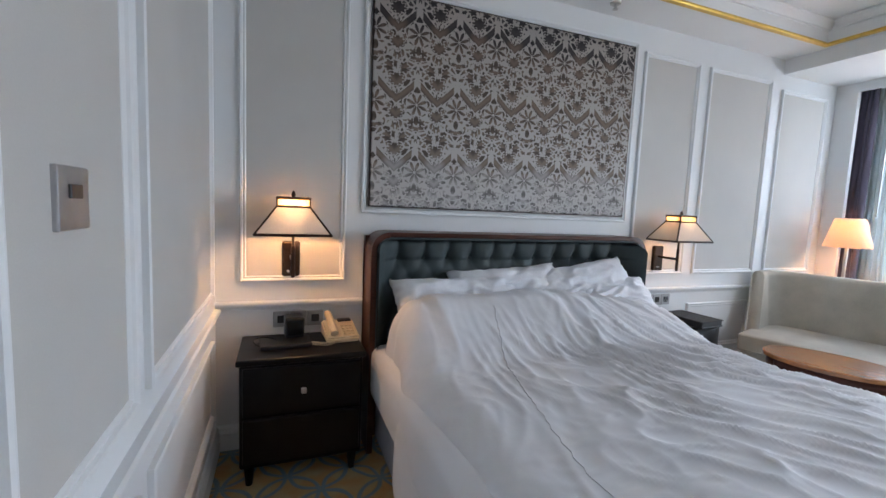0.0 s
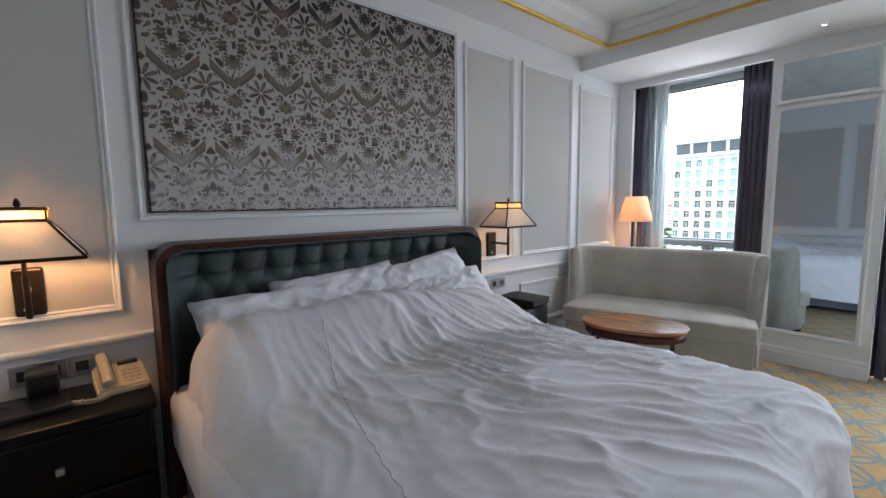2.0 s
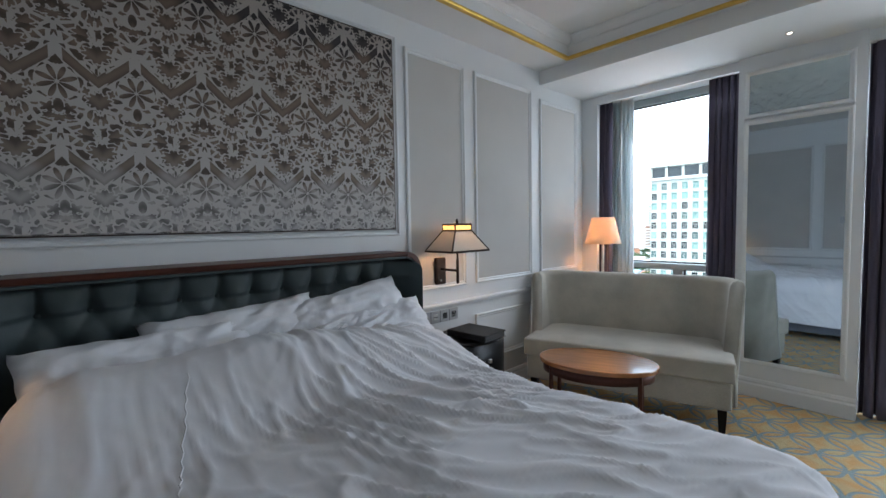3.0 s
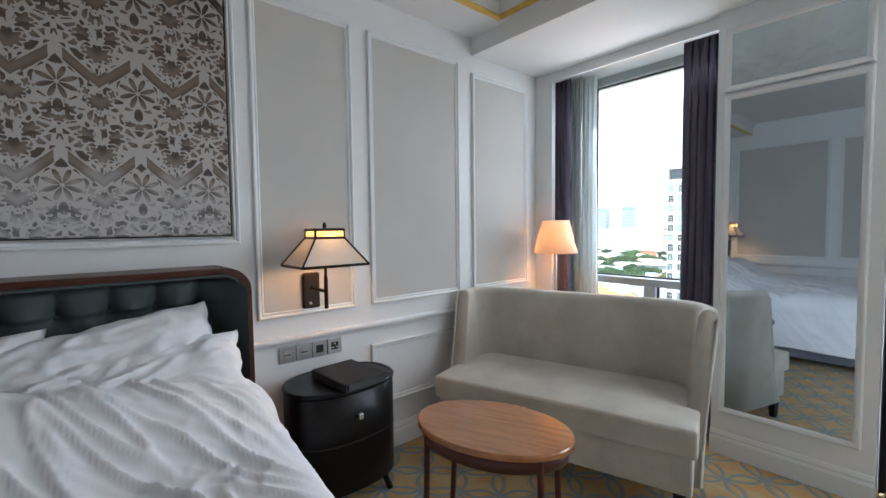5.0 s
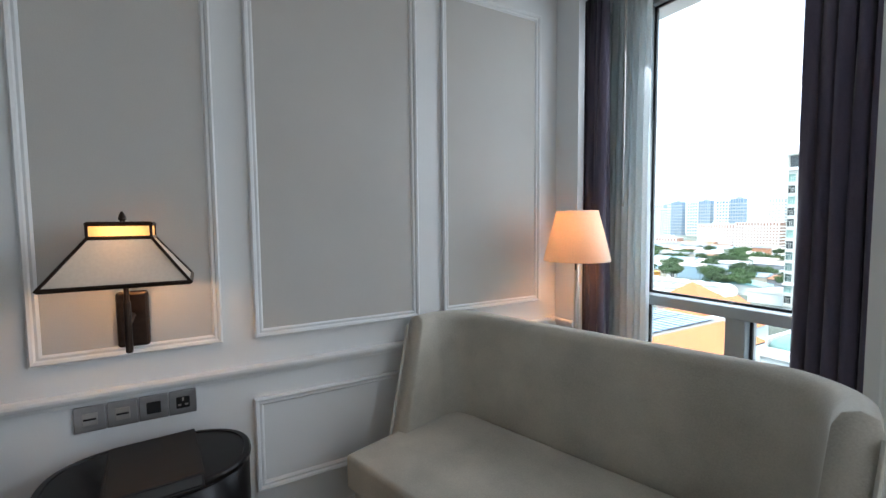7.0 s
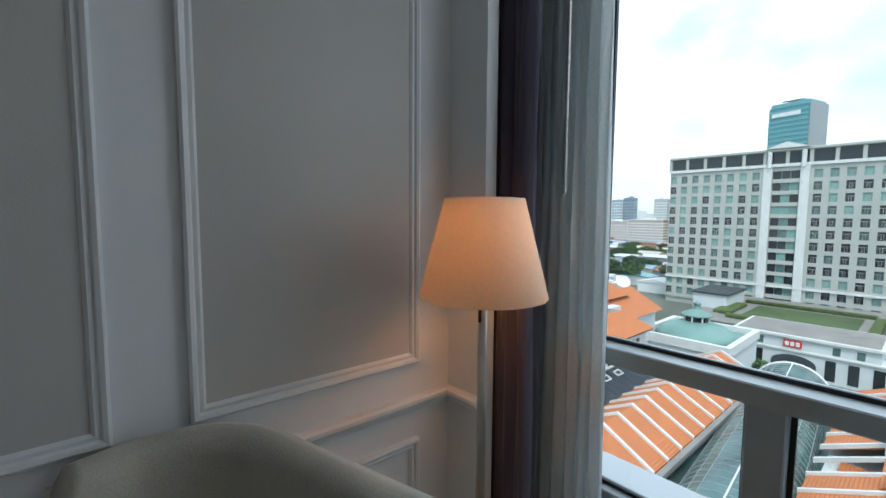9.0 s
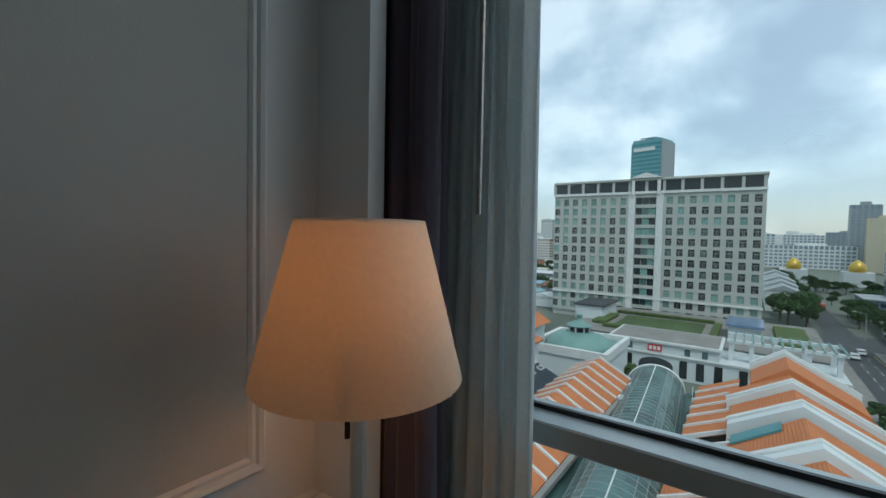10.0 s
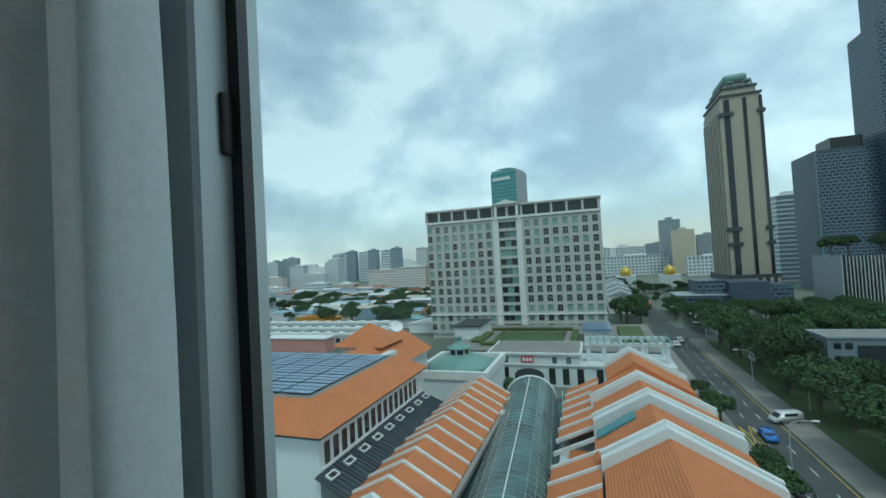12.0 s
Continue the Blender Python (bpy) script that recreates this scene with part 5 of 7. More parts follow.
def office_slab():
    X, Y0, Y1 = 170.0, -1.5, 66.6
    b = building("office_building", "long beige stone slab block with a grid of small windows")
    part("wall", B(X + 0.5, X + 24, Y0, Y1, GROUND, 21.6), STONE, b)
    part("roof", B(X - 0.5, X + 24.4, Y0 - 0.4, Y1 + 0.4, 21.6, 22.5, bevel=0.2, seg=1), STONE, b)
    mid = 33.0
    cols = []
    for s in (-1, 1):
        y = mid + s * 5.7
        for k in range(8):
            cols.append(y + s * (1.9 + 3.55 * k))
    rows = [14.4 - 3.62 * k for k in range(12)]
    # stone piers and bands stand proud of the panes
    edges = sorted(cols)
    spans = []
    marks = [Y0] + edges + [Y1]
    for y0, y1 in zip(marks, marks[1:]):
        a = y0 + (0.98 if y0 != Y0 else 0)
        c = y1 - (0.98 if y1 != Y1 else 0)
        if y0 < mid < y1:
            spans += [(a, mid - 3.4), (mid + 3.4, c)]
        else:
            spans.append((a, c))
    for a, c in spans:
        part("pier", B(X, X + 0.52, a, c, -28.2, 16.9), STONE, b)
    for k in range(13):
        z = 16.2 - 3.62 * k
        part("spandrel", B(X + 0.02, X + 0.51, Y0, Y1, z - 0.60, z + 0.58), STONE, b)
    for z, h in ((16.9, 0.9), (-20.7, 0.6)):
        part("string_course", B(X - 0.5, X + 0.4, Y0 - 0.3, Y1 + 0.3, z, z + h), COPING, b)
    # attic storey: dark glazing behind short piers, pediment over the middle bay
    part("attic_glazing", B(X + 0.35, X + 0.5, Y0 + 0.5, Y1 - 0.5, 17.8, 21.5), DARKPANE, b)
    y = Y0
    while y < Y1:
        part("attic_pier", B(X - 0.1, X + 0.45, y, y + 0.9, 17.8, 21.6), STONE, b)
        y += 5.65
    for s in (-1, 1):
        part("column", lathe(bmesh.new(), [(0.6, 16.5), (0.6, 21.6)], 14, X - 0.6, mid + s * 4.2), COPING, b)
        part("bay_pier", B(X - 0.4, X + 0.3, mid + s * 4.6 - 1.1, mid + s * 4.6 + 1.1, -28.2, 16.9), COPING, b)
    bm = bmesh.new()
    strip(bm, (X - 1.2, mid, 22.5), (X + 4, mid, 22.5), (0, 1, 0), (0, 0, 1), [(-5.4, 0), (5.4, 0), (0, 1.9)])
    part("pediment", bm, COPING, b)
    # panes: one mesh each kind, with two glazing bars
    rnd = random.Random(4)
    pm = {}
    for kind, m in (("dark", DARKPANE), ("teal", PANE), ("pale", PALEPANE)):
        pm[kind] = link_mesh("pane", B(0.0, 0.08, -1.02, 1.02, -1.25, 1.25), m)
    bar = bmesh.new()
    box(bar, -0.06, 0.0, -1.02, 1.02, 0.35, 0.45)
    box(bar, -0.06, 0.0, -0.30, -0.22, -1.12, 0.35)
    box(bar, -0.06, 0.0, 0.22, 0.30, -1.12, 0.35)
    barm = link_mesh("glazing_bars", bar, STONE)
    for r, z in enumerate(rows):
        for y in cols:
            p = 0.75 if (r < 3 or r > 8) else 0.12
            kind = "pale" if rnd.random() < p * (0.95 if y > mid or r > 8 else 0.6) else ("dark" if rnd.random() < 0.75 else "teal")
            w = new("window_pane", pm[kind])
            w.location, w.parent = (X + 0.36, y, z), b
            g = new("glazing_bars", barm)
            g.location, g.parent = (0, 0, 0), w
        for dy, kind in ((-2.2, "dark"), (0, "teal"), (2.2, "dark")):
            w = new("window_pane", pm["pale" if rnd.random() < 0.25 else kind])
            w.location, w.parent = (X + 0.36, mid + dy, z), b
    return b


office_slab()


def banded(name, label, x, y0, y1, depth, z1, floor_h, wall, band, rz=0.0, z0=GROUND, piers=0):
    """A plain tower: glazed body, a projecting slab edge at each storey and, if wanted, piers."""
    w = y1 - y0
    b = building(name, label, (x, (y0 + y1) / 2, z0), rz)
    h = z1 - z0
    part("wall", B(0.25, depth, -w / 2 + 0.25, w / 2 - 0.25, 0, h - 0.3), wall, b)
    part("roof", B(0, depth + 0.2, -w / 2, w / 2, h - 0.5, h), band, b)
    bm = bmesh.new()
    n = int(h / floor_h)
    for k in range(n):
        z = k * floor_h
        box(bm, 0, depth + 0.25, -w / 2, w / 2, z, z + floor_h * 0.42)
    part("storey_bands", bm, band, b)
    if piers:
        bm = bmesh.new()
        for k in range(piers + 1):
            y = -w / 2 + w * k / piers
            box(bm, -0.1, 0.4, y - w / piers * 0.16, y + w / piers * 0.16, 0, h - 0.3)
        part("wall_piers", bm, band, b)
    part("plant_room", B(depth * 0.3, depth * 0.75, -w * 0.2, w * 0.15, h, h + max(2.0, h * 0.05)), band, b)
    return b


BLUEG = mat("blue_tower_glazing", (0.09, 0.19, 0.30), 0.3, var=0.25, scale=0.1)
TEALG = mat("teal_curtain_wall", (0.07, 0.26, 0.29), 0.2, var=0.15, scale=0.1, coat=0.3)
TEALB = mat("teal_slab_edge", (0.15, 0.34, 0.36), 0.4, var=0.1, scale=0.2)
GREYB = mat("grey_slab_edge", (0.33, 0.36, 0.37), 0.7, var=0.08, scale=0.2)
# these two are lightened: distance haze on far blocks is in the colour
GLASSB = mat("hazed_blue_grey_glazing", (0.20, 0.28, 0.34), 0.3, var=0.2, scale=0.2)
PALEW = mat("pale_concrete_and_haze", (0.70, 0.72, 0.70), 0.8, var=0.06, scale=0.2)
CREAMW = mat("cream_painted_concrete", (0.55, 0.50, 0.38), 0.8, var=0.06, scale=0.2)
BRICKW = mat("red_brick_panels", (0.30, 0.17, 0.12), 0.8, var=0.1, scale=0.2)

tw = banded("glass_tower", "teal glass office tower behind the slab block", 420, 68, 95, 26, 86, 3.6, TEALG, TEALB, -15)
part("roof_crown", B(1, 25, -12.5, 12.5, 116, 119.0), TEALB, tw)
part("side_wall", B(0.5, 26, -14.0, -13.4, 0, 117.0), GREYB, tw)
part("roof_sign", B(-0.4, 0.0, -8, 11, 108.6, 111.6), PALEW, tw, "pale plain sign band")
part("window_crane", tube(bmesh.new(), [(8, -3, 119), (8, -3, 121), (8, 9, 121.6)], 0.5, 6), DARKMETAL, tw)


def tan_tower():
    b = building("granite_tower", "tall tan granite tower with dark stripes and a stepped crown", (300, -85.6, GROUND))
    h = 116.5
    part("wall", B(0, 38, -10.9, 10.9, 14, h), TANSTONE, b)
    for y, w in ((7.2, 1.5), (-2.0, 0.9), (-10.0, 0.8)):
        part("window_stripe", B(-0.35, 0.2, y - w, y + w, 14, h + 2), DARKPANE, b)
    for k in range(7):
        x = 2.5 + 5.2 * k
        part("flute", B(x, x + 2.6, 10.7, 11.7, 14, h - 6), TANSTONE, b)
        part("window_stripe", B(x + 2.9, x + 4.8, 10.8, 11.2, 14, h - 4), DARKPANE, b)
    for z0, z1, g in ((h, h + 5, 0.6), (h + 5, h + 10, 2.2), (h + 10, h + 14, 4.2)):
        part("crown_tier", B(g, 38 - g, -10.9 + g, 10.9 - g, z0, z1), TANSTONE, b)
        part("cornice", B(g - 0.7, 38.7 - g, -11.6 + g, 11.6 - g, z1 - 1.4, z1), DARKMETAL, b)
    part("crown_roof", B(5, 33, -6.4, 6.4, h + 14, h + 19, bevel=2.0, seg=2), COPPER, b)
    for y in (-4.5, 4.5):
        part("crown_window", tube(bmesh.new(), [(1.4, y - 2.6, h + 9.0), (1.4, y - 1.8, h + 12), (1.4, y, h + 13), (1.4, y + 1.8, h + 12), (1.4, y + 2.6, h + 9.0)], 0.5, 6), COPPER, b)
    for z in (h - 8, 40.0, 31.0):
        part("ledge", B(-1.2, 2, 4.0, 11.8, z, z + 2.2), DARKMETAL, b)
        part("ledge", B(-1.2, 2, -11.8, -8.0, z, z + 2.2), DARKMETAL, b)
    part("podium", B(-2, 42, -13, 12.8, 0, 14), DARKMETAL, b)
    for k in range(7):
        part("podium_bay", B(-2.4, -1.8, -12.5 + 3.7 * k, -10.9 + 3.7 * k, 3, 12), TANSTONE, b)
    return b


tan_tower()


def hex_material():
    m = bpy.data.materials.new("honeycomb_cladding")
    m.use_nodes = True
    nt = m.node_tree
    N, L = nt.nodes.new, nt.links.new
    b = nt.nodes["Principled BSDF"]
    b.inputs["Roughness"].default_value = 0.4
    tc, sp, cb, br = N("ShaderNodeTexCoord"), N("ShaderNodeSeparateXYZ"), N("ShaderNodeCombineXYZ"), N("ShaderNodeTexBrick")
    L(tc.outputs["Object"], sp.inputs[0])
    ad = N("ShaderNodeMath")
    L(sp.outputs[0], ad.inputs[0])
    L(sp.outputs[1], ad.inputs[1])
    L(ad.outputs[0], cb.inputs[0])
    L(sp.outputs[2], cb.inputs[1])
    L(cb.outputs[0], br.inputs["Vector"])
    br.inputs["Scale"].default_value = 0.30
    br.inputs["Mortar Size"].default_value = 0.075
    br.inputs["Mortar Smooth"].default_value = 0.15
    br.inputs["Brick Width"].default_value = 0.9
    br.inputs["Row Height"].default_value = 0.62
    br.inputs["Color1"].default_value = (0.010, 0.022, 0.040, 1)
    br.inputs["Color2"].default_value = (0.028, 0.055, 0.085, 1)
    br.inputs["Mortar"].default_value = (0.16, 0.23, 0.29, 1)
    L(br.outputs[0], b.inputs["Base Color"])
    return m


HEX = hex_material()
hx = building("honeycomb_tower", "dark blue residential tower with honeycomb cladding", (330, -153, GROUND))
part("wall", B(0, 32, -22, 21.4, 0, 86), HEX, hx)
part("end_wall", B(-0.4, 32, 21.4, 22.2, 0, 87), mat("slate_panels", (0.15, 0.19, 0.23), 0.6, var=0.08, scale=0.2), hx)
part("roof", B(0, 32, -22, 21.4, 86, 87.2), NAVY, hx)
part("roof_pavilion", B(4, 22, -4, 12, 87.2, 95), DARKPANE, hx)
h2 = building("honeycomb_tower", "very tall dark blue tower with honeycomb cladding", (324, -192, GROUND))
part("wall", B(0, 30, -24, 21, 0, 190), HEX, h2)
part("end_wall", B(-0.4, 30, 21.0, 21.6, 0, 190), HEX, h2)
part("lower_wing", B(-2, 28, 21.6, 30, 0, 158), HEX, h2)
b3 = banded("striped_tower", "pale striped office tower in the gap between towers", 420, -163, -140, 20, 40, 3.6, GLASSB, PALEW)

lm = building("glass_pavilion", "low blue-grey civic block with lattice cladding", (250, -61, GROUND))
part("wing", B(0, 20, 1.0, 24, 0, 7.0), HEX, lm)
part("wing", B(4, 24, 1.0, 14, 7.0, 14.2), HEX, lm)
part("tower_block", B(-2, 22, -15.5, 1.0, 0, 13.4), NAVY, lm)
part("wing", B(0, 22, -25.2, -15.5, 0, 11.4), HEX, lm)
part("roof_edge", B(-0.5, 22, 1.0, 24.3, 7.0, 7.6), GREYB, lm)
db = building("finned_building", "dark finned concert block with a planted roof", (240, -115, GROUND))
part("wall", B(0, 26, -26, 14, 0, 24), DARKPANE, db)
part("end_wall", B(-0.3, 26, 14, 14.6, 0, 24.5), GREYB, db)
for k in range(32):
    part("fin", B(-0.7, 0.1, -26 + 1.25 * k, -25.86 + 1.25 * k, 0, 24), PALEW, db)

bg = building("corner_building", "grey corner block with a dark screen and a blue sign", (110, -50.0, GROUND))
part("wall", B(0, 8, -12, 9.4, 0, 12.0), mat("slate_blue_render", (0.17, 0.21, 0.24), 0.7, var=0.1, scale=0.3), bg)
part("parapet", B(-0.3, 8.3, -12.2, 9.7, 12.0, 12.4), GREYB, bg)
part("roof_deck", B(0.3, 7.7, -11.8, 9.2, 12.4, 12.45), PAVING, bg)
part("screen", B(-0.25, 0.05, -4.8, 4.6, 3.0, 10.6), DARKPANE, bg)
part("vertical_sign", B(-1.3, -0.9, -7.4, -5.2, 1.0, 15.0), mat("blue_sign", (0.05, 0.22, 0.42), 0.5, var=0.05), bg, "blue upright sign with pale letters")
for k, letter in enumerate("BUGIS"):
    fc = bpy.data.curves.new("sign_letter", "FONT")
    fc.body, fc.size, fc.extrude, fc.align_x = letter, 2.0, 0.04, "CENTER"
    src = new("sign_letter", fc)
    me = bpy.data.meshes.new_from_object(src.evaluated_get(bpy.context.evaluated_depsgraph_get()))
    bpy.data.objects.remove(src)
    me.materials.clear()
    me.materials.append(PALEW)
    lt = new("sign_letter", me)
    lt.parent = bg
    lt.matrix_local = pose(-1.35, -6.3, 10.2 - 1.9 * k, 90, 0, -90)
for yy in (6.0, 7.8):
    for zz in (4.0, 7.2, 9.8):
        part("window", B(-0.06, 0.1, yy - 0.6, yy + 0.6, zz, zz + 1.3), DARKPANE, bg)


# white store with the arched entrance, roof garden behind it
def podium():
    b = building("department_store", "white low store with an arched entrance and roof terrace", (110, 0, GROUND))
    part("wall", B(0, 60, -14, 31, 0, 5.2), WHITEWALL, b)
    part("wall", B(0, 14, 6.4, 28.4, 5.2, 7.6), WHITEWALL, b)
    part("cornice", B(-0.5, 14.4, 6.0, 28.8, 7.6, 8.1), COPING, b)
    part("roof_deck", B(0.3, 13.8, 6.6, 28.2, 8.1, 8.16), PAVING, b)
    part("cornice", B(-0.35, 0.2, -14, 31, 5.0, 5.35), COPING, b)
    part("sign", B(-0.25, 0.0, 17.3, 20.2, 5.75, 7.2), mat("red_sign", (0.55, 0.03, 0.03), 0.5, var=0.03), b, "red sign with three pale marks")
    for k in range(3):
        part("sign_mark", B(-0.32, -0.25, 17.6 + 0.85 * k, 18.2 + 0.85 * k, 6.05, 6.9), PALEW, b)
    for y in (9.0, 12.3, 24.0, 26.6):
        part("window", B(-0.06, 0.1, y - 0.55, y + 0.55, 5.6, 7.1), PANE, b)
    for y in (-2, 2.2, 6.5, 9.8, 13.0, 24.2, 27.2):
        part("window", B(-0.06, 0.1, y - 0.75, y + 0.75, 0.6, 4.4), DARKPANE, b)
    bm = bmesh.new()
    pts = [(15.0, 0.3), (22.0, 0.3), (22.0, 2.6)] + [(18.5 + 3.5 * math.cos(radians(a)), 2.6 + 1.7 * math.sin(radians(a))) for a in range(15, 180, 15)] + [(15.0, 2.6)]
    f = bm.faces.new([bm.verts.new((-0.1, y, z)) for y, z in pts])
    r = bmesh.ops.extrude_face_region(bm, geom=[f])
    bmesh.ops.translate(bm, verts=[v for v in r["geom"] if isinstance(v, bmesh.types.BMVert)], vec=(0.4, 0, 0))
    part("entrance_arch", bm, DARKMETAL, b)
    part("terrace", B(14, 59.5, -14, 44, 5.2, 5.5), PAVING, b)
    part("lawn", B(24, 44, 12, 34, 5.5, 5.65), GRASS, b)
    for x0, x1, y0, y1 in ((20, 22, 10, 36), (46, 47.5, 10, 38), (24, 40, 36, 40), (22, 44, 8, 10), (24, 50, -11, -4)):
        part("hedge", B(x0, x1, y0, y1, 5.5, 6.5, bevel=0.25), HEDGE, b)
    for y in (-13.2, -8.6, -3.6, 0.6, 4.2):
        for x in (4, 12):
            part("pergola_post", B(x, x + 0.8, y, y + 0.8, 5.2, 9.2), WHITEWALL, b)
    for x in (3.6, 12.0):
        part("pergola_beam", B(x, x + 0.9, -14, 5.4, 9.2, 9.8), WHITEWALL, b)
    for k in range(12):
        part("pergola_slat", B(3.2, 13.5, -13.8 + 1.6 * k, -13.5 + 1.6 * k, 9.8, 10.1), COPPER, b)
    part("stair_block", B(26, 38, -1, 6, 5.5, 9.0), WHITEWALL, b)
    part("solar_rack", B(25, 39, -1.5, 6.5, 9.0, 9.6), SOLAR, b)
    part("plant_block", B(30, 46, 38.5, 47.0, 5.2, 9.4), WHITEWALL, b)
    part("solar_rack", B(29.5, 46.5, 38.0, 47.5, 9.4, 9.9), DARKMETAL, b)
    return b


podium()


def dome_house():
    b = building("domed_hall", "white hall with a low turquoise copper dome", (75, 26.4, GROUND))
    part("wall", B(-1, 14, -6.4, 6.6, 0, 11.6), WHITEWALL, b)
    part("parapet", rect_frame(bmesh.new(), (-1, -6.4, 11.6), (1, 0, 0), (0, 1, 0), (0, 0, 1), 15, 13, [(-0.3, -0.4), (-0.3, 1.0), (0.5, 1.0), (0.5, -0.1)]), COPING, b)
    part("flat_roof", B(-0.6, 13.6, -6.0, 6.2, 11.6, 11.7), COPPER, b)
    part("dome", lathe(bmesh.new(), [(5.9, 11.7), (5.9, 12.1), (5.5, 12.7), (4.2, 13.6), (2.3, 14.3), (1.9, 14.4)], 36, 5.2, 0), COPPER, b, "ribbed copper dome", True)
    part("lantern", lathe(bmesh.new(), [(1.75, 14.3), (1.75, 15.3)], 16, 5.2, 0), DARKPANE, b)
    part("lantern_roof", lathe(bmesh.new(), [(2.3, 15.3), (2.2, 15.5), (0.7, 16.2), (0.5, 16.3), (0.5, 17.1), (0.7, 17.2), (0.1, 17.6)], 20, 5.2, 0), COPPER, b, "", True)
    for k in range(8):
        a = 2 * math.pi * k / 8
        part("lantern_post", lathe(bmesh.new(), [(0.14, 14.3), (0.14, 15.4)], 6, 5.2 + 1.85 * math.cos(a), 1.85 * math.sin(a)), COPING, b)
    return b


dome_house()


def hip(bm, x0, x1, y0, y1, z0, z1, run, over=0.0):
    a = [bm.verts.new(p) for p in ((x0, y0, z0), (x1, y0, z0), (x1, y1, z0), (x0, y1, z0))]
    c = [bm.verts.new(p) for p in ((x0 + run, y0 + run, z1), (x1 - run, y0 + run, z1), (x1 - run, y1 - run, z1), (x0 + run, y1 - run, z1))]
    for i in range(4):
        bm.faces.new((a[i], a[(i + 1) % 4], c[(i + 1) % 4], c[i]))
    bm.faces.new(c)
    bm.faces.new(a[::-1])
    return bm


def solar_house():
    b = building("solar_roof_hall", "white hall with an orange tiled roof and solar panels")
    part("wall", B(34.3, 56, 24.0, 60, GROUND, -12.1), WHITEWALL, b)
    part("roof", hip(bmesh.new(), 33.4, 56.5, 23.2, 62, -12.1, -10.1, 2.9), TILES, b, "orange clay tiled slopes")
    part("eave", B(33.5, 56.4, 23.3, 61.9, -12.32, -12.1), DARKMETAL, b)
    part("flat_roof", B(36.5, 53.4, 26.3, 58.9, -10.3, -10.06), PAVING, b)
    m = link_mesh("solar_panel", B(-0.47, 0.47, -0.78, 0.78, 0, 0.06), SOLAR)
    for i in range(15):
        for j in range(18):
            p = new("solar_panel", m)
            p.parent = b
            p.matrix_local = pose(37.6 + 1.0 * i + 0.18 * (i // 3), 27.6 + 1.6 * j + 0.22 * (j // 2), -9.9, 0, 3, 0)
    for k in range(15):
        x = 35.0 + 1.32 * k
        part("window", B(x, x + 0.72, 23.93, 24.05, -14.9, -13.1), DARKPANE, b)
    part("sill", B(34.3, 56, 23.85, 24.0, -15.2, -15.0), COPING, b)
    # glazed lean-to with dark panels between wall and shophouses
    for k in range(9):
        x = 33.6 + 2.55 * k
        bm = bmesh.new()
        strip(bm, (x, 23.98, -15.3), (x + 2.35, 23.98, -15.3), (0, -1, 0), (0, 0, 1), [(0, 0), (2.9, -1.25), (2.9, -1.4), (0, -0.15)])
        part("roof_panel", bm, DARKMETAL, b)
        for q in range(4):
            part("rib", strip(bmesh.new(), (x + 0.3 + 0.55 * q, 23.97, -15.28), (x + 0.36 + 0.55 * q, 23.97, -15.28), (0, -1, 0), (0, 0, 1), [(0, 0), (2.9, -1.25), (2.9, -1.15), (0, 0.1)]), NAVY, b)
        part("skylight", rect_frame(bmesh.new(), (x + 0.5, 23.4, -15.4), (1, 0, 0), (0, -0.918, -0.396), (0, -0.396, 0.918), 1.2, 0.7, [(0, 0), (0, 0.14), (0.12, 0.14), (0.12, 0)]), COPING, b)
    return b


solar_house()
b = building("tiled_pavilion", "white roof pavilion with an orange pyramid roof")
part("wall", B(64.5, 71.5, 34.5, 41.5, GROUND, -11.4), WHITEWALL, b)
part("roof", hip(bmesh.new(), 63.6, 72.4, 33.6, 42.4, -11.4, -8.2, 4.3), TILES, b)
b = building("tiled_pavilion", "white hall with an orange gabled roof and dormers")
part("wall", B(58, 76, 31.2, 40.0, GROUND, -14.0), WHITEWALL, b)
bm = bmesh.new()
strip(bm, (57.5, 36.0, -14.0), (77, 36.0, -14.0), (0, -1, 0), (0, 0, 1), [(-5.5, 0), (5.6, 0), (0.0, 3.2)])
part("roof", bm, TILES, b)
part("dormer", B(62, 66, 32.2, 34.4, -13.2, -12.2), WHITEWALL, b)
part("dish", lathe(bmesh.new(), [(0.1, 0), (0.9, 0.3), (1.3, 0.65), (1.25, 0.67), (0.8, 0.35), (0.06, 0.1)], 24), PALEW, b).matrix_local = pose(80, 39.0, -11.0, 30, -40, 0)


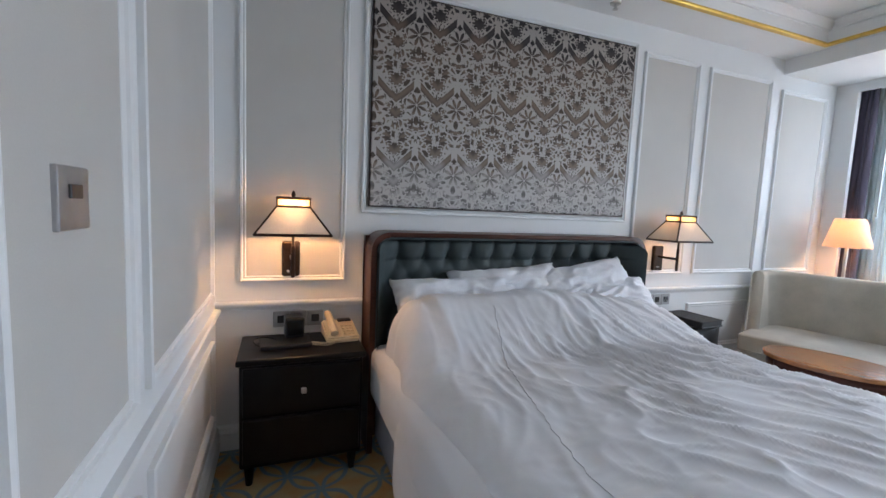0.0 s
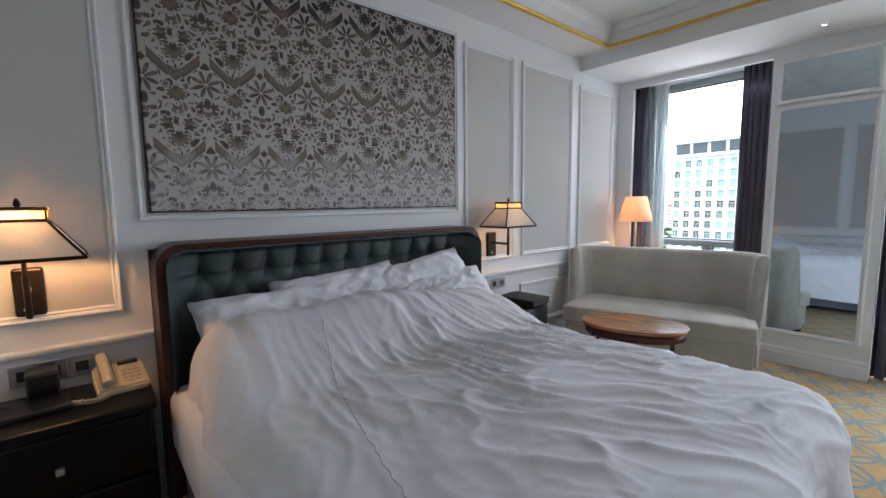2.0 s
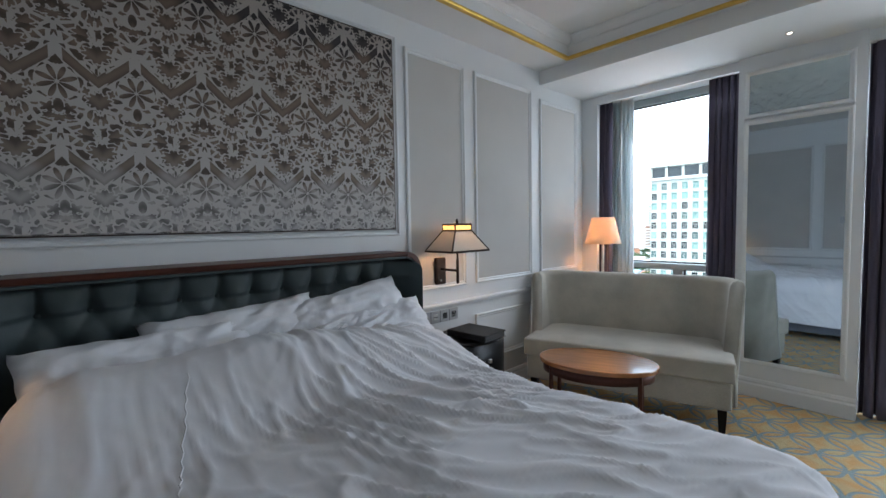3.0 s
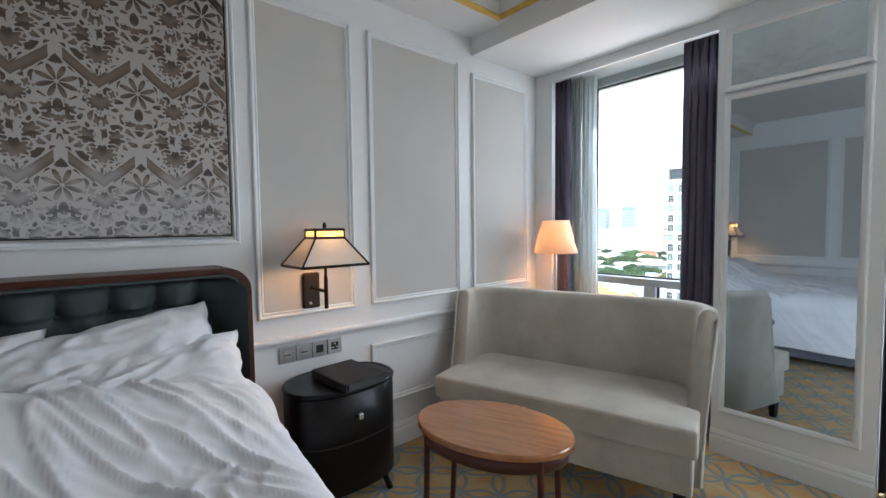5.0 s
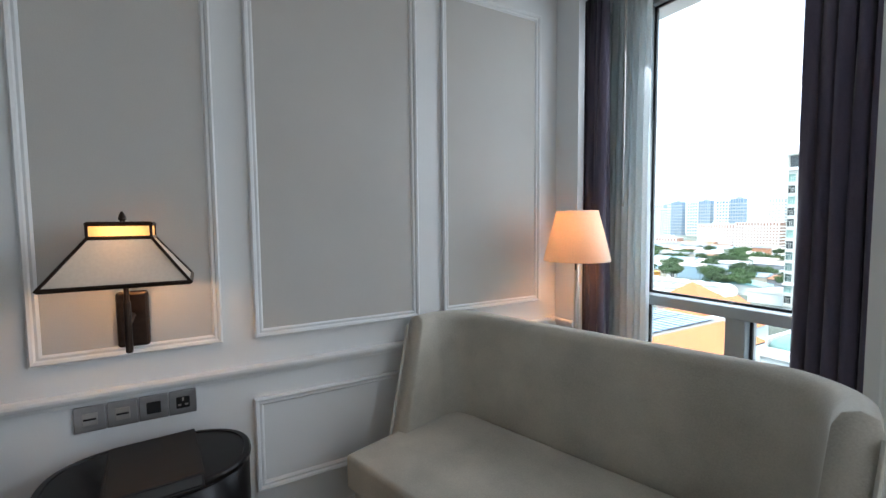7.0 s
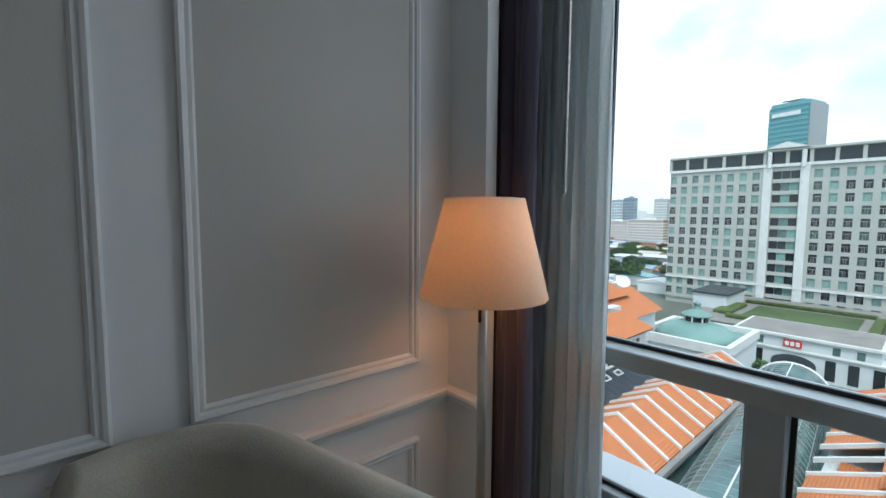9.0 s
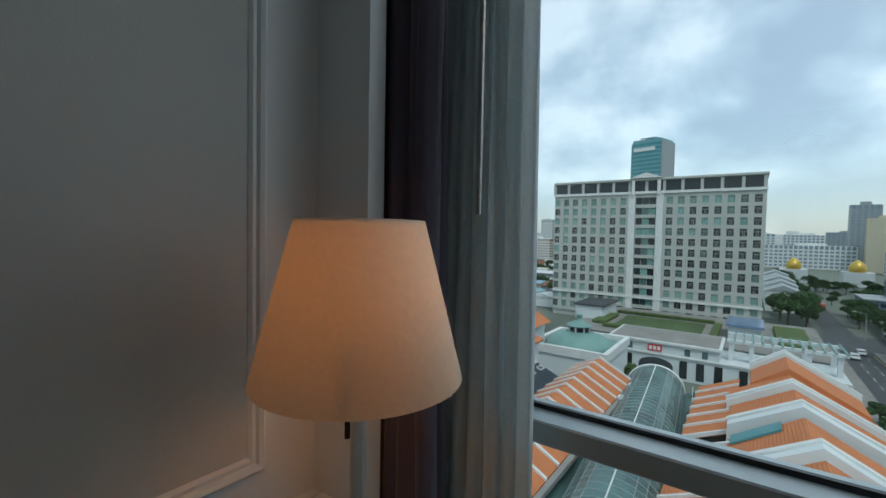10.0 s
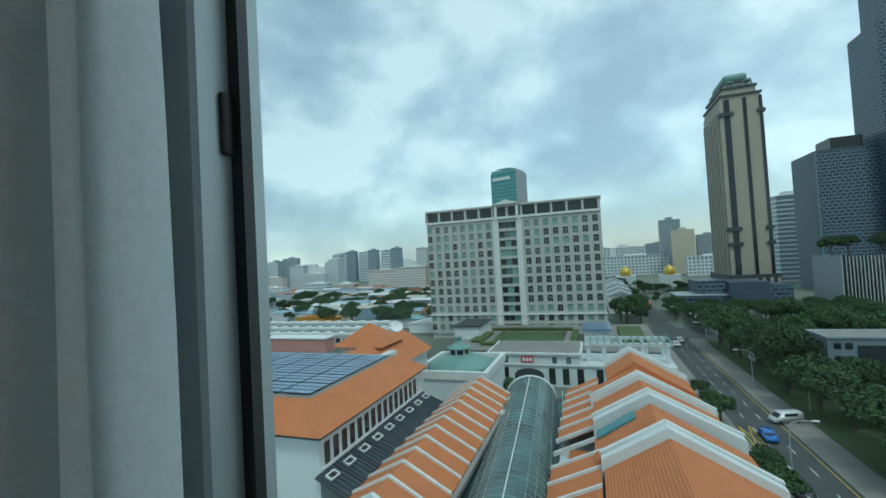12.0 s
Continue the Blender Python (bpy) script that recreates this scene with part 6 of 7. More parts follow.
def gable_row():
    """Shophouse row: orange gable roof cut by white party walls."""
    b = building("shophouse_row", "row of shophouses under orange tiles with white party walls", group="shophouses")
    ridge, el, er = (17.8, -14.95), (21.05, -16.55), (13.75, -17.1)
    part("wall", B(31.5, 63, er[0] + 0.3, el[0] - 0.2, GROUND, -17.2), WHITEWALL, b)
    bm = bmesh.new()
    xs0, n, st = 31.85, 12, 2.55
    for k in range(n):
        x0, x1 = xs0 + st * k, xs0 + st * (k + 1)
        bm = bmesh.new()
        strip(bm, (x0 + 0.1, 0, 0), (x1 - 0.1, 0, 0), (0, 1, 0), (0, 0, 1), [(el[0], el[1]), (ridge[0], ridge[1]), (er[0], er[1]), (er[0], er[1] - 0.25), (el[0], el[1] - 0.25)])
        part("roof", bm, TILES, b)
        bm = bmesh.new()
        strip(bm, (x1 - 0.13, 0, 0), (x1 + 0.13, 0, 0), (0, 1, 0), (0, 0, 1), [(el[0] + 0.05, el[1] + 0.18), (ridge[0], ridge[1] + 0.24), (er[0] - 0.05, er[1] + 0.18), (er[0] - 0.05, er[1] - 0.1), (ridge[0], ridge[1] - 0.05), (el[0] + 0.05, el[1] - 0.1)])
        part("party_wall", bm, COPING, b)
        if k in (8, 10):
            part("roof_hatch", rect_frame(bmesh.new(), (x1 - 0.4, 13.5, -17.0), (1, 0, 0), (0, -1, 0), (0, 0, 1), 1.0, 0.9, [(0, 0), (0, 0.3), (0.15, 0.3), (0.15, 0)]), COPING, b)
    bm = bmesh.new()
    strip(bm, (31.5, 0, 0), (31.9, 0, 0), (0, 1, 0), (0, 0, 1), [(el[0], -22), (el[0], el[1] + 0.15), (ridge[0], ridge[1] + 0.25), (er[0], er[1] + 0.15), (er[0], -22)])
    part("gable_end", bm, WHITEWALL, b)
    part("gutter", B(31.5, 63, er[0] - 0.55, er[0] - 0.1, -17.45, -17.1), PAVING, b)
    return b


gable_row()


def big_gables():
    b = building("shophouse_row", "tall shophouses with stepped orange roofs and white gables", group="shophouses")
    # blocks: x0, x1, ridge y, z, eaves
    def roof(x0, x1, ry, rz, ly, lz, qy, qz):
        bm = bmesh.new()
        strip(bm, (x0, 0, 0), (x1, 0, 0), (0, 1, 0), (0, 0, 1), [(ly, lz), (ry, rz), (qy, qz), (qy, qz - 0.3), (ly, lz - 0.3)])
        part("roof", bm, TILES, b)
        part("wall", B(x0, x1, qy + 0.25, ly - 0.15, GROUND, min(lz, qz) - 0.3), WHITEWALL, b)

    def gable(x0, x1, ry, rz, ly, lz, qy, qz, up=0.55):
        bm = bmesh.new()
        strip(bm, (x0, 0, 0), (x1, 0, 0), (0, 1, 0), (0, 0, 1), [(ly + 0.1, lz - 1.2), (ly + 0.1, lz + up), (ry, rz + up), (qy - 0.1, qz + up), (qy - 0.1, qz - 1.2)])
        part("gable_wall", bm, WHITEWALL, b)
        bm = bmesh.new()
        strip(bm, (x1 - 0.35, 0, 0), (x1 + 0.12, 0, 0), (0, 1, 0), (0, 0, 1), [(ly + 0.2, lz + up), (ry, rz + up), (qy - 0.2, qz + up), (qy - 0.2, qz + up + 0.16), (ry, rz + up + 0.18), (ly + 0.2, lz + up + 0.16)])
        part("coping", bm, COPING, b)

    G1 = (-2.4, -12.4, 2.3, -15.2, -9.5, -16.2)
    G2 = (-2.0, -12.4, 2.9, -15.6, -9.4, -16.4)
    roof(22, 40.1, -2.5, -12.6, 2.2, -15.4, -9.6, -16.3)
    gable(40.1, 41.4, *G1)
    roof(41.4, 47.2, *G2)
    gable(48.1, 49.6, -2.0, -12.6, 2.9, -15.4, -9.4, -16.3, 0.75)
    roof(49.6, 55.5, -1.9, -12.6, 3.0, -15.4, -9.0, -16.2)
    gable(55.5, 56.3, -1.8, -12.5, 3.2, -15.4, -8.9, -16.2)
    roof(56.3, 61.0, -1.8, -12.6, 3.2, -15.4, -8.6, -16.1)
    roof(61.0, 68.0, -1.8, -12.0, 1.4, -14.2, -8.2, -15.6)
    gable(66.5, 67.4, -1.7, -12.1, 1.4, -14.2, -8.2, -15.8)
    # glazed skylight let into the slope
    bm = bmesh.new()
    strip(bm, (45.6, 0, 0), (47.3, 0, 0), (0, 1, 0), (0, 0, 1), [(2.7, -15.2), (-0.6, -13.1), (-0.6, -13.3), (2.7, -15.4)])
    part("skylight", bm, TEALG, b)
    # low lean-to roofs along the arcade with white party walls
    for k in range(13):
        x0 = 29.0 + 2.9 * k
        bm = bmesh.new()
        strip(bm, (x0 + 0.1, 0, 0), (x0 + 2.8, 0, 0), (0, 1, 0), (0, 0, 1), [(6.6, -17.4), (2.4, -15.5), (2.4, -15.8), (6.6, -17.7)])
        if k not in (5, 6):
            part("roof", bm, TILES, b)
        else:
            bm.free()
            part("roof", B(x0, x0 + 2.9, 2.4, 5.4, -18.4, -18.1), TILES, b)
        bm = bmesh.new()
        strip(bm, (x0 - 0.12, 0, 0), (x0 + 0.12, 0, 0), (0, 1, 0), (0, 0, 1), [(6.7, -17.2), (2.4, -15.25), (2.4, -15.6), (6.7, -17.6)])
        part("party_wall", bm, COPING, b)
    part("wall", B(28, 67, 2.3, 6.3, GROUND, -18.5), WHITEWALL, b)
    return b


big_gables()


def arcade():
    """Glass barrel vault over the lane between the rows."""
    b = building("glass_arcade", "long green glass barrel vault over the shophouse lane", (0, 0, 0))
    # strong colour variation imitates mottled reflections on the panes
    VG = mat("green_vault_glass", (0.055, 0.120, 0.112), 0.26, var=0.75, scale=0.25, bscale=1.2)
    a0, a1 = Vector((28.0, 8.7, 0)), Vector((68.0, 11.8, 0))
    d = (a1 - a0).normalized()
    n = Vector((-d.y, d.x, 0))
    R, zc, flat = 3.5, -19.2, 0.9
    segs, cuts = 14, 40
    for i in range(segs):
        t0, t1 = math.pi * i / segs, math.pi * (i + 1) / segs
        bm = bmesh.new()
        vs = [bm.verts.new(p + n * (R * math.cos(t)) + Vector((0, 0, zc + R * flat * math.sin(t)))) for p, t in ((a0, t0), (a1, t0), (a1, t1), (a0, t1))]
        bm.faces.new(vs)
        part("glazing", bm, VG, b)
    for k in range(cuts + 1):
        p = a0 + (a1 - a0) * k / cuts
        pts = [p + n * (R * 1.005 * math.cos(t)) + Vector((0, 0, zc + R * flat * 1.005 * math.sin(t))) for t in [math.pi * q / 14 for q in range(15)]]
        part("rib", tube(bmesh.new(), pts, 0.022 if k < cuts else 0.14, 4), GREYB if k < cuts else PALEW, b)
    for q in (2, 4, 5, 7, 9, 10, 12):
        t = math.pi * q / 14
        o = n * (R * 1.006 * math.cos(t)) + Vector((0, 0, zc + R * flat * 1.006 * math.sin(t)))
        part("purlin", tube(bmesh.new(), [a0 + o, a1 + o], 0.022 if q != 7 else 0.06, 4), GREYB if q != 7 else PALEW, b)
    for s, w in ((1, 2.3), (-1, 2.0)):
        o = n * (s * R)
        bm = bmesh.new()
        vs = [bm.verts.new(v) for v in (a0 + o + Vector((0, 0, zc)), a1 + o + Vector((0, 0, zc)), a1 + o + n * s * w + Vector((0, 0, zc + 0.5)), a0 + o + n * s * w + Vector((0, 0, zc + 0.5)))]
        bm.faces.new(vs)
        part("side_glazing", bm, VG, b)
    for k in range(9):
        p = a0 + (a1 - a0) * (k + 0.5) / 9 - n * (R + 0.9) + Vector((0, 0, zc + 0.3))
        part("guard_rail", rect_frame(bmesh.new(), p, d, (0, 0, 1), -n, 1.6, 1.0, [(0, 0), (0, 0.07), (0.07, 0.07), (0.07, 0)]), PALEW, b)
    return b


arcade()

# ---------------------------------------------------------------- far skyline
# no air haze is modelled; the pale walls and glazing imitate it
SKY_BLOCKS = [
    # x, y0, y1, top, storey height, wall, band, piers
    (460, 186, 222, -2, 2.9, BRICKW, PALEW, 14), (466, 226, 262, -4, 2.9, BRICKW, PALEW, 14), (472, 176, 184, -1, 2.9, GLASSB, PALEW, 3),
    (800, 376, 396, 36, 5.6, BLUEG, GREYB, 5), (805, 402, 422, 33, 5.6, BLUEG, PALEW, 4), (800, 430, 450, 35, 5.6, BLUEG, GREYB, 5), (808, 456, 476, 32, 5.6, BLUEG, PALEW, 4),
    (800, 482, 502, 35, 5.6, BLUEG, GREYB, 5), (806, 505, 520, 33, 5.6, BLUEG, PALEW, 4), (830, 330, 352, 34, 5.0, GREYB, PALEW, 5), (835, 300, 322, 30, 5.0, BLUEG, PALEW, 5),
    (700, 455, 470, 27, 4.4, GLASSB, PALEW, 4), (640, 428, 446, 12, 4.0, GLASSB, PALEW, 5), (660, 560, 590, 20, 4.4, BLUEG, GREYB, 5),
    (600, 395, 412, 16, 3.0, GLASSB, PALEW, 5), (560, 395, 440, -6, 3.0, GLASSB, PALEW, 10), (590, 455, 480, 8, 3.0, GLASSB, PALEW, 6),
    (610, 485, 510, 22, 3.0, GLASSB, GREYB, 6), (600, 515, 560, 16, 3.0, GLASSB, PALEW, 10), (540, 490, 540, -5, 3.0, GLASSB, PALEW, 12), (520, 440, 480, -8, 3.0, BRICKW, PALEW, 10),
    (430, 300, 330, -16, 3.2, GLASSB, PALEW, 8), (440, 270, 296, -18, 3.2, BRICKW, PALEW, 8), (390, 330, 372, -17, 3.2, GLASSB, PALEW, 10),
    (600, -116, -92, 25, 3.2, CREAMW, CREAMW, 6), (640, -108, -84, 41, 3.4, GLASSB, GREYB, 5), (620, -146, -124, 18, 3.2, GLASSB, GREYB, 5),
    (620, -88, -10, -4, 4.0, GLASSB, PALEW, 18), (700, -70, -30, 8, 3.4, GLASSB, PALEW, 10), (720, -110, -74, 12, 3.4, GLASSB, GREYB, 8), (690, -22, 2, 9, 3.4, GLASSB, PALEW, 5), (560, -150, -100, -8, 4.0, GLASSB, PALEW, 12),
]
for x, y0, y1, top, fh, w_, b_, pr in SKY_BLOCKS:
    banded("apartment_block", "distant pale apartment block with storey bands", x, y0, y1, 14, top, fh, w_, b_, 0, GROUND, pr)
rnd = random.Random(12)
bm = bmesh.new()
for k in range(420):
    x = rnd.uniform(900, 2600)
    y = x * rnd.uniform(-0.55, 1.1)
    w = rnd.uniform(14, 60)
    h = rnd.choice((14, 20, 26, 34, 40)) * rnd.uniform(0.8, 1.25) * (1 + (x - 900) / 2600)
    box(bm, x, x + 15, y, y + w, GROUND, GROUND + h)
tagged(part("far_city", bm, PALEW), "hazy mass of distant city blocks on the horizon", "city", "", "stuff")


def old_quarter():
    """Low houses in short rows with pitched roofs, their colours mixed house by house."""
    m = mat("mixed_low_roofs", (0.40, 0.38, 0.36), 0.85, var=0.3, scale=0.06, bscale=0.5)
    nt = m.node_tree
    g, ramp = nt.nodes.new("ShaderNodeNewGeometry"), nt.nodes.new("ShaderNodeValToRGB")
    ramp.color_ramp.interpolation = "CONSTANT"
    e = ramp.color_ramp.elements
    e[0].position, e[0].color = 0.0, (0.58, 0.60, 0.60, 1)
    e[1].position, e[1].color = 0.36, (0.22, 0.24, 0.26, 1)
    for p, c in ((0.55, (0.40, 0.19, 0.11, 1)), (0.70, (0.26, 0.38, 0.46, 1)), (0.84, (0.48, 0.44, 0.36, 1))):
        k = e.new(p)
        k.color = c
    nt.links.new(g.outputs["Random Per Island"], ramp.inputs[0])
    nt.links.new(ramp.outputs[0], nt.nodes["Principled BSDF"].inputs["Base Color"])
    bm = bmesh.new()
    for k in range(95):
        x = rnd.uniform(215, 470)
        y = x * rnd.uniform(0.33, 0.86)
        w, d, h = rnd.uniform(12, 34), rnd.uniform(7, 12), rnd.uniform(4, 7)
        box(bm, x, x + d, y, y + w, GROUND, GROUND + h)
        strip(bm, (x + d / 2, y - 0.4, GROUND + h), (x + d / 2, y + w + 0.4, GROUND + h), (1, 0, 0), (0, 0, 1), [(-d / 2 - 0.4, 0), (d / 2 + 0.4, 0), (0, 1.5)])
    tagged(part("low_rooftops", bm, m), "low mixed rooftops of a dense old quarter", "rooftops", "", "stuff")


old_quarter()

# long white market roofs and sheds, mid-distance
for x, y0, y1, d, z in ((150, 78, 140, 7, -25.5), (162, 84, 150, 8, -25.2), (176, 90, 160, 9, -24.8)):
    b = building("market_block", "long low white market block with a parapet", (x, (y0 + y1) / 2, GROUND), group="market blocks")
    w, h = y1 - y0, z - GROUND
    part("wall", B(0, d, -w / 2, w / 2, 0, h), WHITEWALL, b)
    part("parapet", B(-0.3, 0.3, -w / 2, w / 2, h, h + 0.8), COPING, b)
    for k in range(int(w / 3.2)):
        y = -w / 2 + 1.0 + 3.2 * k
        part("window", B(-0.1, 0.1, y, y + 1.8, h - 2.6, h - 1.0), DARKPANE, b)
        if k % 2 == 0:
            part("roof_unit", B(2.0, 4.2, y, y + 2.4, h, h + 1.0), PALEW, b)
b = building("market_block", "low red-walled shed among white roofs", (140, 112, GROUND))
part("wall", B(0, 6, -14, 14, 0, 5.0), mat("red_painted_wall", (0.50, 0.24, 0.22), 0.8, var=0.1), b)
part("roof", B(-0.4, 6.4, -14.4, 14.4, 5.0, 5.5), PALEW, b)
for x, y, w, d, lab, m in ((205, 150, 26, 6, "row of orange site hoardings", ORANGE), (196, 96, 24, 10, "pale blue shed with a low pitched roof", TEALB), (182, 76, 13, 9, "white marquee with a pitched roof", PALEW), (250, 92, 10, 8, "orange excavator shed among the trees", ORANGE)):
    b = building("shed", lab, (x, y, GROUND))
    part("wall", B(0, d, -w / 2, w / 2, 0, 4.2), m if m is ORANGE else PALEW, b)
    bm = bmesh.new()
    strip(bm, (-0.4, 0, 4.2), (d + 0.4, 0, 4.2), (0, 1, 0), (0, 0, 1), [(-w / 2 - 0.4, 0), (w / 2 + 0.4, 0), (0, 1.6)])
    part("roof", bm, m, b)
# mosque domes, white footbridge and terrace houses by the avenue
for x, y in ((410, -24), (405, -58)):
    b = building("domed_mosque", "white mosque block under a gold dome", (x, y, GROUND))
    part("wall", B(0, 12, -8, 8, 0, 10), WHITEWALL, b)
    part("dome", lathe(bmesh.new(), [(4.2, 10.0), (4.8, 12.4), (4.2, 15.0), (2.4, 17.0), (0.3, 18.6)], 24, 5, 0), GOLDDOME, b, "", True)
for k in range(7):
    b = building("terrace_house", "pale terrace house with a grey pitched roof", (240 + 15 * k, -10.0, GROUND), group="terrace houses")
    part("wall", B(0, 14, -6, 6, 0, 9 + (k % 3)), PALEW, b)
    bm = bmesh.new()
    strip(bm, (-0.3, 0, 9 + (k % 3)), (14.3, 0, 9 + (k % 3)), (0, 1, 0), (0, 0, 1), [(-6.4, 0), (6.4, 0), (0, 2.6)])
    part("roof", bm, GREYB, b)
    for z in (2.2, 5.4):
        for y in (-3.6, 0, 3.6):
            part("window", B(-0.08, 0.1, y - 0.8, y + 0.8, z, z + 1.8), DARKPANE, b)
b = building("covered_walkway", "white covered walkway roof among the trees", (178, -36, GROUND))
part("roof", B(0, 26, -2.5, 2.5, 4.6, 5.1), PALEW, b)
for x in (2, 13, 24):
    for y in (-1.8, 1.8):
        part("post", B(x - 0.15, x + 0.15, y - 0.15, y + 0.15, 0, 4.6), GREYB, b)
b = building("canopy", "white stretched canopy beside the car park", (140, -41, GROUND))
part("roof", B(0, 5, -4, 4, 4.0, 4.4), PALEW, b)
part("side", B(0, 5, -4.2, -4.0, 0, 4.4), PALEW, b)
part("side", B(0, 5, 4.0, 4.2, 0, 4.4), PALEW, b)
b = building("kiosk", "small kiosk with an orange hipped roof among the trees", (96, -43, GROUND))
part("wall", B(0, 5, -3, 3, 0, 3), WHITEWALL, b)
part("roof", hip(bmesh.new(), -0.5, 5.5, -3.5, 3.5, 3.0, 4.6, 2.6), TILES, b)


# ---------------------------------------------------------------- trees
def tree(seed, h=11.0, spread=5.5, lean=1.0):
    rnd = random.Random(seed)
    t = thing("street_tree", "broad green rain tree with a dense uneven crown", "tree", (0, 0, -200), group="street trees")
    bm = bmesh.new()
    tips = []
    tube(bm, [(0, 0, 0), (0.1, 0.05, h * 0.25), (0.0, 0.1, h * 0.42)], 0.32, 7)
    for k in range(6):
        a = 2 * math.pi * k / 6 + rnd.uniform(-0.4, 0.4)
        r = spread * rnd.uniform(0.45, 0.8)
        tip = Vector((r * math.cos(a), r * math.sin(a), h * rnd.uniform(0.62, 0.85)))
        tube(bm, [(0, 0.1, h * 0.40), tip * 0.45 + Vector((0, 0, h * 0.28)), tip], 0.12, 5)
        tips.append(tip)
    part("trunk", bm, BARK, t)
    tips.append(Vector((0, 0, h * 0.88)))
    for k in range(5):
        tips.append(Vector((rnd.uniform(-0.6, 0.6) * spread, rnd.uniform(-0.6, 0.6) * spread, h * rnd.uniform(0.6, 0.95))))
    verts, faces = [], []
    for tip in tips:
        rr = spread * rnd.uniform(0.30, 0.46)
        for _ in range(300):
            v = Vector((rnd.gauss(0, 1), rnd.gauss(0, 1), rnd.gauss(0, 0.72))).normalized()
            v.z *= 0.66
            c = tip + v * rr * rnd.uniform(0.72, 1.10)
            s = rnd.uniform(0.16, 0.36)
            n = (v + Vector((rnd.uniform(-0.7, 0.7), rnd.uniform(-0.7, 0.7), rnd.uniform(-0.2, 0.9)))).normalized()
            u = n.orthogonal().normalized()
            w = n.cross(u)
            a = rnd.uniform(0, 6.28)
            u, w = u * math.cos(a) + w * math.sin(a), w * math.cos(a) - u * math.sin(a)
            i = len(verts)
            verts += [c - u * s, c + w * s * 0.7 + n * 0.12, c + u * s, c - w * s * 0.7 - n * 0.1]
            faces.append((i, i + 1, i + 2, i + 3))
    me = bpy.data.meshes.new("crown")
    me.from_pydata([tuple(v) for v in verts], [], faces)
    me.materials.append(LEAF)
    cr = new("crown", me)
    cr.parent = t
    return t


KINDS = [tree(1), tree(2, 12.5, 6.5), tree(3, 9.0, 4.6), tree(5, 8.0, 4.0)]
rnd = random.Random(21)
spots = []
for x in range(50, 168, 6):      # along the avenue
    spots += [(x + rnd.uniform(-2, 2), -35.5 + rnd.uniform(-2, 2)), (x + rnd.uniform(-3, 3), -43 + rnd.uniform(-3, 3))]
    if x < 84 or x > 146:
        spots.append((x + rnd.uniform(-3, 3), -52 + rnd.uniform(-3, 3)))
for k in range(34):              # park behind the junction
    spots.append((rnd.uniform(205, 246), rnd.uniform(-104, -34)))
for k in range(34):
    spots.append((rnd.uniform(262, 390), rnd.uniform(-74, -34)))
for k in range(46):              # grove between the car park and the civic block
    spots.append((rnd.uniform(198, 236), rnd.uniform(-120, -32)))
for k in range(30):
    spots.append((rnd.uniform(142, 170), rnd.uniform(-112, -58)))
for k in range(10):
    spots.append((rnd.uniform(210, 380), rnd.uniform(-33, -29)))
for x in range(206, 400, 9):
    spots.append((x, -16.5 + rnd.uniform(-1.5, 1.5)))
for x, y in ((206, -10), (214, -8), (222, -11), (230, -9)):
    spots.append((x, y))
for k in range(90):              # green belt to the other side
    x = rnd.uniform(190, 390)
    spots.append((x, x * rnd.uniform(0.36, 0.88)))
for x, y in ((88, 21), (104, 31), (92, -17.3), (100, -17.2), (106, -17.0), (72, -17.2), (66, -17.0)):
    spots.append((x, y))
for i, (x, y) in enumerate(spots):
    k = 3 if (-18 < y < 40 and x < 130) else i % 3
    sc = rnd.uniform(0.75, 1.1) * (0.62 if (k == 3 and y < 0) else 1.0) * ((0.62 if y < -20 else 0.88) if x > 200 else (0.80 if x < 112 and y < -38 else 0.98))
    tc = copy_thing(KINDS[k], pose(x, y, GROUND, 0, 0, rnd.uniform(0, 360)) @ Matrix.Diagonal((sc, sc, sc, 1)))
for i, y in enumerate((-100, -108, -118, -126)):
    copy_thing(KINDS[2], pose(246 + i % 2 * 4, y, GROUND + 24.0, 0, 0, 40 * i))
for k, s in zip(KINDS, ((60, -47), (55, -39), (58, -56), (74, -60))):
    k.matrix_world = pose(s[0], s[1], GROUND)


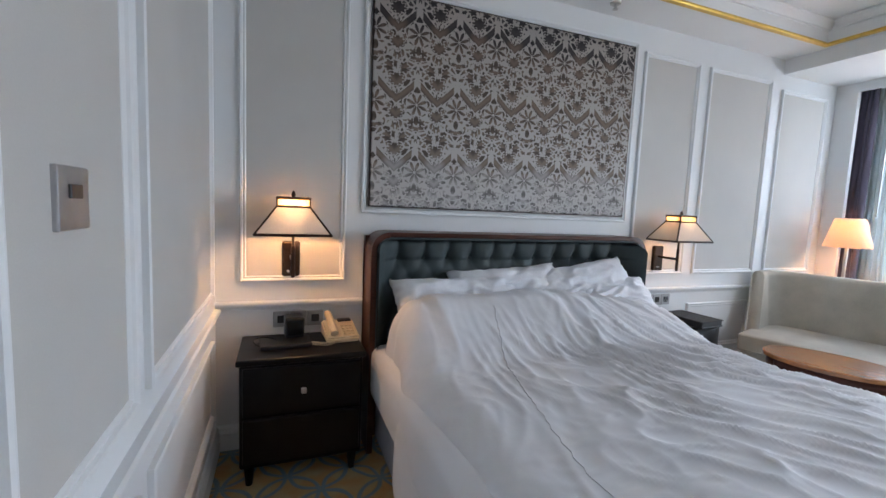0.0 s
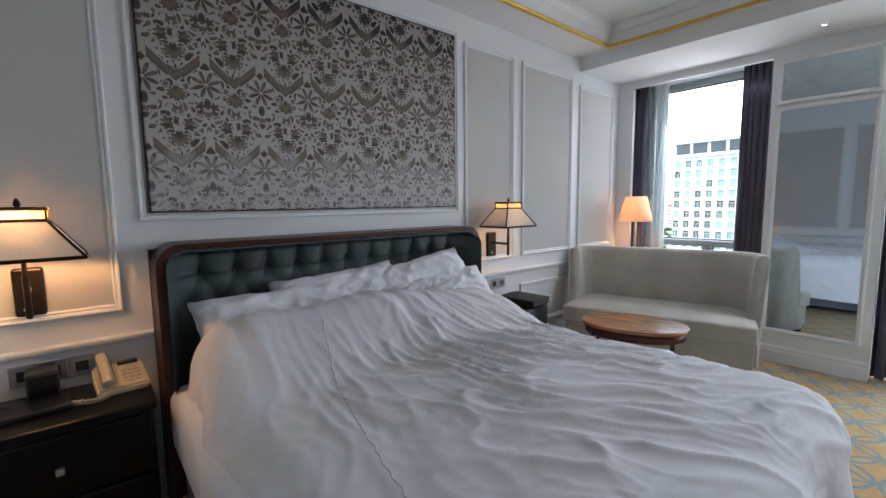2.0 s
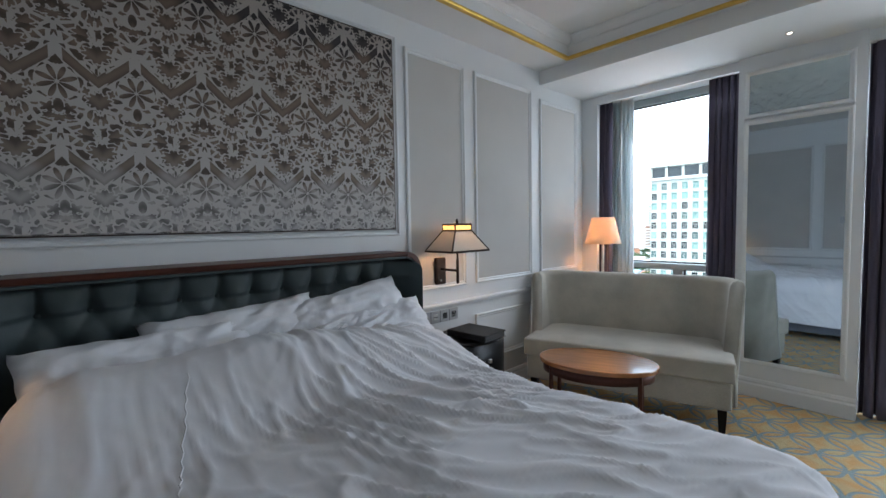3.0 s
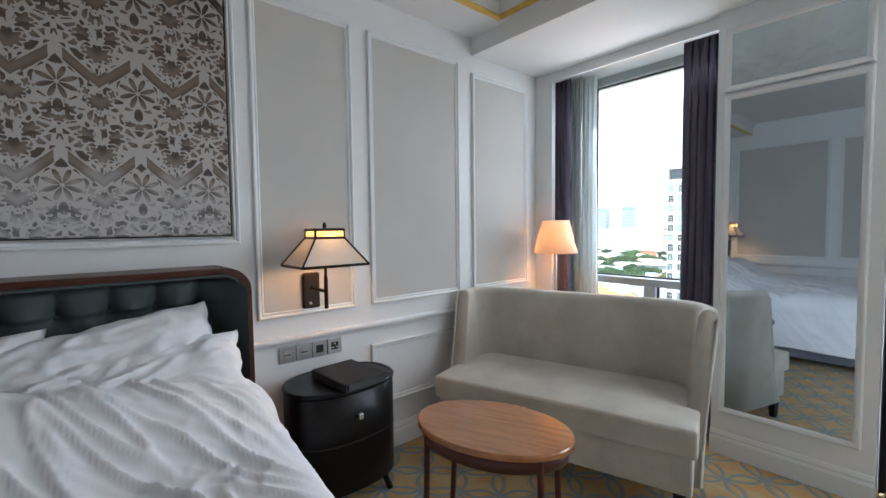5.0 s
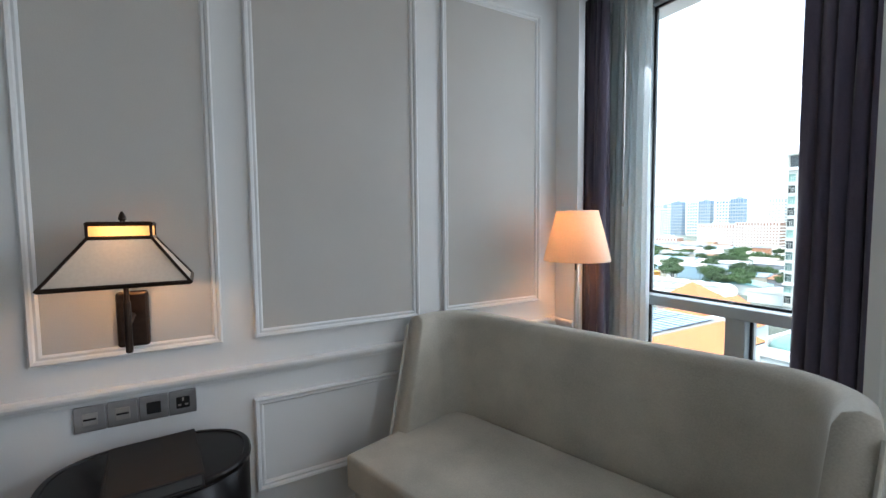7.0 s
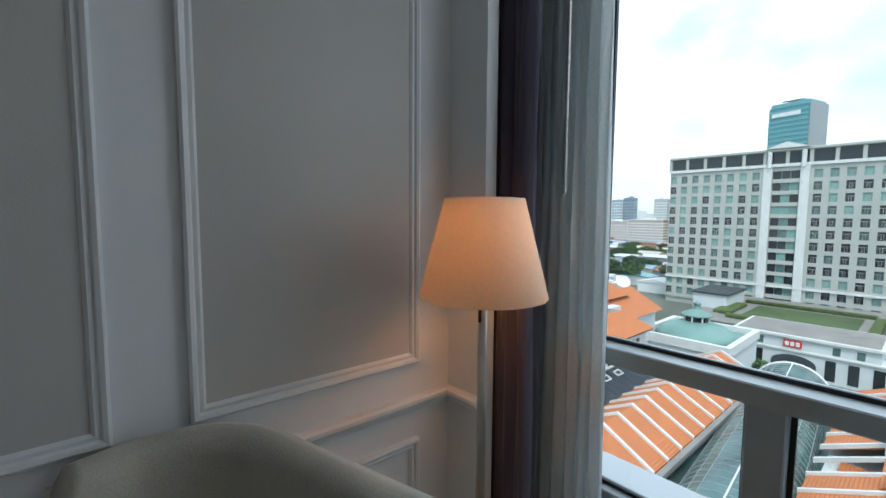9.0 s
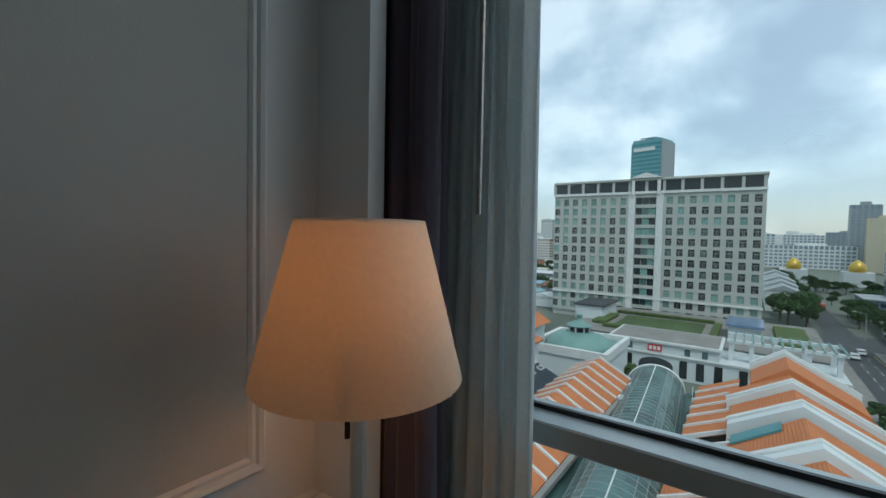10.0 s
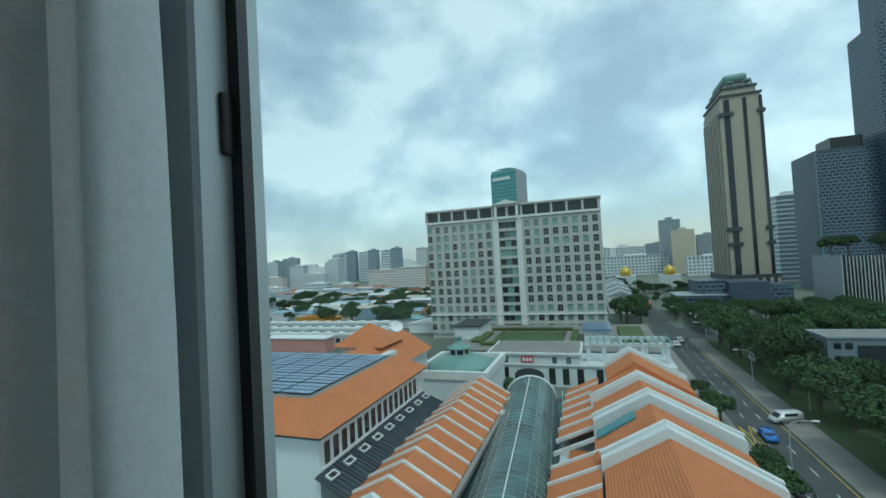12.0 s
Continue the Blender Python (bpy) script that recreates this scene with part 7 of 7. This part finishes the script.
# ---------------------------------------------------------------- vehicles and street lamps
def car(label, x, y, rz, paint, length=4.4, height=1.45, van=False):
    c = thing("car" if not van else "van", label, "car" if not van else "van", (x, y, GROUND + 0.045), rz)
    w = 1.8
    prof = [(-length / 2, 0.35), (-length / 2, 0.8), (-length / 2 + 0.5, 0.95), (-length * 0.32, height), (length * 0.12, height), (length * 0.27, 0.95), (length / 2 - 0.1, 0.82), (length / 2, 0.35)]
    if van:
        prof = [(-length / 2, 0.35), (-length / 2, height - 0.1), (-length / 2 + 0.2, height), (length * 0.24, height), (length * 0.38, 1.1), (length / 2, 0.95), (length / 2, 0.35)]
    bm = bmesh.new()
    strip(bm, (0, -w / 2, 0), (0, w / 2, 0), (1, 0, 0), (0, 0, 1), prof)
    bmesh.ops.bevel(bm, geom=bm.edges[:], offset=0.08, segments=2, affect="EDGES")
    part("body", bm, paint, c, "", True)
    for s in (-1, 1):
        part("side_window", B(-length * 0.30, length * 0.16, s * w / 2 - 0.03, s * w / 2 + 0.012, height * 0.66, height * 0.90), DARKPANE, c)
    bm = bmesh.new()
    strip(bm, (0, -w * 0.42, 0), (0, w * 0.42, 0), (1, 0, 0), (0, 0, 1), [(prof[-4][0] + 0.05, height - 0.08), (prof[-3][0] + 0.04, prof[-3][1] + 0.05), (prof[-3][0] - 0.1, prof[-3][1] + 0.05), (prof[-4][0] - 0.1, height - 0.08)])
    part("windscreen", bm, DARKPANE, c)
    for sx in (-0.3, 0.3):
        for sy in (-1, 1):
            wh = part("wheel", lathe(bmesh.new(), [(0.2, -0.1), (0.32, -0.09), (0.32, 0.09), (0.2, 0.1)], 14), RUBBER, c)
            wh.matrix_local = pose(sx * length, sy * (w / 2 - 0.08), 0.32, 90)
    return c


BLUEP = mat("blue_car_paint", (0.02, 0.16, 0.50), 0.25, var=0.05, coat=0.6)
WHITEP = mat("white_car_paint", (0.65, 0.66, 0.66), 0.3, var=0.05, coat=0.6)
GREYP = mat("dark_car_paint", (0.04, 0.045, 0.05), 0.3, var=0.05, coat=0.6)
REDP = mat("red_bus_paint", (0.40, 0.04, 0.04), 0.35, var=0.05, coat=0.4)
car("blue taxi driving along the avenue", 87.0, -22.6, 180, BLUEP)
car("white van turning out of the side street", 95.0, -27.8, 110, WHITEP, 5.0, 2.0, True)
car("dark saloon car on the avenue", 69.5, -20.4, 180, GREYP)
car("white car waiting at the junction", 160, -21.5, 180, WHITEP)
car("silver car waiting at the junction", 167, -23.8, 180, WHITEP)
car("red bus far along the avenue", 262, -24.8, 0, REDP, 11.0, 3.2, True)
for k in range(6):
    car("parked white car beside the park", 136 + 4 * (k % 3), -52.0 - 3.4 * k, 90, WHITEP if k % 2 else GREYP)


def street_lamp(x, y, side):
    s = thing("street_lamp", "tall grey street lamp with one curved arm", "street lamp", (x, y, GROUND + 0.1), group="street lamps")
    part("pole", lathe(bmesh.new(), [(0.16, 0), (0.14, 0.4), (0.10, 0.5), (0.07, 8.2)], 8), GREYB, s)
    part("arm", tube(bmesh.new(), [(0, 0, 8.1), (0, 0.3 * side, 8.6), (0, 1.2 * side, 8.9), (0, 3.0 * side, 9.0)], 0.06, 6), GREYB, s)
    part("lantern", B(-0.16, 0.16, 2.8 * side - 0.4, 2.8 * side + 0.4, 8.9, 9.08, bevel=0.04), PALEW, s)
    return s


for x, y, sd in ((70.0, -19.8, -1), (112, -28.2, 1), (150, -28.2, 1), (190, -28.2, 1), (102, -34, 1)):
    street_lamp(x, y, sd)
